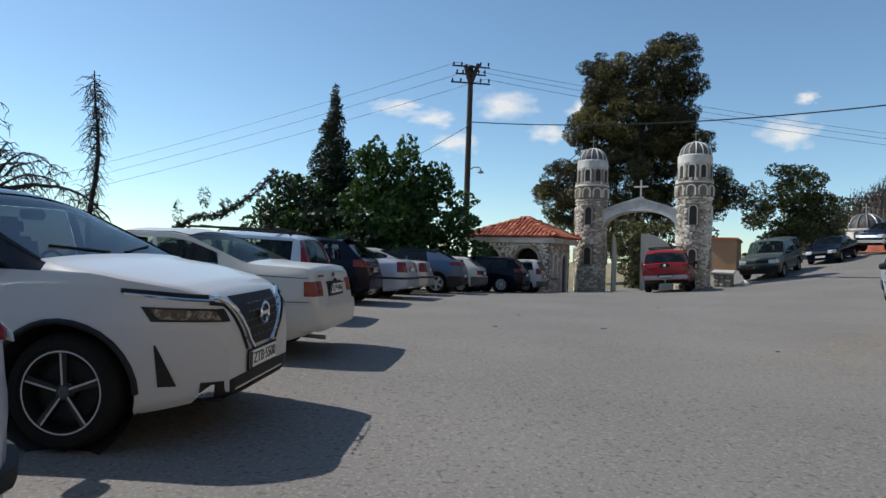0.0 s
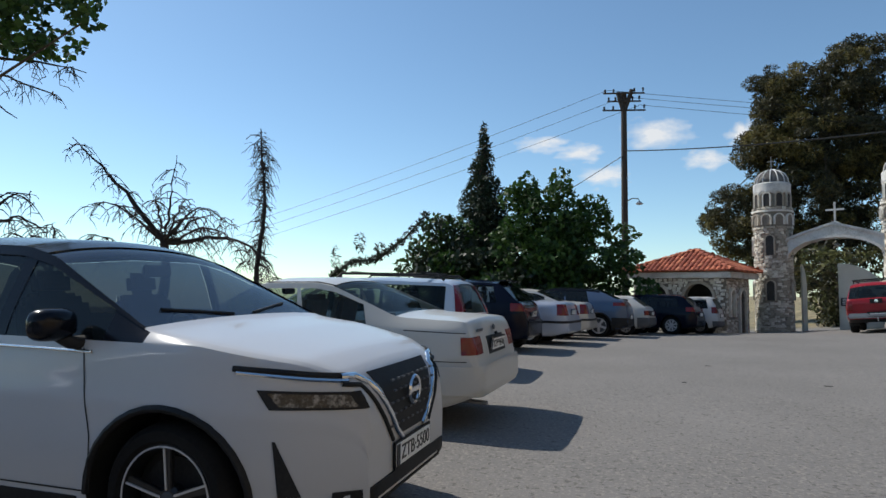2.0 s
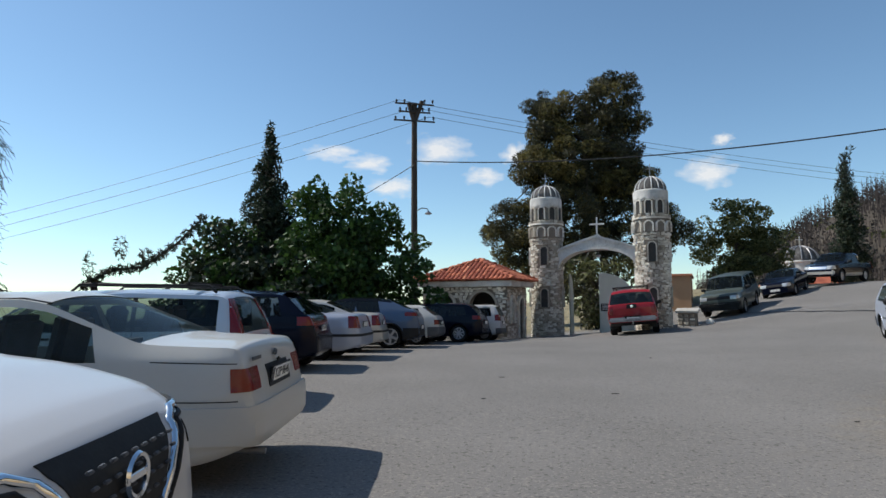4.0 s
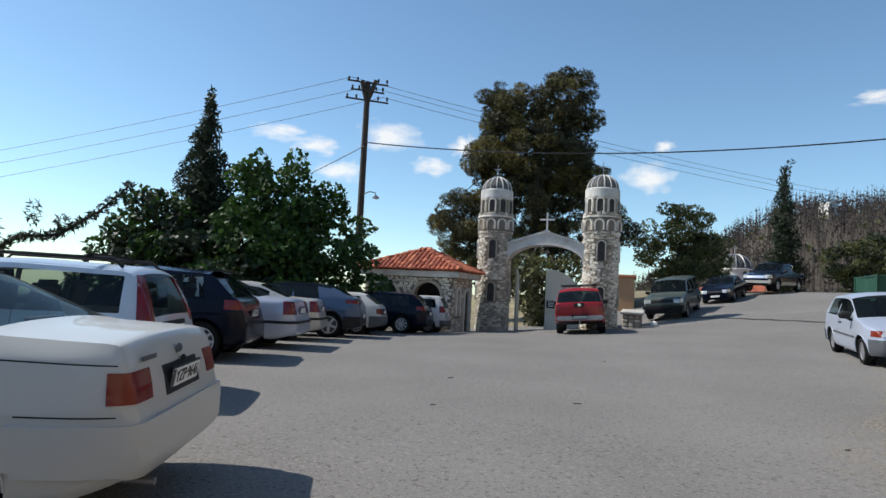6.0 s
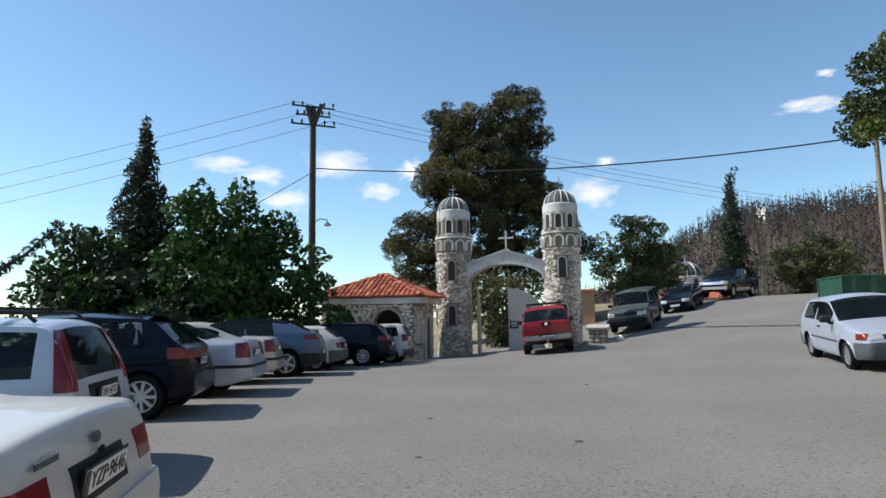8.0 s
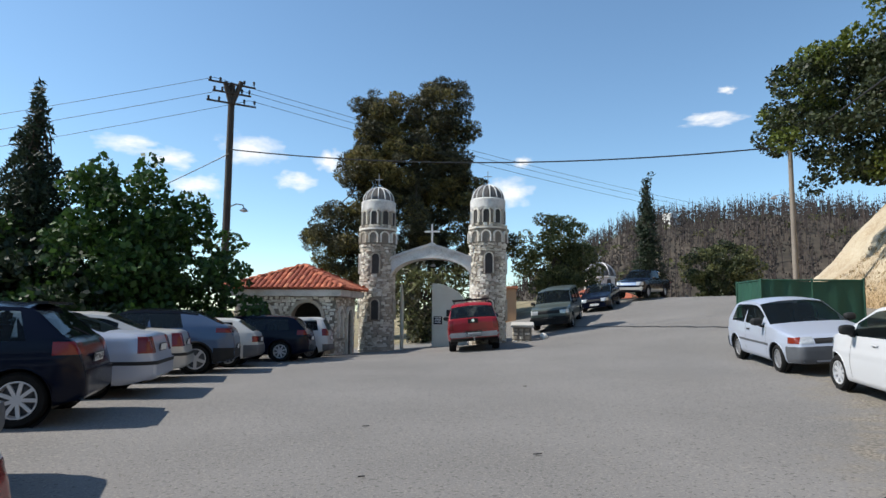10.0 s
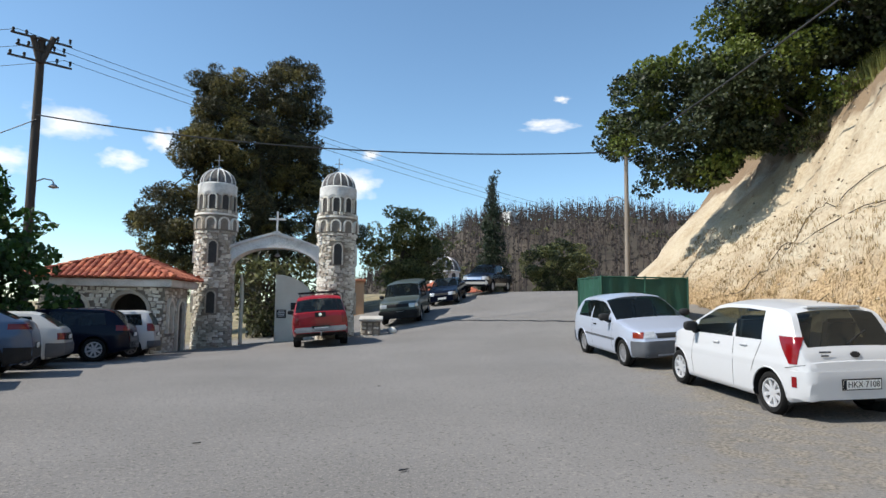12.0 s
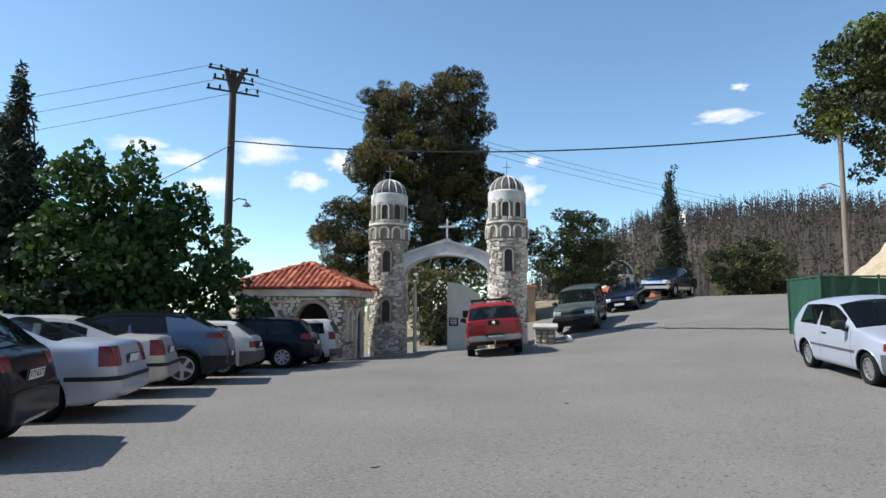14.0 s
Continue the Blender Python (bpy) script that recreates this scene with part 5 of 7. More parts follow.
# white crossover, nose to the yard
QL = 4.42
spec = dict(L=QL, W=1.84, clear=0.21, step=0.04, rows=(20, 9, 10), paint=WHITE, roof=BLACKP, r=0.35, archgap=0.075, wheels=(-1.33, 1.335), belt=(1.10, 1.05),
            top=[(-2.21, 0.72), (-2.17, 1.0), (-2.02, 1.12), (-1.72, 1.48), (-1.45, 1.59), (-0.4, 1.635), (0.2, 1.605), (0.42, 1.54), (1.18, 1.135), (1.50, 1.09), (1.95, 1.005), (2.12, 0.93), (2.19, 0.82), (2.21, 0.70)],
            windows=[(-1.55, -0.72, 0.25), (-0.64, 0.22, 0.0), (0.30, 0.94, 0.0)], windscreen=(1.14, 0.36), rearwindow=(-1.62, -2.02), pillars=True, frame=0, apillar=0, roofw=0.74,
            ends=(0.16, 0.36), nose=0.55, tuck=(0.14, 0.10), rim=DARKALLOY, spokes=5, rimshare=0.72, lipmat=PLASTIC, lipr=0.020, glass=GLASS, screenglass=SKYBLUEGLASS, sideglass=DARKGLASS, rearglass=DARKGLASS,
            lamps=[("sill_trim", -0.93, 0.93, 0.6, 1.0, 0.0, 0.33, PLASTIC)],
            seams=[[(0.93, 0.36), (0.93, 0.62), (0.84, 1.03)], [(-0.22, 0.36), (-0.22, 1.0)], [(0.93, 0.36), (-0.7, 0.36)]], handles=[(0.0, 0.86), (-0.98, 0.88)],
            mirror=(0.78, 1.10), mirrormat=BLACKP, plates=[(2.225, 0.475, 0, 0, "ZTB·5500")])
ob, ys, pl, sec = car("crossover_car", on_ground(-3.48, 4.68, -4.1, 0.01), spec, "white crossover car with black roof and black five-spoke wheels")


def along(shell, cx, pts, sd, out=0.004):
    """Points on the front of a shell, by (degrees from ahead, height)."""
    res = []
    for (a0, z0), (a1, z1) in zip(pts, pts[1:]):
        for k in range(6):
            a, z = radians(a0 + (a1 - a0) * k / 6), z0 + (z1 - z0) * k / 6
            loc, nrm, _, _ = shell.ray_cast(Vector((cx, 0, z)), Vector((math.cos(a), sd * math.sin(a), 0)), 3)
            if loc is not None:
                res.append(loc + (loc - Vector((cx, 0, z))).normalized() * out)
    return res


def wrap(u, v, sd, a0, a1, z0, z1, cx=1.2):
    a = radians(a0 + (a1 - a0) * u)
    return (cx, 0, z0 + (z1 - z0) * v), (math.cos(a), sd * math.sin(a), 0)


pl("grille", lambda u, v: ((2.8, (0.20 + 0.20 * v) * (2 * u - 1), 0.57 + 0.34 * v), (-1, 0, 0)), 16, 10, PLASTIC, 0.006, "black studded grille")
pl("lower_grille", lambda u, v: ((2.8, 0.66 * (2 * u - 1), 0.27 + 0.13 * v), (-1, 0, 0)), 20, 6, PLASTIC, 0.01)
for sd in (1, -1):
    part("grille_trim", tube(along(sec, 1.2, [(9, 0.555), (13, 0.61), (19, 0.75), (25, 0.87), (30, 0.91), (36, 0.916)], sd), 0.019, 8), CHROME, ob, "bright V-shaped grille strip", 50)
    part("grille_trim", tube(along(sec, 1.2, [(15, 0.56), (19, 0.65), (25, 0.79), (29, 0.87), (36, 0.888)], sd), 0.012, 8), PLASTIC, ob, "", 50)
    part("running_lamp", tube(along(sec, 1.2, [(33, 0.897), (42, 0.91), (52, 0.93), (62, 0.95)], sd), 0.010, 6), CHROME, ob, "slim daytime running lamp", 50)
    part("lamp_surround", tube(along(sec, 1.2, [(33, 0.919), (42, 0.932), (52, 0.95), (63, 0.965)], sd), 0.015, 6), PLASTIC, ob, "", 50)
    pl("headlamp_surround", lambda u, v: wrap(u, v, sd, 28 + 2 * v, 52 + 3 * v, 0.765 + 0.014 * u, 0.845 + 0.022 * u), 18, 5, PLASTIC, 0.006)
    pl("headlamp", lambda u, v: wrap(u, v, sd, 31 + 2 * v, 49.5 + 3 * v, 0.777 + 0.014 * u, 0.834 + 0.020 * u), 18, 5, SMOKELAMP, 0.010, "slim smoked headlamp")
    pl("air_intake", lambda u, v: wrap(u, v, sd, 44.0 + 6.5 * v, 49.5 + 1.6 * v, 0.39, 0.64), 6, 10, PLASTIC, 0.006)
    pl("fog_trim", lambda u, v: wrap(u, v, sd, 33, 39 - 5 * v, 0.315, 0.385), 5, 5, CHROME, 0.014)
    part("window_strip", tube([(x, sd * (ys(x, 1.0) + 0.004), 1.055 - 0.018 * (x + 1.5)) for x in (-1.5, -0.9, -0.3, 0.3, 0.9)], 0.008, 6), CHROME, ob, "", 60)
part("badge", lathe([(0.062, 0.012), (0.075, 0.016), (0.082, 0.004), (0.062, 0.0), (0.062, 0.012)], 28, pose(2.222, 0, 0.775, 0, 90, 0)), CHROME, ob, "round chrome badge", 50)
part("badge_bar", box((0.012, 0.17, 0.028), (2.226, 0, 0.775), 0.004), CHROME, ob)
for k in range(9):
    for j in range(5):
        part("grille_stud", box((0.016, 0.036, 0.012), (2.216, -0.29 + 0.072 * k + (0.036 if j % 2 else 0), 0.63 + 0.058 * j), 0.004), GREYPLASTIC, ob)
part("bumper_lip", box((0.14, 1.16, 0.05), (2.12, 0, 0.285), 0.02), PLASTIC, ob, "", 40)
for sd in (1, -1):
    part("wiper", tube([(1.12, sd * 0.1, 1.165), (1.02, sd * 0.58, 1.205)], 0.010, 6), PLASTIC, ob)

# white saloon, tail to the yard
EL = 4.27
spec = dict(L=EL, W=1.69, clear=0.20, step=0.045, rows=(18, 8, 7), paint=CREAMWHITE, r=0.285, wheels=(-1.19, 1.335), belt=(0.93, 0.90),
            top=[(-2.135, 0.60), (-2.11, 0.66), (-2.03, 1.01), (-1.97, 1.045), (-1.40, 1.07), (-1.27, 1.09), (-0.62, 1.385), (-0.40, 1.43), (0.2, 1.425), (0.37, 1.38), (1.08, 0.985), (1.25, 0.93), (1.9, 0.82), (2.08, 0.72), (2.135, 0.58)],
            windows=[(-1.02, -0.34, 0.32), (-0.26, 0.62, 0.22)], windscreen=(1.03, 0.28), rearwindow=(-0.60, -1.32), frame=0, roofw=0.83, ends=(0.10, 0.22), tuck=(0.16, 0.06), cabin=GREYCABIN,
            rim=STEEL, spokes=8, rimshare=0.62,
            lamps=[("tail_lamp", -2.2, -1.99, 0.54, 1.0, 0.715, 0.875, REDLAMP), ("headlamp", 1.85, 2.2, 0.4, 1.0, 0.58, 0.72, CLEARLAMP), ("plate_recess", -2.2, -2.0, 0.0, 0.31, 0.69, 0.86, PLASTIC), ("rear_bumper", -2.2, -1.52, 0, 1, 0.36, 0.615, CREAMWHITE)],
            seams=[[(-0.24, 0.28), (-0.24, 0.9)], [(0.9, 0.28), (0.9, 0.88)], [(-0.9, 0.55), (-0.95, 0.9)], [(-2.02, 0.655), (-1.55, 0.655)], [(-2.0, 0.91), (-1.4, 0.925)]], handles=[(-0.42, 0.80), (0.3, 0.80)], handlemat=PLASTIC, mirror=(0.6, 0.95),
            plates=[(-2.105, 0.775, 0, 8, "YZP·9646")])
ob, ys, pl, sec = car("saloon_car", on_ground(-3.355, 7.77, 174.3), spec, "old white saloon car with red tail lamps and scuffed bumper")
part("badge", lathe([(0, 0.012), (0.05, 0.010), (0.058, 0.0)], 24, pose(-2.056, 0, 0.935, 0, -80, 0) @ Matrix.Diagonal((0.5, 0.9, 0.6, 1))), GREYPLASTIC, ob, "small oval badge", 50)
part("lettering_bar", box((0.006, 0.20, 0.026), (-2.056, 0.50, 0.93)), GREYPLASTIC, ob)
part("boot_lock", box((0.03, 0.05, 0.035), (-2.085, 0, 0.875), 0.01), PLASTIC, ob)
part("exhaust", add_cyl(bmesh.new(), 0.024, 0.024, (-2.12, 0.45, 0.24), (-1.7, 0.45, 0.26), 12), STEEL, ob, "", 60)
for sd in (1, -1):
    part("gutter_strip", tube([(x, sd * (0.80 * ys(x, 0.9)), z) for x, z in ((-0.6, 1.335), (-0.4, 1.37), (0.2, 1.365))], 0.009, 6), PLASTIC, ob)

# white estate with tall red lamps
VL = 4.6
spec = dict(L=VL, W=1.72, clear=0.22, step=0.06, rows=(14, 9, 6), paint=SILVER, r=0.30, wheels=(-1.25, 1.4), belt=(0.96, 0.92),
            top=[(-2.3, 0.62), (-2.27, 0.74), (-2.22, 0.98), (-2.02, 1.42), (-1.9, 1.46), (-0.8, 1.50), (0.2, 1.47), (0.38, 1.42), (1.05, 1.0), (1.3, 0.95), (2.1, 0.84), (2.26, 0.74), (2.3, 0.6)],
            windows=[(-1.92, -0.92, 0.0), (-0.84, -0.05, 0.0), (0.03, 0.75, 0.0)], windscreen=(1.0, 0.3), rearwindow=(-2.02, -2.22), frame=0, roofw=0.86, ends=(0.07, 0.22), dpillar=1, cabin=GREYCABIN, pillars=True,
            rim=STEEL, spokes=8, rimshare=0.62,
            lamps=[("tail_lamp", -2.4, -2.12, 0.71, 1.0, 0.83, 1.36, REDLAMP), ("plate_recess", -2.4, -2.2, 0.0, 0.42, 0.66, 0.86, PLASTIC), ("bumper", -2.4, -2.0, 0, 1, 0.0, 0.62, GREYPLASTIC), ("headlamp", 2.0, 2.4, 0.4, 1, 0.6, 0.76, CLEARLAMP)],
            seams=[[(-0.88, 0.3), (-0.88, 0.95)], [(0.0, 0.3), (0.0, 0.95)]], handles=[(-0.7, 0.86), (0.2, 0.86)], handlemat=PLASTIC, mirror=(0.72, 0.98), plates=[(-2.292, 0.76, 0, 6, "YIA·4737")])
ob, ys, pl, sec = car("estate_car", on_ground(-4.37, 11.35, 176), spec, "white estate car with tall red tail lamps and black roof rails")
for sd in (1, -1):
    part("roof_rail", tube([(0.0, sd * 0.60, 1.46), (-0.1, sd * 0.60, 1.545), (-1.75, sd * 0.60, 1.525), (-1.85, sd * 0.60, 1.44)], 0.02, 8), PLASTIC, ob, "", 60)
for xx in (-0.3, -1.5):
    part("roof_bar", box((0.06, 1.3, 0.035), (xx, 0, 1.56), 0.012), PLASTIC, ob)

# dark blue hatchback, tall
UL = 4.25
spec = dict(L=UL, W=1.80, clear=0.22, step=0.05, rows=(15, 8, 6), paint=NAVY, r=0.335, wheels=(-1.42, 1.25), belt=(1.06, 0.96),
            top=[(-2.125, 0.66), (-2.09, 0.80), (-2.0, 1.06), (-1.9, 1.10), (-1.55, 1.46), (-1.42, 1.51), (-0.5, 1.56), (0.25, 1.52), (0.45, 1.46), (1.2, 1.03), (1.5, 0.98), (1.95, 0.88), (2.09, 0.76), (2.125, 0.62)],
            windows=[(-1.48, -0.98, 0.35), (-0.86, -0.12, 0.0), (-0.05, 0.9, 0.0)], windscreen=(1.15, 0.38), rearwindow=(-1.5, -1.93), frame=0, roofw=0.74, ends=(0.14, 0.26), rearglass=DARKGLASS, sideglass=GLASS,
            lamps=[("rear_bumper", -2.2, -1.72, 0, 1, 0.32, 0.66, NAVY), ("tail_lamp", -2.2, -1.78, 0.58, 1.0, 0.87, 1.03, REDLAMP), ("headlamp", 1.7, 2.3, 0.4, 1, 0.68, 0.86, CLEARLAMP)], rim=ALLOY, spokes=9, rimshare=0.68,
            seams=[[(-0.9, 0.5), (-0.86, 1.0)], [(0.0, 0.3), (0.0, 0.98)]], handles=[(-0.75, 0.92), (0.15, 0.90)], mirror=(0.85, 1.02), plates=[(-2.11, 0.80, 0, 8, "YTY·6577")])
ob, ys, pl, sec = car("hatchback_car", on_ground(-3.7, 15.3, 174), spec, "glossy dark blue hatchback car with bright multi-spoke wheels")
part("spoiler", box((0.22, 1.2, 0.035), (-1.52, 0, 1.515), 0.012), NAVY, ob, "", 45)
part("wiper", tube([(-2.0, 0.0, 1.08), (-1.86, 0.32, 1.2)], 0.009, 6), PLASTIC, ob)

# silver saloon and pale saloon beside it
for nm, x, y, mat, lab, deg, plate in (("saloon_car", -3.03, 17.95, LILAC, "pale blue-silver saloon car with red tail lamps and dark bumper strip", 170, ""), ("saloon_car", -2.6, 20.35, PEARL, "champagne silver saloon car with large red tail lamps", 173, "")):
    SL = 4.48
    spec = dict(L=SL, W=1.74, clear=0.20, step=0.06, rows=(14, 7, 6), paint=mat, r=0.305, wheels=(-1.27, 1.35), belt=(0.96, 0.91),
                top=[(-2.24, 0.62), (-2.21, 0.72), (-2.14, 1.02), (-2.05, 1.06), (-1.55, 1.085), (-1.38, 1.10), (-0.72, 1.40), (-0.4, 1.44), (0.2, 1.43), (0.4, 1.38), (1.1, 0.99), (1.35, 0.95), (2.05, 0.83), (2.2, 0.72), (2.24, 0.6)],
                windows=[(-0.95, -0.22, 0.0), (-0.14, 0.68, 0.0)], windscreen=(1.05, 0.32), rearwindow=(-0.75, -1.42), roofw=0.78, ends=(0.11, 0.22),
                lamps=[("tail_lamp", -2.3, -2.0, 0.55, 1.0, 0.72, 0.99, REDLAMP), ("rear_bumper", -2.3, -1.6, 0, 1, 0.30, 0.60, mat), ("bumper_strip", -2.3, -1.6, 0.0, 1.0, 0.53, 0.59, PLASTIC), ("headlamp", 1.9, 2.3, 0.4, 1, 0.58, 0.74, CLEARLAMP)], rim=ALLOY, spokes=7,
                seams=[[(-0.18, 0.3), (-0.18, 0.92)]], handles=[(-0.4, 0.84), (0.3, 0.84)], mirror=(0.66, 0.97), plates=[(-2.215, 0.80, 0, 6, plate)])
    ob, ys, pl, sec = car(nm, on_ground(x, y, deg), spec, lab)

# grey-blue coupe-like crossover
CL = 4.36
spec = dict(L=CL, W=1.80, clear=0.22, step=0.05, rows=(15, 8, 6), paint=STEELBLUE, roof=BLACKP, r=0.345, wheels=(-1.30, 1.34), belt=(1.12, 0.98),
            top=[(-2.18, 0.70), (-2.14, 0.95), (-2.02, 1.14), (-1.86, 1.19), (-1.35, 1.46), (-0.9, 1.53), (-0.1, 1.565), (0.3, 1.53), (0.5, 1.47), (1.28, 1.05), (1.6, 1.0), (2.0, 0.9), (2.14, 0.78), (2.18, 0.64)],
            windows=[(-1.0, -0.3, 0.3), (-0.2, 0.95, 0.0)], windscreen=(1.22, 0.42), rearwindow=(-1.32, -1.88), pillars=False, roofw=0.72, ends=(0.15, 0.28), rearglass=DARKGLASS, sideglass=DARKGLASS,
            lamps=[("tail_lamp", -2.3, -1.75, 0.45, 1.0, 0.96, 1.07, REDLAMP), ("rear_cladding", -2.3, -1.7, 0.0, 1.0, 0.0, 0.60, PLASTIC), ("headlamp", 1.7, 2.3, 0.4, 1, 0.72, 0.86, CLEARLAMP)], rim=ALLOY, spokes=5, rimshare=0.7, lipmat=PLASTIC, lipr=0.026,
            seams=[[(-0.25, 0.35), (-0.25, 1.0)]], handles=[(0.0, 0.9)], mirror=(0.88, 1.04), plates=[(-2.19, 0.62, 0, 2, "")])
car("crossover_car", on_ground(-1.35, 22.5, 170), spec, "metallic grey-blue crossover car with black roof and bright wheels")

# white old hatchback with dark lower body
HL = 3.75
spec = dict(L=HL, W=1.6, clear=0.22, step=0.07, rows=(12, 6, 5), paint=CREAMWHITE, r=0.28, wheels=(-1.1, 1.2), belt=(0.93, 0.9),
            top=[(-1.87, 0.6), (-1.84, 0.9), (-1.75, 0.98), (-1.35, 1.30), (-1.1, 1.36), (0.0, 1.38), (0.25, 1.33), (0.85, 0.95), (1.6, 0.8), (1.82, 0.7), (1.87, 0.55)],
            windows=[(-1.25, -0.3, 0.3), (-0.22, 0.55, 0.0)], windscreen=(0.82, 0.2), rearwindow=(-1.32, -1.72), roofw=0.8, ends=(0.1, 0.2), rim=STEEL, spokes=8,
            lamps=[("tail_lamp", -2, -1.75, 0.5, 1, 0.68, 0.84, REDLAMP), ("tail_panel", -2, -1.72, 0.0, 0.5, 0.66, 0.84, PLASTIC), ("bumper", -2, -1.5, 0, 1, 0.0, 0.6, GREYPLASTIC)], plates=[(-1.885, 0.75, 0, 4, "")])
car("hatchback_car", on_ground(-0.2, 24.7, 166), spec, "old white hatchback car with grey plastic bumper")

# black estate-like car and small white van-like hatchback beside the lodge
spec = dict(L=4.4, W=1.8, clear=0.22, step=0.07, rows=(12, 6, 5), paint=NAVY, r=0.33, wheels=(-1.3, 1.35), belt=(1.02, 0.96),
            top=[(-2.2, 0.65), (-2.15, 0.9), (-2.05, 1.08), (-1.75, 1.42), (-1.5, 1.5), (-0.3, 1.55), (0.3, 1.5), (1.2, 1.03), (1.9, 0.9), (2.15, 0.75), (2.2, 0.6)],
            windows=[(-1.6, -0.9, 0.3), (-0.8, -0.1, 0.0), (0, 0.85, 0)], windscreen=(1.15, 0.32), rearwindow=(-1.7, -2.05), roofw=0.74, ends=(0.14, 0.26), sideglass=DARKGLASS, rearglass=DARKGLASS,
            lamps=[("tail_lamp", -2.3, -1.85, 0.5, 1, 0.85, 1.0, REDLAMP)], rim=ALLOY, spokes=8, plates=[(-2.21, 0.75, 0, 4, "")])
car("estate_car", on_ground(1.5, 27.4, 160), spec, "black-blue estate car parked near the stone lodge")
spec = dict(L=3.6, W=1.6, clear=0.2, step=0.07, rows=(12, 6, 5), paint=WHITE, r=0.28, wheels=(-1.12, 1.15), belt=(1.0, 0.93),
            top=[(-1.8, 0.6), (-1.77, 1.0), (-1.6, 1.42), (-1.4, 1.49), (0, 1.5), (0.35, 1.42), (1.0, 1.0), (1.6, 0.85), (1.77, 0.7), (1.8, 0.55)],
            windows=[(-1.45, -0.45, 0.2), (-0.37, 0.7, 0)], windscreen=(0.95, 0.3), rearwindow=(-1.6, -1.77), roofw=0.8, ends=(0.1, 0.2),
            lamps=[("tail_lamp", -1.9, -1.6, 0.5, 1, 0.8, 1.05, REDLAMP), ("bumper", -2, -1.6, 0, 1, 0, 0.5, GREYPLASTIC)], rim=STEEL, spokes=8, plates=[(-1.815, 0.72, 0, 4, "")])
car("hatchback_car", on_ground(2.9, 29.0, 160), spec, "small white hatchback car beside the stone lodge")

# silver-white car beside the crossover, only its tail corner in view
spec = dict(L=4.2, W=1.76, clear=0.2, step=0.05, rows=(16, 8, 6), paint=LILAC, r=0.31, wheels=(-1.25, 1.3), belt=(1.04, 0.95),
            top=[(-2.1, 0.66), (-2.07, 0.86), (-2.0, 1.02), (-1.88, 1.08), (-1.45, 1.40), (-1.2, 1.46), (-0.2, 1.5), (0.3, 1.45), (1.1, 1.0), (1.9, 0.85), (2.06, 0.72), (2.1, 0.58)],
            windows=[(-1.25, -0.45, 0.3), (-0.37, 0.8, 0)], windscreen=(1.05, 0.3), rearwindow=(-1.45, -1.88), roofw=0.76, ends=(0.28, 0.24), rearglass=DARKGLASS,
            lamps=[("bumper_strip", -2.2, -1.7, 0, 1, 0.50, 0.56, PLASTIC)], rim=ALLOY, spokes=7, seams=[[(-1.95, 0.62), (-1.6, 0.72)]], plates=[(-2.11, 0.75, 0, 4, "")])
ob, ys, pl, sec = car("hatchback_car", rear_at(-1.42, 1.36, 172, 4.2), spec, "silver hatchback car with red and clear tail lamps")
for sd in (1, -1):
    edge = [(-2.055, 0.655, 0.955), (-2.03, 0.66, 0.97), (-1.90, 0.67, 1.06), (-1.76, 0.66, 1.16), (-1.62, 0.645, 1.26), (-1.50, 0.63, 1.34)]
    part("tail_lamp", tube([(x, sd * y, z) for x, y, z in edge], [0.002, 0.026, 0.026, 0.022, 0.016, 0.002], 8), REDLAMP, ob, "red lamp strip along the hatch edge", 60)
    part("tail_lamp", tube([(x, sd * (y + 0.035), z - 0.012) for x, y, z in edge[:5]], [0.002, 0.016, 0.016, 0.013, 0.002], 8), CLEARLAMP, ob, "clear lamp strip", 60)
part("wiper", tube([(-1.93, 0.0, 1.10), (-1.80, 0.36, 1.20)], 0.010, 6), PLASTIC, ob)

# silver small hatchback, nose towards the white one
TL = 3.74
spec = dict(L=TL, W=1.62, clear=0.2, step=0.05, rows=(15, 8, 6), paint=LILAC, r=0.275, wheels=(-1.13, 1.17), belt=(0.90, 0.86),
            top=[(-1.87, 0.62), (-1.83, 0.82), (-1.74, 0.94), (-1.36, 1.28), (-1.15, 1.36), (-0.5, 1.395), (-0.05, 1.38), (0.15, 1.325), (0.86, 0.925), (1.1, 0.89), (1.68, 0.76), (1.82, 0.66), (1.87, 0.54)],
            windows=[(-1.32, -0.56, 0.3), (-0.47, 0.52, 0.0)], windscreen=(0.83, 0.08), rearwindow=(-1.42, -1.76), roofw=0.78, ends=(0.14, 0.22), rim=STEEL, spokes=12, cabin=CABIN,
            lamps=[("headlamp", 1.58, 2, 0.36, 0.64, 0.60, 0.72, CLEARLAMP), ("turn_lamp", 1.62, 2, 0.64, 1, 0.60, 0.715, AMBERLAMP), ("front_bumper", 1.55, 2, 0, 1, 0, 0.545, GREYPLASTIC), ("grille", 1.7, 2, 0, 0.33, 0.60, 0.69, PLASTIC), ("rear_bumper", -2, -1.62, 0, 1, 0, 0.5, GREYPLASTIC), ("rub_strip", -0.85, 0.85, 0.6, 1, 0.50, 0.545, GREYPLASTIC)],
            seams=[[(-0.45, 0.3), (-0.42, 0.9)], [(0.72, 0.3), (0.74, 0.86)]], handles=[(-0.25, 0.76)], handlemat=PLASTIC, mirror=(0.6, 0.92), plates=[(1.885, 0.44, 0, 0, "")])
car("hatchback_car", on_ground(11.5, 14.85, -119.8), spec, "small silver three-door hatchback car with grey bumpers and amber turn lamps")

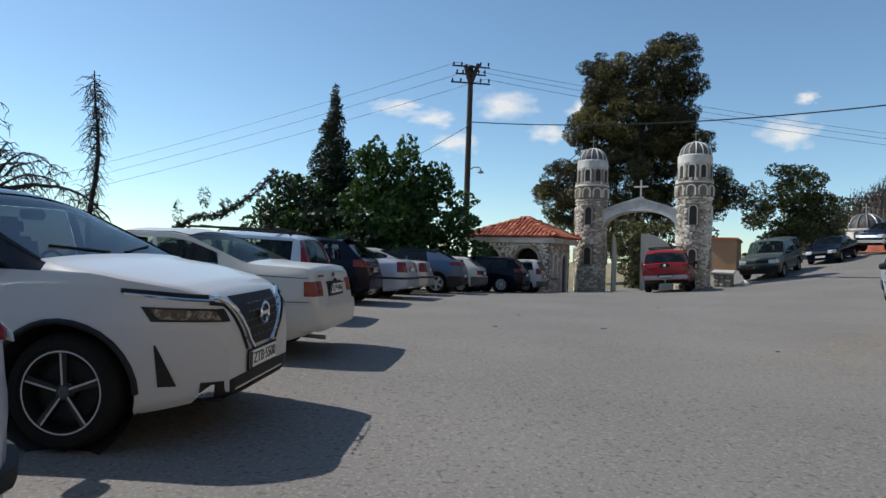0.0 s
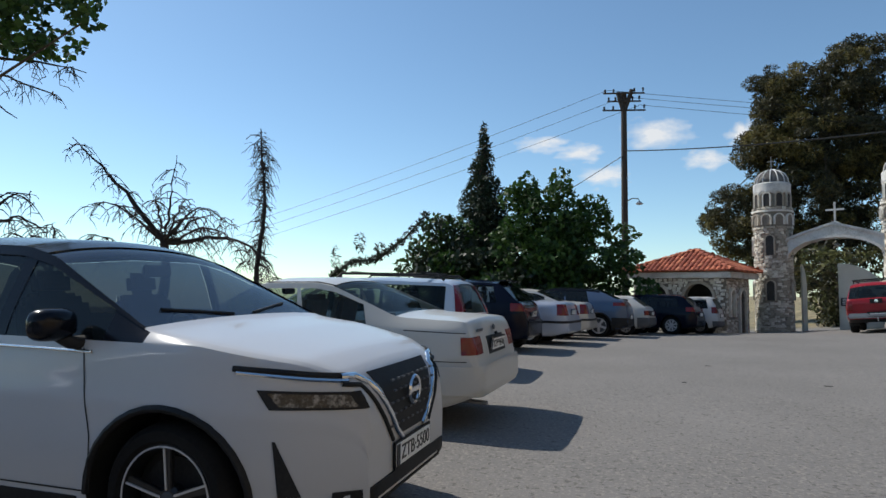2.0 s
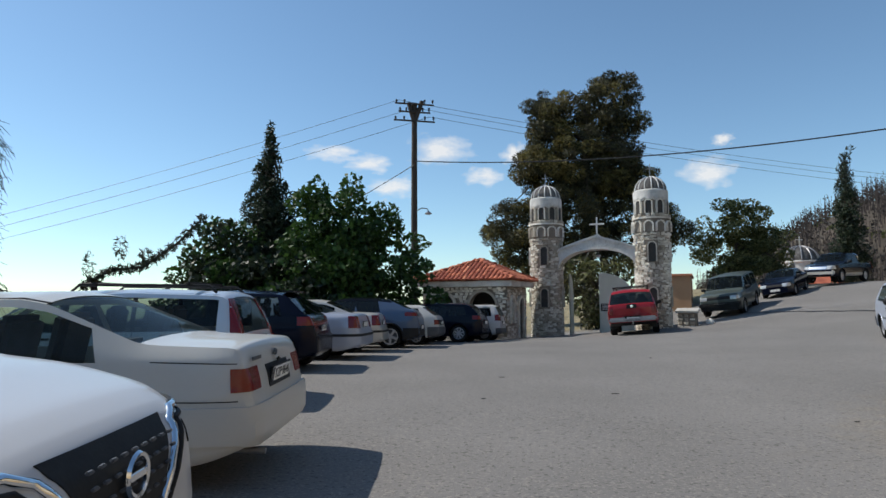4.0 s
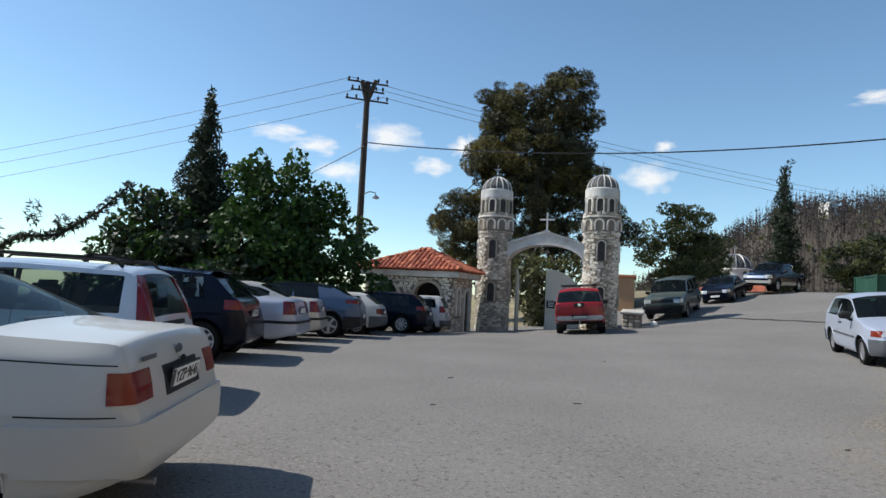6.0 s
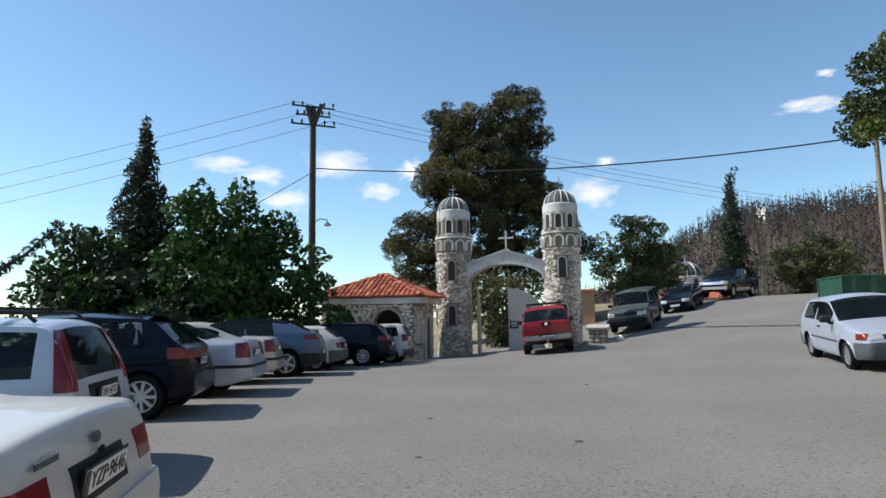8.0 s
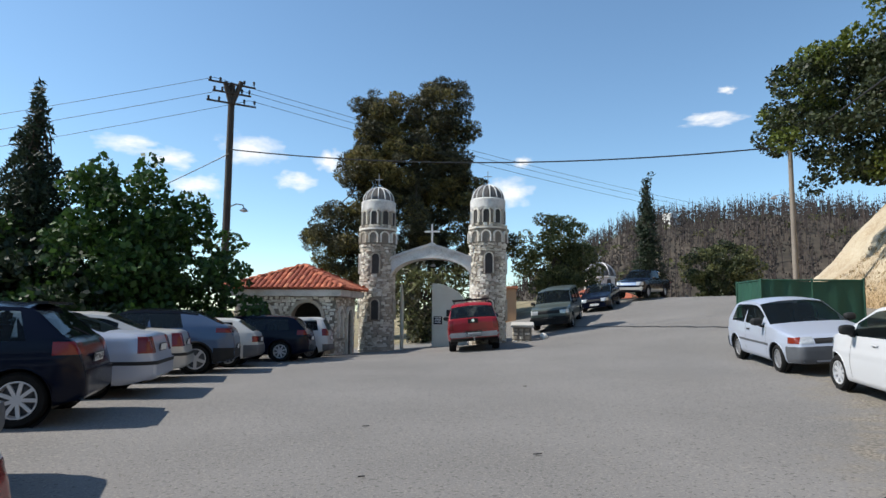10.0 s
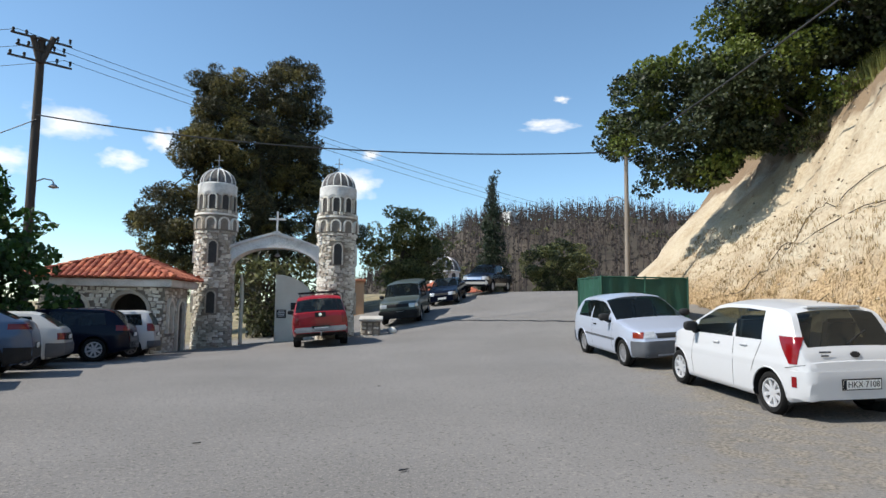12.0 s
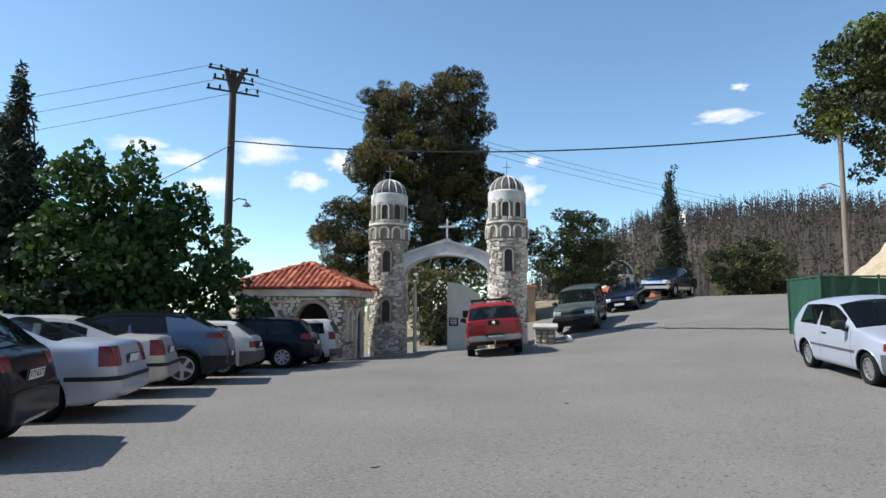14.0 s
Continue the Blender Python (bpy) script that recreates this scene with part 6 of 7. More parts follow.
# white small hatchback, tail to the yard
KL = 3.6
spec = dict(L=KL, W=1.60, clear=0.19, step=0.04, rows=(18, 9, 8), paint=WHITE, r=0.285, wheels=(-1.16, 1.225), belt=(0.98, 0.90),
            top=[(-1.80, 0.58), (-1.775, 0.74), (-1.70, 0.90), (-1.64, 0.97), (-1.42, 1.38), (-1.28, 1.44), (-0.5, 1.48), (0.0, 1.465), (0.25, 1.42), (1.0, 1.0), (1.2, 0.95), (1.58, 0.85), (1.73, 0.74), (1.79, 0.60), (1.80, 0.52)],
            windows=[(-1.0, -0.40, 0.25), (-0.33, 0.66, 0.0)], windscreen=(0.95, 0.18), rearwindow=(-1.40, -1.66), roofw=0.76, ends=(0.13, 0.30), nose=0.45, tuck=(0.10, 0.05), rim=ALLOY, spokes=8, rimshare=0.66, cabin=CABIN, dpillar=1, rearglass=DARKGLASS,
            lamps=[("rear_bumper", -1.9, -1.58, 0, 1, 0.30, 0.64, WHITE), ("headlamp", 1.35, 2, 0.4, 1, 0.66, 0.84, CLEARLAMP)],
            seams=[[(-0.37, 0.26), (-0.37, 0.95)], [(0.72, 0.26), (0.76, 0.5), (0.70, 0.9)], [(-0.8, 0.52), (-1.0, 0.95)], [(-1.74, 0.72), (-1.5, 0.66)]], handles=[(-0.62, 0.86), (0.06, 0.83)], mirror=(0.62, 0.98), plates=[(-1.83, 0.48, 0, 2, "HKX·7108")])
ob, ys, pl, sec = car("hatchback_car", on_ground(9.42, 10.92, 61.0), spec, "small white five-door hatchback car with red tail lamps")
for sd in (1, -1):
    # slanted wrap-round lamps, wider at the top
    ob_lamp = pl("tail_lamp", lambda u, v: ((-1.30, sd * 0.30, 0.72 + 0.33 * v), (-math.cos(radians(51 - 6 * v + (10 + 30 * v) * u)), sd * math.sin(radians(51 - 6 * v + (10 + 30 * v) * u)), 0)), 12, 10, REDLAMP, 0.008)
    pl("reflector", lambda u, v: ((-1.30, sd * 0.30, 0.44 + 0.13 * v), (-math.cos(radians(50 + 6 * u)), sd * math.sin(radians(50 + 6 * u)), 0)), 5, 6, REDLAMP, 0.034)
part("badge", lathe([(0, 0.012), (0.062, 0.010), (0.07, 0.0)], 24, pose(-1.735, 0, 0.84, 0, -72, 0) @ Matrix.Diagonal((0.55, 1, 1, 1))), PLASTIC, ob, "dark oval badge", 50)
part("wiper", tube([(-1.67, 0.05, 0.97), (-1.58, -0.28, 1.12)], 0.009, 6), PLASTIC, ob)
part("spoiler", box((0.14, 0.78, 0.028), (-1.34, 0, 1.412), 0.012), WHITE, ob, "", 45)
part("antenna", add_cyl(bmesh.new(), 0.006, 0.004, (-1.1, 0, 1.46), (-1.32, 0, 1.58), 6), PLASTIC, ob)
for k, (dz, w_) in enumerate(((0.0, 0.16), (-0.045, 0.10))):
    part("lettering_bar", box((0.006, w_, 0.022), (-1.742, 0.42, 0.875 + dz)), GREYPLASTIC, ob)


def pickup(name, m, mat, label, lightbar, open_bed, front_plate=""):
    """A double-cab pickup with a separate bed."""
    spec = dict(L=5.2, W=1.84, clear=0.36, step=0.07, rows=(13, 7, 6), paint=mat, r=0.38, archgap=0.07, wheels=(-1.45, 1.65), belt=(1.12, 1.10),
                top=[(-2.6, 1.02), (-2.56, 1.12), (-0.98, 1.12), (-0.86, 1.16), (-0.72, 1.68), (-0.55, 1.74), (0.3, 1.76), (0.45, 1.71), (1.15, 1.2), (1.4, 1.15), (2.3, 1.05), (2.52, 0.95), (2.6, 0.75)] if open_bed else
                    [(-2.6, 1.02), (-2.57, 1.16), (-2.48, 1.20), (-2.30, 1.66), (-2.1, 1.74), (-0.6, 1.78), (0.3, 1.78), (0.45, 1.72), (1.15, 1.2), (1.4, 1.15), (2.3, 1.05), (2.52, 0.95), (2.6, 0.75)],
                windows=[(-0.66, -0.02, 0.0), (0.06, 0.85, 0.0)] if open_bed else [(-2.15, -0.85, 0.2), (-0.70, -0.02, 0.0), (0.06, 0.85, 0.0)], windscreen=(1.1, 0.4), rearwindow=(-0.7, -0.88) if open_bed else (-2.30, -2.5), roofw=0.78, ends=(0.05, 0.2), tuck=(0.12, 0.06),
                sideglass=DARKGLASS, rearglass=DARKGLASS,
                lamps=[("tail_lamp", -2.7, -2.45, 0.70, 1, 0.78, 1.10, REDLAMP), ("headlamp", 2.3, 2.7, 0.5, 1, 0.78, 0.98, CLEARLAMP), ("grille", 2.4, 2.7, 0, 0.48, 0.78, 0.96, CHROME), ("lower_cladding", -1.0, 1.2, 0.6, 1, 0, 0.56, PEARL if open_bed else PLASTIC)],
                rim=ALLOY, spokes=6, rimshare=0.6, seams=[[(-0.02, 0.45), (-0.02, 1.1)], [(-0.86, 0.45), (-0.86, 1.1)], [(0.95, 0.45), (0.95, 1.1)]], handles=[(-0.6, 0.98), (0.2, 0.98)], mirror=(0.85, 1.16), tyrew=0.25,
                plates=[(-2.675, 0.62, 0, 0, ""), (2.62, 0.6, 0, 0, front_plate)])
    o, ys_, _, _ = car(name, m, spec, label, "pickup truck")
    b = part("rear_bumper", box((0.14, 1.74, 0.17), (-2.62, 0, 0.60), 0.05), STEEL, o, "dull chromed rear bumper", 45)
    part("bumper_step", box((0.10, 0.62, 0.05), (-2.66, 0, 0.70), 0.015), PLASTIC, o, "", 45)
    part("front_bumper", box((0.16, 1.78, 0.30), (2.55, 0, 0.58), 0.07), PEARL if open_bed else mat, o, "", 45)
    part("tow_ball", lathe([(0, 0.03), (0.025, 0.02), (0.03, 0), (0.02, -0.03), (0.02, -0.1)], 12, pose(-2.72, 0, 0.50)), STEEL, o, "", 50)
    part("tailgate_seam", box((0.006, 1.40, 0.008), (-2.605, 0, 0.76)), PLASTIC, o)
    part("tailgate_handle", box((0.03, 0.36, 0.16), (-2.60, 0, 1.08), 0.012), PLASTIC, o, "", 45)
    part("badge", lathe([(0, 0.01), (0.055, 0.008), (0.06, 0.0)], 20, pose(-2.62, 0, 1.08, 0, -90, 0)), CHROME, o, "", 50)
    if lightbar:
        for sd in (1, -1):
            part("roof_rail", tube([(-2.0, sd * 0.62, 1.73), (-1.95, sd * 0.62, 1.82), (0.1, sd * 0.62, 1.83), (0.15, sd * 0.62, 1.76)], 0.022, 8), PLASTIC, o, "", 60)
        for xx in (-1.7, -0.3):
            part("roof_bar", box((0.07, 1.38, 0.04), (xx, 0, 1.85), 0.014), PLASTIC, o)
    else:
        for sd in (1, -1):
            part("sports_bar", tube([(-1.05, sd * 0.72, 1.1), (-1.0, sd * 0.68, 1.6), (-0.98, sd * 0.5, 1.68), (-0.98, 0, 1.70)], 0.035, 8), CHROME, o, "", 60)
    part("mud_flap", box((0.02, 0.3, 0.3), (-1.92, 0.74, 0.40)), PLASTIC, o)
    part("mud_flap", box((0.02, 0.3, 0.3), (-1.92, -0.74, 0.40)), PLASTIC, o)
    return o


pickup("pickup_truck", on_ground(10.05, 27.7, 66), RED, "red pickup truck with hard top and roof bars at the gateway", True, False)
pickup("pickup_truck", on_ground(26.5, 37.3, 210), NAVY, "dark two-tone pickup truck with open bed, parked up the road", False, True)

# dark green boxy off-roader
spec = dict(L=4.7, W=1.88, clear=0.3, step=0.06, rows=(13, 8, 6), paint=GREENP, r=0.37, wheels=(-1.35, 1.4), belt=(1.12, 1.08),
            top=[(-2.35, 0.8), (-2.32, 1.15), (-2.2, 1.68), (-2.05, 1.78), (-0.5, 1.82), (0.35, 1.79), (0.48, 1.74), (0.98, 1.2), (1.15, 1.16), (2.2, 1.10), (2.31, 1.04), (2.35, 0.8)],
            windows=[(-2.0, -1.05, 0.0), (-0.97, -0.2, 0.0), (-0.12, 0.7, 0.0)], windscreen=(0.96, 0.42), rearwindow=(-2.2, -2.32), roofw=0.84, ends=(0.06, 0.12), sideglass=DARKGLASS,
            lamps=[("headlamp", 2.2, 2.5, 0.52, 0.84, 0.84, 1.0, CLEARLAMP), ("turn_lamp", 2.1, 2.5, 0.84, 1, 0.84, 1.0, CLEARLAMP), ("grille", 2.25, 2.5, 0, 0.5, 0.86, 1.0, PLASTIC), ("front_bumper", 2.1, 2.5, 0, 1, 0, 0.72, PLASTIC), ("rear_bumper", -2.5, -2.1, 0, 1, 0, 0.7, PLASTIC)],
            rim=STEEL, spokes=5, seams=[[(-0.16, 0.4), (-0.16, 1.1)], [(0.85, 0.4), (0.85, 1.1)]], handles=[(-0.9, 0.98), (-0.02, 0.98)], mirror=(0.7, 1.16), tyrew=0.24, plates=[(2.375, 0.62, 0, 0, "")])
ob, ys, pl, sec = car("off_road_car", on_ground(16.7, 31.9, 228) @ pose(0, 0, 0, -4, 0, 0), spec, "dark green boxy off-road car facing down the road", "off-road car")
part("front_bumper_bar", box((0.14, 1.8, 0.20), (2.36, 0, 0.62), 0.05), PLASTIC, ob, "", 45)

# dark blue saloon up the road
spec = dict(L=4.3, W=1.7, clear=0.2, step=0.07, rows=(12, 6, 5), paint=NAVY, r=0.3, wheels=(-1.2, 1.3), belt=(0.93, 0.9),
            top=[(-2.15, 0.62), (-2.1, 0.95), (-1.5, 1.02), (-1.3, 1.05), (-0.75, 1.35), (0.2, 1.4), (0.35, 1.35), (1.05, 0.97), (1.95, 0.82), (2.1, 0.72), (2.15, 0.58)],
            windows=[(-0.9, -0.25, 0), (-0.17, 0.65, 0)], windscreen=(1.0, 0.3), rearwindow=(-0.78, -1.32), roofw=0.8, ends=(0.1, 0.22), sideglass=DARKGLASS,
            lamps=[("headlamp", 1.9, 2.3, 0.4, 1, 0.58, 0.74, CLEARLAMP), ("grille", 1.9, 2.3, 0, 0.4, 0.6, 0.7, PLASTIC)], rim=STEEL, spokes=8, mirror=(0.6, 0.95), plates=[(2.165, 0.42, 0, 0, "")])
car("saloon_car", on_ground(21.9, 35.4, 223), spec, "dark blue saloon car parked on the rising road")


# ---- trees ----
def leaf_cloud(clumps, per, size, seed, flat=0.7, long=1.0):
    """Many small leaf quads in and on ellipsoid clumps (centre, radii)."""
    r = np.random.RandomState(seed)
    allv, nq = [], 0
    for c, rad in clumps:
        n = max(6, int(per * rad[0] * rad[1]))
        d = r.normal(size=(n, 3))
        d /= np.linalg.norm(d, axis=1)[:, None]
        shell = r.uniform(0.55, 1.08, n) ** 0.6
        p = np.array(c) + d * shell[:, None] * np.array(rad)
        u = r.normal(size=(n, 3)) + d * 0.5
        u /= np.linalg.norm(u, axis=1)[:, None]
        w = np.cross(u, r.normal(size=(n, 3)))
        w /= np.linalg.norm(w, axis=1)[:, None] + 1e-9
        s = size * r.uniform(0.6, 1.35, n)[:, None]
        q = np.stack([p - u * s * long, p + w * s * flat, p + u * s * long, p - w * s * flat], 1)
        allv.append(q.reshape(-1, 3))
        nq += n
    v = np.concatenate(allv)
    return v, [(4 * k, 4 * k + 1, 4 * k + 2, 4 * k + 3) for k in range(nq)]


def limbs(trunk_pts, trunk_r, ends, r_end, seed, bark, parent):
    """A trunk and its limbs, each a part."""
    part("trunk", tube(trunk_pts, trunk_r, 10), bark, parent, "", 60)
    r = random.Random(seed)
    for e in ends:
        e = Vector(e)
        k = min(len(trunk_pts) - 1, max(1, int(r.uniform(0.4, 1.0) * len(trunk_pts))))
        s = Vector(trunk_pts[k])
        md = s.lerp(e, 0.5) + Vector((r.uniform(-0.3, 0.3), r.uniform(-0.3, 0.3), r.uniform(0.0, 0.5)))
        part("limb", tube([s, s.lerp(md, 0.5), md, e], [trunk_r[k] * 0.5, trunk_r[k] * 0.4, trunk_r[k] * 0.3, r_end], 6), bark, parent, "", 60)


def blobs(centre, radii, n, rad, seed, shape=None):
    """Clump places filling an ellipsoid unevenly."""
    r = random.Random(seed)
    out = []
    while len(out) < n:
        d = Vector((r.uniform(-1, 1), r.uniform(-1, 1), r.uniform(-1, 1)))
        if d.length > 1 or d.length < 0.35 and r.random() < 0.6:
            continue
        if shape and not shape(d):
            continue
        k = r.uniform(*rad)
        out.append(((centre[0] + d.x * radii[0], centre[1] + d.y * radii[1], centre[2] + d.z * radii[2]), (k * r.uniform(0.8, 1.2), k * r.uniform(0.8, 1.2), k * r.uniform(0.55, 0.85))))
    return out


def tree(name, base, trunk_h, trunk_r, clumps, per, size, mats, label, category="tree", seed=1, bark=None, flat=0.7, long=1.0, lean=(0, 0)):
    x, y = base[:2]
    z = base[2] if len(base) > 2 else height(x, y)
    o = thing(name, Matrix.Translation((x, y, z - 0.15)), label, category)
    pts = [Vector((lean[0] * k / 6, lean[1] * k / 6, trunk_h * k / 6)) + Vector((0.08 * math.sin(k * 1.7 + seed), 0.08 * math.cos(k * 2.1 + seed), 0)) for k in range(7)]
    loc = [(tuple(Vector(c) - Vector((x, y, z - 0.15))), rad) for c, rad in clumps]
    ends = [c for c, _ in loc[:: max(1, len(loc) // 14)]]
    limbs(pts, [trunk_r * (1 - 0.09 * k) for k in range(7)], ends, 0.02, seed, bark or BARK, o)
    k = len(mats)
    for i, mt in enumerate(mats):
        sub = loc[i::k]
        v, f = leaf_cloud(sub, per, size, seed + i, flat, long)
        me = bpy.data.meshes.new("crown")
        me.from_pydata(v.tolist(), [], f)
        me.materials.append(mt)
        c = new("crown", me)
        c.parent = o
    return o


def spire(base, h, w, n, seed, z0=0.0, taper=0.8):
    """Clumps of a narrow conifer."""
    r = random.Random(seed)
    x, y = base[:2]
    z = height(x, y) if len(base) < 3 else base[2]
    out = []
    for k in range(n):
        t = k / n
        ww = w * (1 - t) ** taper * (0.6 + 0.7 * r.random())
        a = r.uniform(0, 6.283)
        out.append(((x + ww * 0.6 * math.cos(a), y + ww * 0.6 * math.sin(a), z + z0 + (h - z0) * t), (0.16 + ww * 0.42, 0.16 + ww * 0.42, 0.26 + ww * 0.26)))
    return out


# tall conifer behind the gate: two crowns and low side boughs
bt = (14.0, 45.4)
cl = []
for k, (c, rad, n, size) in enumerate((((11.7, 45.6, 14.9), (1.8, 2.0, 2.4), 62, (0.4, 0.8)), ((15.6, 44.8, 15.0), (2.3, 2.3, 2.8), 90, (0.4, 0.85)), ((13.3, 45.2, 11.5), (4.1, 2.8, 2.3), 120, (0.45, 0.9)),
                                          ((10.1, 45.2, 11.0), (1.25, 1.6, 1.9), 34, (0.4, 0.75)), ((8.9, 45.6, 6.4), (2.0, 2.0, 2.4), 66, (0.45, 0.85)), ((13.0, 45.4, 7.6), (3.6, 2.8, 3.0), 110, (0.5, 0.9)),
                                          ((16.7, 44.2, 10.2), (1.9, 1.9, 2.3), 56, (0.4, 0.8)), ((19.2, 43.9, 6.9), (1.3, 1.3, 1.6), 20, (0.4, 0.8)), ((16.6, 44.0, 6.4), (3.2, 2.2, 2.2), 50, (0.5, 0.9)), ((11.5, 44.5, 3.4), (2.6, 2.0, 1.6), 34, (0.5, 0.9)))):
    cl += blobs(c, rad, n, size, 60 + k)
# every third clump wears the painted sunlit colour, whichever way it faces
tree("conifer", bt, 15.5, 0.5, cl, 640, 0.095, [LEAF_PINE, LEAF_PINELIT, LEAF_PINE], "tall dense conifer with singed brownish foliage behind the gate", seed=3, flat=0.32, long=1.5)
# shaded lower trees seen through the arch
cl = blobs((11.4, 38.6, 2.0), (1.7, 1.2, 2.3), 26, (0.5, 0.9), 31) + blobs((13.4, 40.0, 2.2), (1.6, 1.2, 2.4), 18, (0.6, 1.0), 33) + blobs((15.8, 41.5, 2.6), (2.0, 1.4, 2.4), 20, (0.6, 1.0), 32)
tree("conifer", (12.6, 39.6), 3.0, 0.16, cl, 120, 0.14, [LEAF_PINE, LEAF_OAK], "low dark conifer beyond the gateway", seed=9, flat=0.45, long=1.3)
# fir and broad-leaved trees behind the parked row
fb = (-5.3, 29.5)
tree("fir_tree", fb, 8.6, 0.2, spire(fb, 9.3, 2.3, 150, 6, 1.0, 1.15), 420, 0.085, [LEAF_FIR], "slender dark fir tree behind the parked cars", seed=4, flat=0.4, long=1.5)
cl = blobs((-0.9, 28.2, 2.7), (2.5, 1.9, 2.4), 44, (0.5, 0.95), 12) + blobs((-2.6, 27.8, 3.4), (2.2, 1.9, 2.6), 40, (0.5, 0.95), 13) + [((-1.7, 27.6, 6.2), (0.5, 0.5, 0.6)), ((-3.1, 28.0, 6.1), (0.45, 0.5, 0.7)), ((-0.4, 28.0, 5.2), (0.7, 0.6, 0.5))]
tree("fig_tree", (-1.6, 28.2), 2.6, 0.2, cl, 420, 0.10, [LEAF_FIG], "broad bright green leafy tree behind the parked cars", seed=5, flat=0.75, long=1.1)
cl = blobs((-6.4, 28.6, 2.7), (2.0, 1.8, 2.3), 36, (0.6, 1.0), 14) + blobs((-4.2, 26.8, 1.8), (2.2, 1.5, 1.6), 26, (0.5, 0.9), 15) + blobs((-8.4, 29.5, 1.7), (1.3, 1.4, 1.2), 9, (0.4, 0.7), 16) + blobs((-1.5, 26.6, 0.9), (3.0, 1.2, 1.1), 22, (0.5, 0.8), 35) + blobs((-6.0, 26.0, 0.6), (2.6, 1.2, 1.2), 18, (0.5, 0.8), 36)
tree("leafy_tree", (-6.4, 28.4), 2.4, 0.18, cl, 280, 0.11, [LEAF_FIG, LEAF_FIR], "dark green leafy tree below the fir", seed=6)
# hanging bough over the start of the yard
cl = blobs((-13.6, 12.6, 8.4), (2.3, 2.3, 1.5), 46, (0.35, 0.7), 17)
tree("leafy_tree", (-22.5, 11.0), 14.5, 0.22, cl, 260, 0.11, [LEAF_FIG], "green leafy tree whose bough reaches over the slope", seed=7, lean=(4.0, 1.0))
# oak, cypress and bush up the road
cl = blobs((23.5, 42.9, 5.7), (3.0, 2.4, 2.7), 90, (0.4, 0.85), 18) + blobs((25.7, 41.8, 4.7), (1.0, 1.2, 1.5), 16, (0.35, 0.7), 19)
tree("oak_tree", (23.6, 43.0), 3.4, 0.2, cl, 460, 0.085, [LEAF_BUSH, LEAF_OAK], "grey-green oak tree beside the road", seed=8)
cb = (31.8, 43.0)
tree("cypress", cb, 9.0, 0.16, spire(cb, 12.0 - height(*cb), 1.25, 110, 19, 0.3, 0.62) + [((32.0, 42.9, 12.0), (0.26, 0.2, 0.34)), ((32.25, 42.9, 12.35), (0.30, 0.2, 0.2))], 420, 0.09, [LEAF_FIR], "tall dark cypress with a bent tip", seed=10, flat=0.4, long=1.4)
cl = blobs((37.6, 41.6, 4.7), (3.0, 2.6, 2.5), 120, (0.4, 0.75), 20)
tree("round_bush", (37.6, 41.8), 1.4, 0.16, cl, 520, 0.085, [LEAF_OAK, LEAF_CAROB], "large round olive-green bush at the brow of the road", "bush", seed=11)
# spreading trees on the bank
cl = blobs((22.6, 20.6, 9.4), (2.6, 3.4, 3.0), 120, (0.45, 0.85), 22) + blobs((24.5, 17.0, 11.2), (3.2, 4.2, 3.4), 140, (0.5, 0.95), 23)
tree("carob_tree", (25.2, 17.6, 8.3), 4.2, 0.34, cl, 620, 0.08, [LEAF_CAROB, LEAF_CAROB, LEAF_CAROB, LEAF_YELLOW], "dense spreading evergreen tree on top of the bank", seed=12, bark=PALEBARK, lean=(-1.4, 1.0))
cl = blobs((22.0, 15.0, 13.6), (1.8, 3.2, 1.4), 26, (0.6, 1.0), 24) + blobs((20.6, 13.2, 12.4), (1.6, 2.4, 1.4), 22, (0.5, 0.9), 26) + blobs((23.0, 11.0, 14.6), (2.2, 3.0, 1.4), 24, (0.6, 1.0), 29)
tree("carob_tree", (24.2, 12.6, 8.6), 5.0, 0.3, cl, 560, 0.085, [LEAF_YELLOW, LEAF_CAROB], "sunlit yellow-green leafy tree on top of the bank", seed=13, bark=PALEBARK, lean=(-1.6, 1.2))
cl = blobs((26.5, 9.5, 12.0), (3.0, 3.5, 3.4), 40, (0.7, 1.2), 25) + blobs((22.0, 10.0, 12.2), (2.4, 3.2, 2.8), 44, (0.6, 1.1), 27) + blobs((19.5, 8.0, 11.6), (2.0, 2.6, 2.4), 30, (0.5, 0.9), 28)
tree("carob_tree", (26.0, 10.5, 8.8), 5.0, 0.3, cl, 520, 0.09, [LEAF_CAROB], "dense evergreen tree further along the bank", seed=14, bark=PALEBARK)
for k, s in enumerate((25.5, 28.0, 30.5, 33.5, 36.0, 40.0)):
    p = bank_point(s, (0.90, 0.82, 0.95, 0.93, 0.97, 0.96)[k])
    cl = blobs((p.x, p.y, p.z + 0.2), (0.75, 0.75, 0.6), 24, (0.16, 0.34), 40 + k)
    tree("shrub", (p.x, p.y, p.z), 0.3, 0.03, cl, 420, 0.06, [LEAF_OAK if k % 2 else LEAF_YELLOW], "small scrubby bush clinging to the bank", "bush", seed=50 + k)


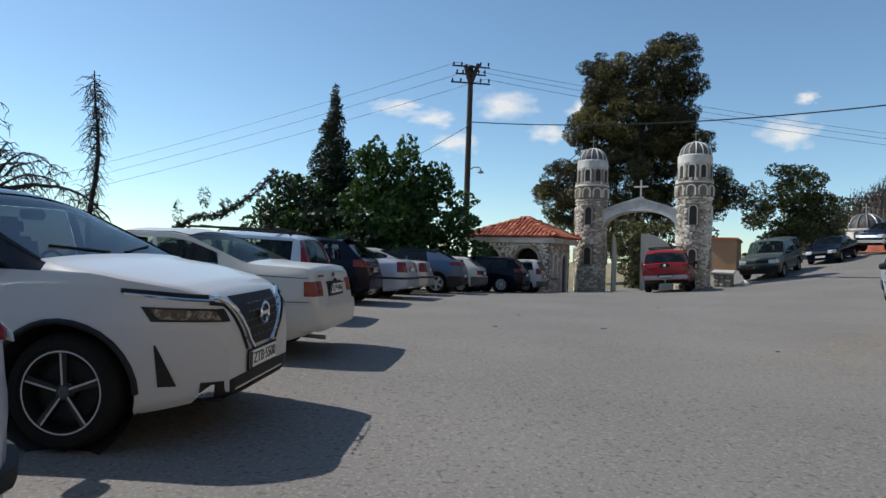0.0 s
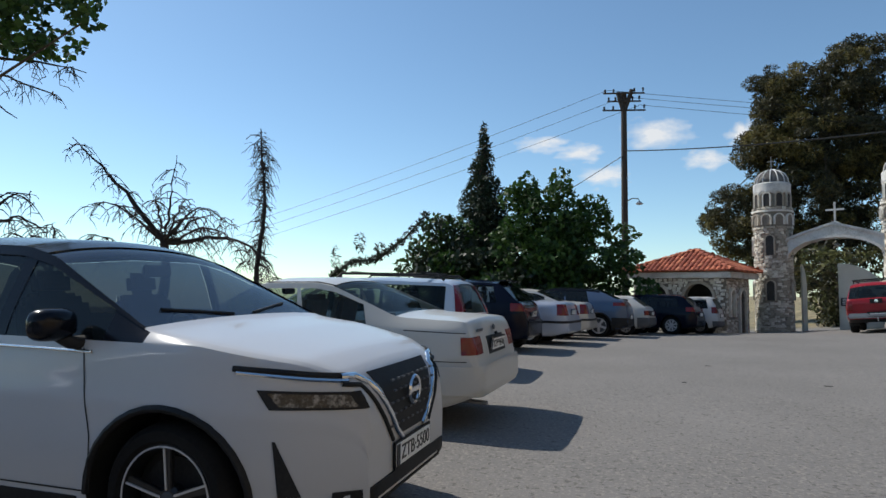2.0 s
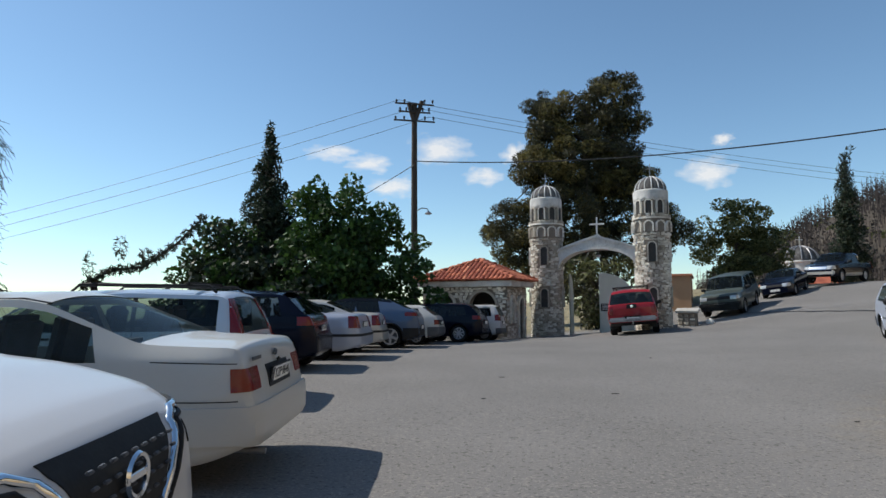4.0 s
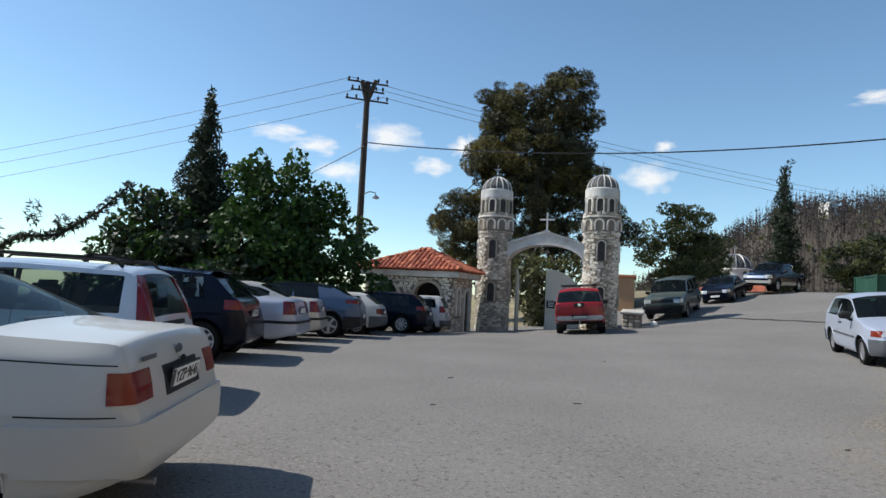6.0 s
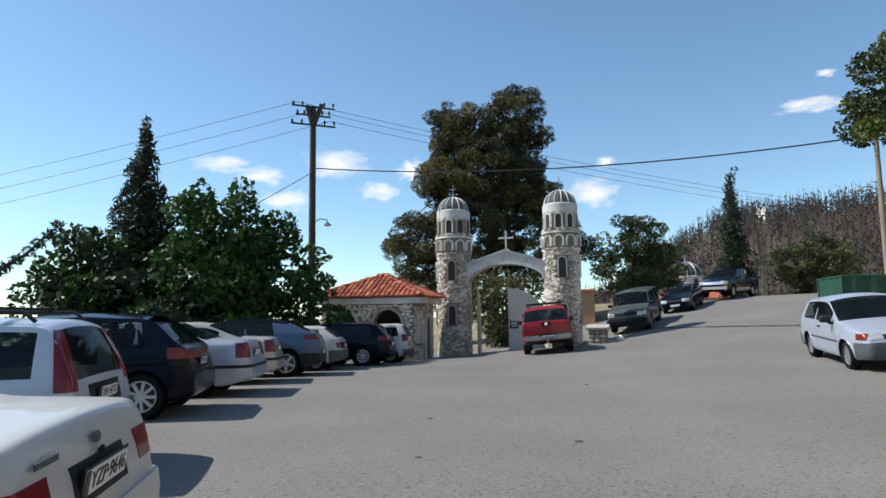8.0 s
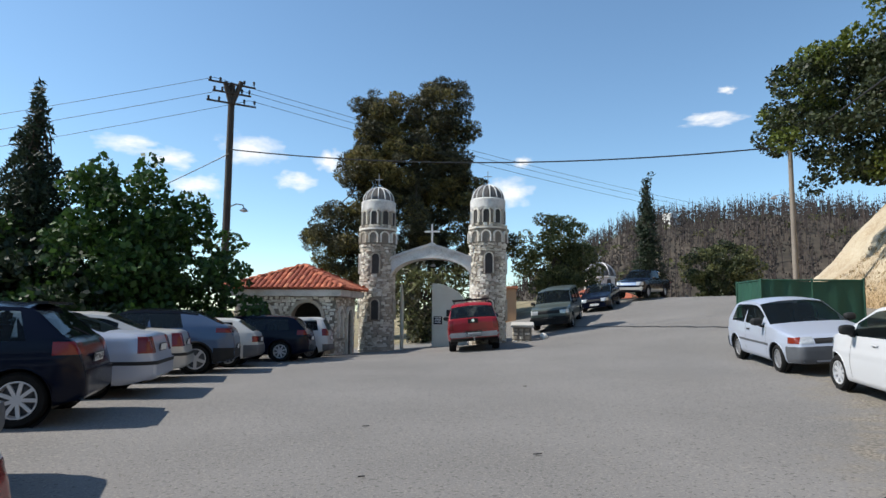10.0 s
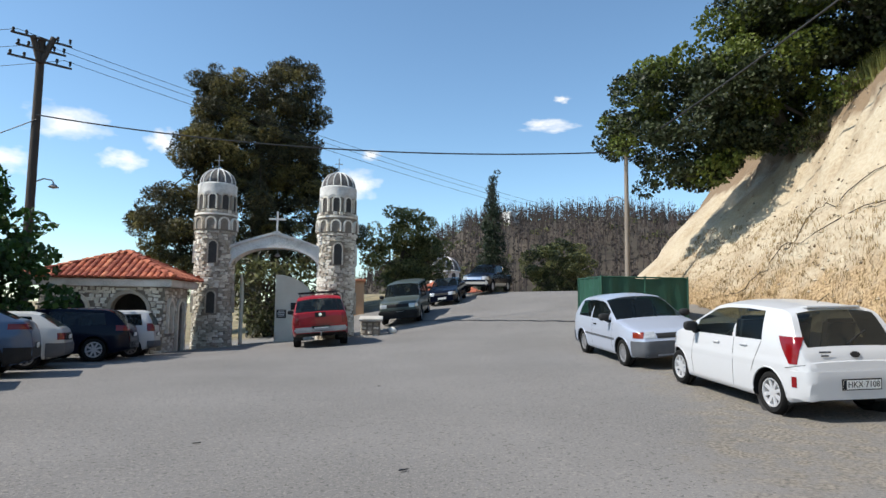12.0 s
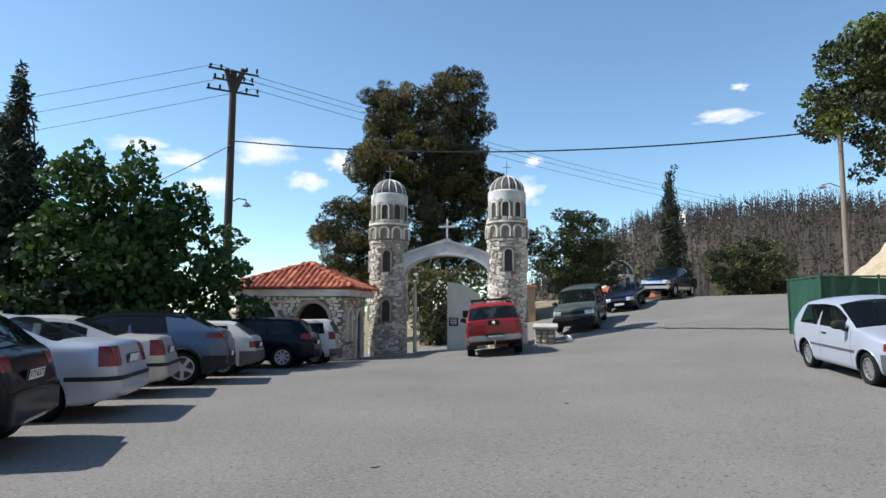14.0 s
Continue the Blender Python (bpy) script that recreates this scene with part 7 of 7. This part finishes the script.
# bare scorched trees behind the parked row
def bare_tree(base, hgt, spread, seed, label, droop, twigs=26):
    r = random.Random(seed)
    x, y = base
    z = height(x, y)
    o = thing("bare_tree", Matrix.Translation((x, y, z - 0.2)), label, "bare tree", "bare trees")
    part("trunk", tube([(0.1 * math.sin(k * 1.3 + seed), 0.1 * math.cos(k + seed), hgt * k / 8) for k in range(9)], [0.15 * (1 - k / 9.5) for k in range(9)], 7), BURNT, o, "", 60)
    for k in range(twigs):
        zz = hgt * r.uniform(0.3, 0.99)
        a = r.uniform(0, 6.283)
        ln = spread * r.uniform(0.5, 1.1) * (1.15 - zz / hgt * 0.7)
        d = Vector((math.cos(a), math.sin(a), 0))
        p0 = Vector((0, 0, zz))
        pts = [p0 + d * ln * t + Vector((0.08 * math.sin(t * 9 + k), 0.08 * math.cos(t * 7 + k), ln * (0.4 * t - droop * t * t))) for t in (0, 0.25, 0.5, 0.75, 1.0)]
        subs = [tube(pts, [0.030, 0.024, 0.019, 0.014, 0.008], 5)]
        for q in range(7):
            s = pts[r.randrange(1, 5)]
            e = s + Vector((r.uniform(-0.5, 0.5), r.uniform(-0.5, 0.5), r.uniform(-0.8, 0.12)))
            subs.append(tube([s, s.lerp(e, 0.5) + Vector((r.uniform(-.1, .1), r.uniform(-.1, .1), 0.1)), e], [0.012, 0.010, 0.006], 4))
        bm = bmesh.new()
        for t in subs:
            me = bpy.data.meshes.new("t")
            t.to_mesh(me)
            t.free()
            bm.from_mesh(me)
            bpy.data.meshes.remove(me)
        part("branch", bm, BURNT, o, "", 60)
    return o


bare_tree((-13.7, 24.5), 8.45 - height(-13.7, 24.5), 0.62, 1, "tall scorched bare tree with drooping twigs", 1.9, 64)


def boughs_tree(base, fork, ways, seed, label, ends=30):
    """A bare tree forking low into long crooked boughs hung with curling twigs; ways gives each bough's end: across, ahead, up."""
    r = random.Random(seed)
    x, y = base
    z = height(x, y) - 0.2
    o = thing("bare_tree", Matrix.Translation((x, y, z)), label, "bare tree", "bare trees")
    top = Vector((0, 0, fork - z))
    part("trunk", tube([(0.06 * math.sin(k * 1.3 + seed), 0.06 * math.cos(k + seed), top.z * k / 6) for k in range(6)] + [tuple(top)], [0.19 - 0.012 * k for k in range(7)], 8), BURNT, o, "", 60)
    for w, (ax, ay, az, arch) in enumerate(ways):
        e = top + Vector((0.962 * ax - 0.27 * ay, 0.27 * ax + 0.962 * ay, az))
        n = 12
        pts = []
        for k in range(n + 1):
            t = k / n
            p = top.lerp(e, t) + Vector((0, 0, arch * math.sin(math.pi * t ** 1.3)))
            pts.append(p + Vector((r.uniform(-.05, .05), r.uniform(-.05, .05), r.uniform(-.04, .04))) * (1 if k else 0))
        ln = (e - top).length
        bm = bmesh.new()
        subs = [tube(pts, [(0.085 if ln > 3 else 0.05) * (1 - 0.86 * k / n) for k in range(n + 1)], 6)]
        for q in range(int(ln * 5.5) + 3):
            t = r.uniform(0.2, 1.0)
            s0 = pts[min(n, int(t * n))]
            a = r.uniform(0, 6.283)
            tl = r.uniform(0.25, 0.85) * (1.15 - 0.5 * t)
            d = Vector((math.cos(a), math.sin(a), 0))
            rise = r.uniform(0.0, 0.35)
            tw = [s0 + d * tl * u + Vector((0, 0, tl * (rise * u - 0.95 * u * u))) for u in (0, 0.3, 0.6, 0.85, 1.0)]
            subs.append(tube(tw, [0.015, 0.013, 0.011, 0.008, 0.006], 4))
            for _ in range(3):
                c = tw[r.randrange(1, 5)]
                g = c + Vector((r.uniform(-.25, .25), r.uniform(-.25, .25), r.uniform(-.35, .05)))
                subs.append(tube([c, c.lerp(g, 0.6) + Vector((0, 0, 0.05)), g], [0.012, 0.009, 0.006], 4))
        for t in subs:
            me = bpy.data.meshes.new("t")
            t.to_mesh(me)
            t.free()
            bm.from_mesh(me)
            bpy.data.meshes.remove(me)
        part("branch", bm, BURNT, o, "", 60)
    return o


boughs_tree((-12.5, 17.0), 2.9, [(-3.0, 0.3, 3.1, 0.2), (0.35, -0.2, 2.55, 0.0), (2.0, 0.4, 0.35, 0.65), (2.7, -0.5, -0.9, 0.9), (1.2, 0.8, 0.9, 0.5), (-1.3, -0.6, 0.9, 0.4), (1.5, -0.9, -0.2, 0.8), (0.5, 1.0, 1.3, 0.5), (-0.8, 0.8, 1.6, 0.2), (-2.2, -0.4, 0.9, 0.5), (3.6, 0.2, -1.4, 0.9)], 2, "scorched bare tree forking into long crooked boughs")
boughs_tree((-15.6, 16.2), 1.9, [(-1.8, 0.3, 0.9, 0.6), (1.6, 0.5, 0.8, 0.7), (0.2, -0.4, 1.5, 0.3), (-0.9, 0.6, 1.2, 0.3)], 3, "low scorched bare tree with arching boughs")
boughs_tree((-14.2, 12.3), 2.4, [(-1.6, 0.3, 1.9, 0.3), (1.4, 0.5, 1.2, 0.5), (0.2, -0.4, 2.1, 0.2), (1.9, 0.2, 0.2, 0.6)], 4, "scorched bare tree with spreading crooked boughs")
# dead twigs hanging under the leafy bough
boughs_tree((-18.0, 13.2), 7.4, [(4.9, 0.2, -0.2, 0.25), (4.2, 0.5, -0.9, 0.3), (3.5, -0.3, -1.6, 0.2), (4.5, -0.4, 0.5, 0.2)], 5, "bare tree with dead twigs hanging beside the leafy bough")
# half-burnt bough leaning out beside the fir
lb = thing("leaning_tree", Matrix.Translation((-9.6, 27.0, height(-9.6, 27.0))), "leaning half-burnt conifer with ragged needles", "tree")
zt = 5.15 - height(-9.6, 27.0)
spine = [Vector((-1.9, -0.3, zt - 3.0)), Vector((-1.0, -0.3, zt - 2.35)), Vector((0.2, -0.2, zt - 2.2)), Vector((1.3, 0.1, zt - 1.3)), Vector((2.3, 0.4, zt - 0.1))]
part("trunk", tube([Vector((-1.2, 0, 0)), Vector((-1.6, -0.2, zt * 0.5))] + spine, [0.14, 0.12, 0.10, 0.09, 0.07, 0.05, 0.02], 7), BURNT, lb, "", 60)
cl = [(tuple(a.lerp(b, t)), (0.19, 0.19, 0.17)) for a, b in zip(spine, spine[1:]) for t in (0.1, 0.35, 0.6, 0.85)]
cl += [((-0.6, -0.3, zt - 1.5), (0.25, 0.2, 0.5)), ((-1.7, -0.3, zt - 2.2), (0.2, 0.2, 0.55)), ((0.3, -0.2, zt - 1.8), (0.25, 0.2, 0.3))]
v, f = leaf_cloud(cl, 1500, 0.085, 77, 0.3, 1.6)
me = bpy.data.meshes.new("crown")
me.from_pydata(v.tolist(), [], f)
me.materials.append(LEAF_FIR)
new("crown", me).parent = lb

# ---- burnt wooded hill and far land ----
def hill_z(x, y):
    a = math.degrees(math.atan2(x, y))
    d = math.hypot(x, y)
    rise = smoothstep(75, 235, d)
    prof = 15 + 17 * smoothstep(29, 41, a) - 3 * smoothstep(48, 62, a) + 6 * smoothstep(66, 90, a)
    prof *= smoothstep(24, 33, a) * (1 - smoothstep(120, 150, a))
    return prof * rise * (1 - 0.6 * smoothstep(260, 420, d)) + 3.0 * noise.noise((x * 0.02, y * 0.02, 0)) * rise - 8 * (1 - rise)


hv, hf, cols_ = [], [], 0
ang = [20 + 1.6 * k for k in range(85)]
dist = [60 + 12 * k for k in range(32)]
for d in dist:
    for a in ang:
        x, y = d * math.sin(radians(a)), d * math.cos(radians(a))
        hv.append((x, y, hill_z(x, y)))
for j in range(len(dist) - 1):
    for i in range(len(ang) - 1):
        hf.append((j * len(ang) + i, (j + 1) * len(ang) + i, (j + 1) * len(ang) + i + 1, j * len(ang) + i + 1))
HILL = varied("burnt hillside soil", [(0.034, 0.028, 0.018), (0.058, 0.045, 0.031), (0.085, 0.066, 0.046)], 0.05, 0.6, 0.95, 0.0, mix=0.5)
tagged(mesh_object("backdrop_hill", hv, hf, HILL, smooth=80), "hillside of scorched earth and regrowth", "hill", kind="structure")
rnd = random.Random(99)
tv, tf, lv, lf_ = [], [], [], []
for k in range(11000):
    a, d = rnd.uniform(27, 96), 95 + 240 * rnd.random() ** 0.8
    x, y = d * math.sin(radians(a)), d * math.cos(radians(a))
    z = hill_z(x, y)
    if z < 2:
        continue
    h = rnd.uniform(4.0, 8.5)
    r0 = rnd.uniform(0.10, 0.19)
    o = len(tv)
    lx, ly = rnd.uniform(-0.4, 0.4), rnd.uniform(-0.4, 0.4)
    for q in range(3):
        tv.append((x + r0 * math.cos(q * 2.094), y + r0 * math.sin(q * 2.094), z - 0.3))
    tv.append((x + lx, y + ly, z + h))
    tf += [(o, o + 1, o + 3), (o + 1, o + 2, o + 3), (o + 2, o, o + 3)]
    for q in range(7):
        hz = h * rnd.uniform(0.3, 0.98)
        aa = rnd.uniform(0, 6.283)
        ln = rnd.uniform(0.5, 1.3) * (1.15 - hz / h)
        o = len(lv)
        bx, by = x + lx * hz / h, y + ly * hz / h
        lv += [(bx, by, z + hz), (bx + ln * math.cos(aa), by + ln * math.sin(aa), z + hz + 0.35), (bx + ln * math.cos(aa) * 0.8, by + ln * math.sin(aa) * 0.8, z + hz - 0.25)]
        lf_.append((o, o + 1, o + 2))
tagged(mesh_object("burnt_forest_trunks", tv, tf, varied("scorched grey trunks", [(0.024, 0.018, 0.017), (0.066, 0.050, 0.045)], 0.3, 3, 0.95, 0.0, island=0.6)), "dense stand of scorched bare trunks on the hill", "forest", kind="stuff")
tagged(mesh_object("burnt_forest_crowns", lv, lf_, LEAF_BROWN), "thin burnt brown crowns on the hill", "forest", kind="stuff")
uv, uf = leaf_cloud([((d * math.sin(radians(a)), d * math.cos(radians(a)), hill_z(d * math.sin(radians(a)), d * math.cos(radians(a))) + 0.6), (2.0, 2.0, 0.9)) for a, d in ((rnd.uniform(27, 96), 90 + 220 * rnd.random()) for _ in range(420))], 6, 0.6, 3)
me = bpy.data.meshes.new("undergrowth")
me.from_pydata(uv.tolist(), [], uf)
me.materials.append(LEAF_OAK)
tagged(new("undergrowth", me), "green undergrowth growing back among burnt trunks", "undergrowth", kind="stuff")
hx, hy = 205 * math.sin(radians(41.6)), 205 * math.cos(radians(41.6))
hs = thing("hill_house", Matrix.Translation((hx, hy, hill_z(hx, hy) + 1.8)), "small white house high on the burnt hill", "house")
part("wall", box((5.4, 4, 2.4), (0, 0, 0)), PLASTER, hs)
part("roof_terrace", box((2.6, 3.4, 1.1), (-1.0, 0, 1.7)), PLASTER, hs)
part("foundation", box((5.6, 4.2, 4), (0, 0, -3.1)), CONCRETE, hs)
for xx in (-2, 0.3, 2.3):
    # thin boxes whose dark colour stands for unlit rooms
    part("window", box((1, 0.1, 1.2), (xx * 0.8, -2.02, 0.1)), OPENING_SHADE, hs)


# ---- fair-weather clouds, far off ----
def cloud_material():
    m = bpy.data.materials.new("thin white cloud")
    m.use_nodes = True
    n, l = m.node_tree.nodes, m.node_tree.links
    n.remove(n["Principled BSDF"])
    co = n.new("ShaderNodeTexCoord")
    mp = n.new("ShaderNodeMapping")
    mp.inputs["Location"].default_value, mp.inputs["Scale"].default_value = (-0.5, -0.5, 0), (1, 1, 0)
    l.new(co.outputs["Generated"], mp.inputs[0])
    ln = n.new("ShaderNodeVectorMath")
    ln.operation = "LENGTH"
    l.new(mp.outputs[0], ln.inputs[0])
    oi = n.new("ShaderNodeObjectInfo")
    nz = n.new("ShaderNodeTexNoise")
    nz.noise_dimensions = "4D"
    nz.inputs["Scale"].default_value, nz.inputs["Detail"].default_value = 4.5, 8
    ml = n.new("ShaderNodeMath")
    ml.operation = "MULTIPLY"
    ml.inputs[1].default_value = 40
    l.new(oi.outputs["Random"], ml.inputs[0])
    l.new(co.outputs["Generated"], nz.inputs["Vector"])
    l.new(ml.outputs[0], nz.inputs["W"])
    sb = n.new("ShaderNodeMath")
    sb.operation = "MULTIPLY_ADD"
    sb.inputs[1].default_value = -1.35
    l.new(ln.outputs["Value"], sb.inputs[0])
    l.new(nz.outputs[0], sb.inputs[2])
    mr = n.new("ShaderNodeMapRange")
    mr.inputs[1].default_value, mr.inputs[2].default_value, mr.inputs[4].default_value = -0.03, 0.42, 0.8
    l.new(sb.outputs[0], mr.inputs[0])
    em = n.new("ShaderNodeEmission")
    em.inputs[0].default_value, em.inputs[1].default_value = (1.0, 0.985, 0.96, 1), 1.0
    tr = n.new("ShaderNodeBsdfTransparent")
    mx = n.new("ShaderNodeMixShader")
    l.new(mr.outputs[0], mx.inputs[0])
    l.new(tr.outputs[0], mx.inputs[1])
    l.new(em.outputs[0], mx.inputs[2])
    l.new(mx.outputs[0], n["Material Output"].inputs[0])
    return m


CLOUD = cloud_material()
for az, el, w, h in ((5.1, 13.9, 5.6, 3.0), (9.1, 11.5, 3.4, 2.0), (12.1, 13.3, 2.6, 2.2), (28.5, 10.9, 4.6, 2.6), (29.7, 13.5, 1.8, 1.2), (46.0, 16.2, 4.4, 1.5), (47.2, 18.4, 1.4, 0.8), (0.8, 10.5, 4.4, 2.2), (-4.6, 13.4, 4.5, 1.8), (-1.2, 12.6, 4.2, 1.8)):
    d = 1400
    a, e = radians(az), radians(el)
    p = Vector((d * math.sin(a) * math.cos(e), d * math.cos(a) * math.cos(e), d * math.sin(e)))
    ww, hh = d * radians(w) * 0.68, d * radians(h) * 0.62
    o = mesh_object("cloud", [(-ww, -hh, 0), (ww, -hh, 0), (ww, hh, 0), (-ww, hh, 0)], [(0, 1, 2, 3)], CLOUD)
    o.matrix_world = Matrix.Translation(p) @ p.to_track_quat("Z", "Y").to_matrix().to_4x4()
    tagged(o, "small thin white cloud", "cloud", "clouds", "structure")
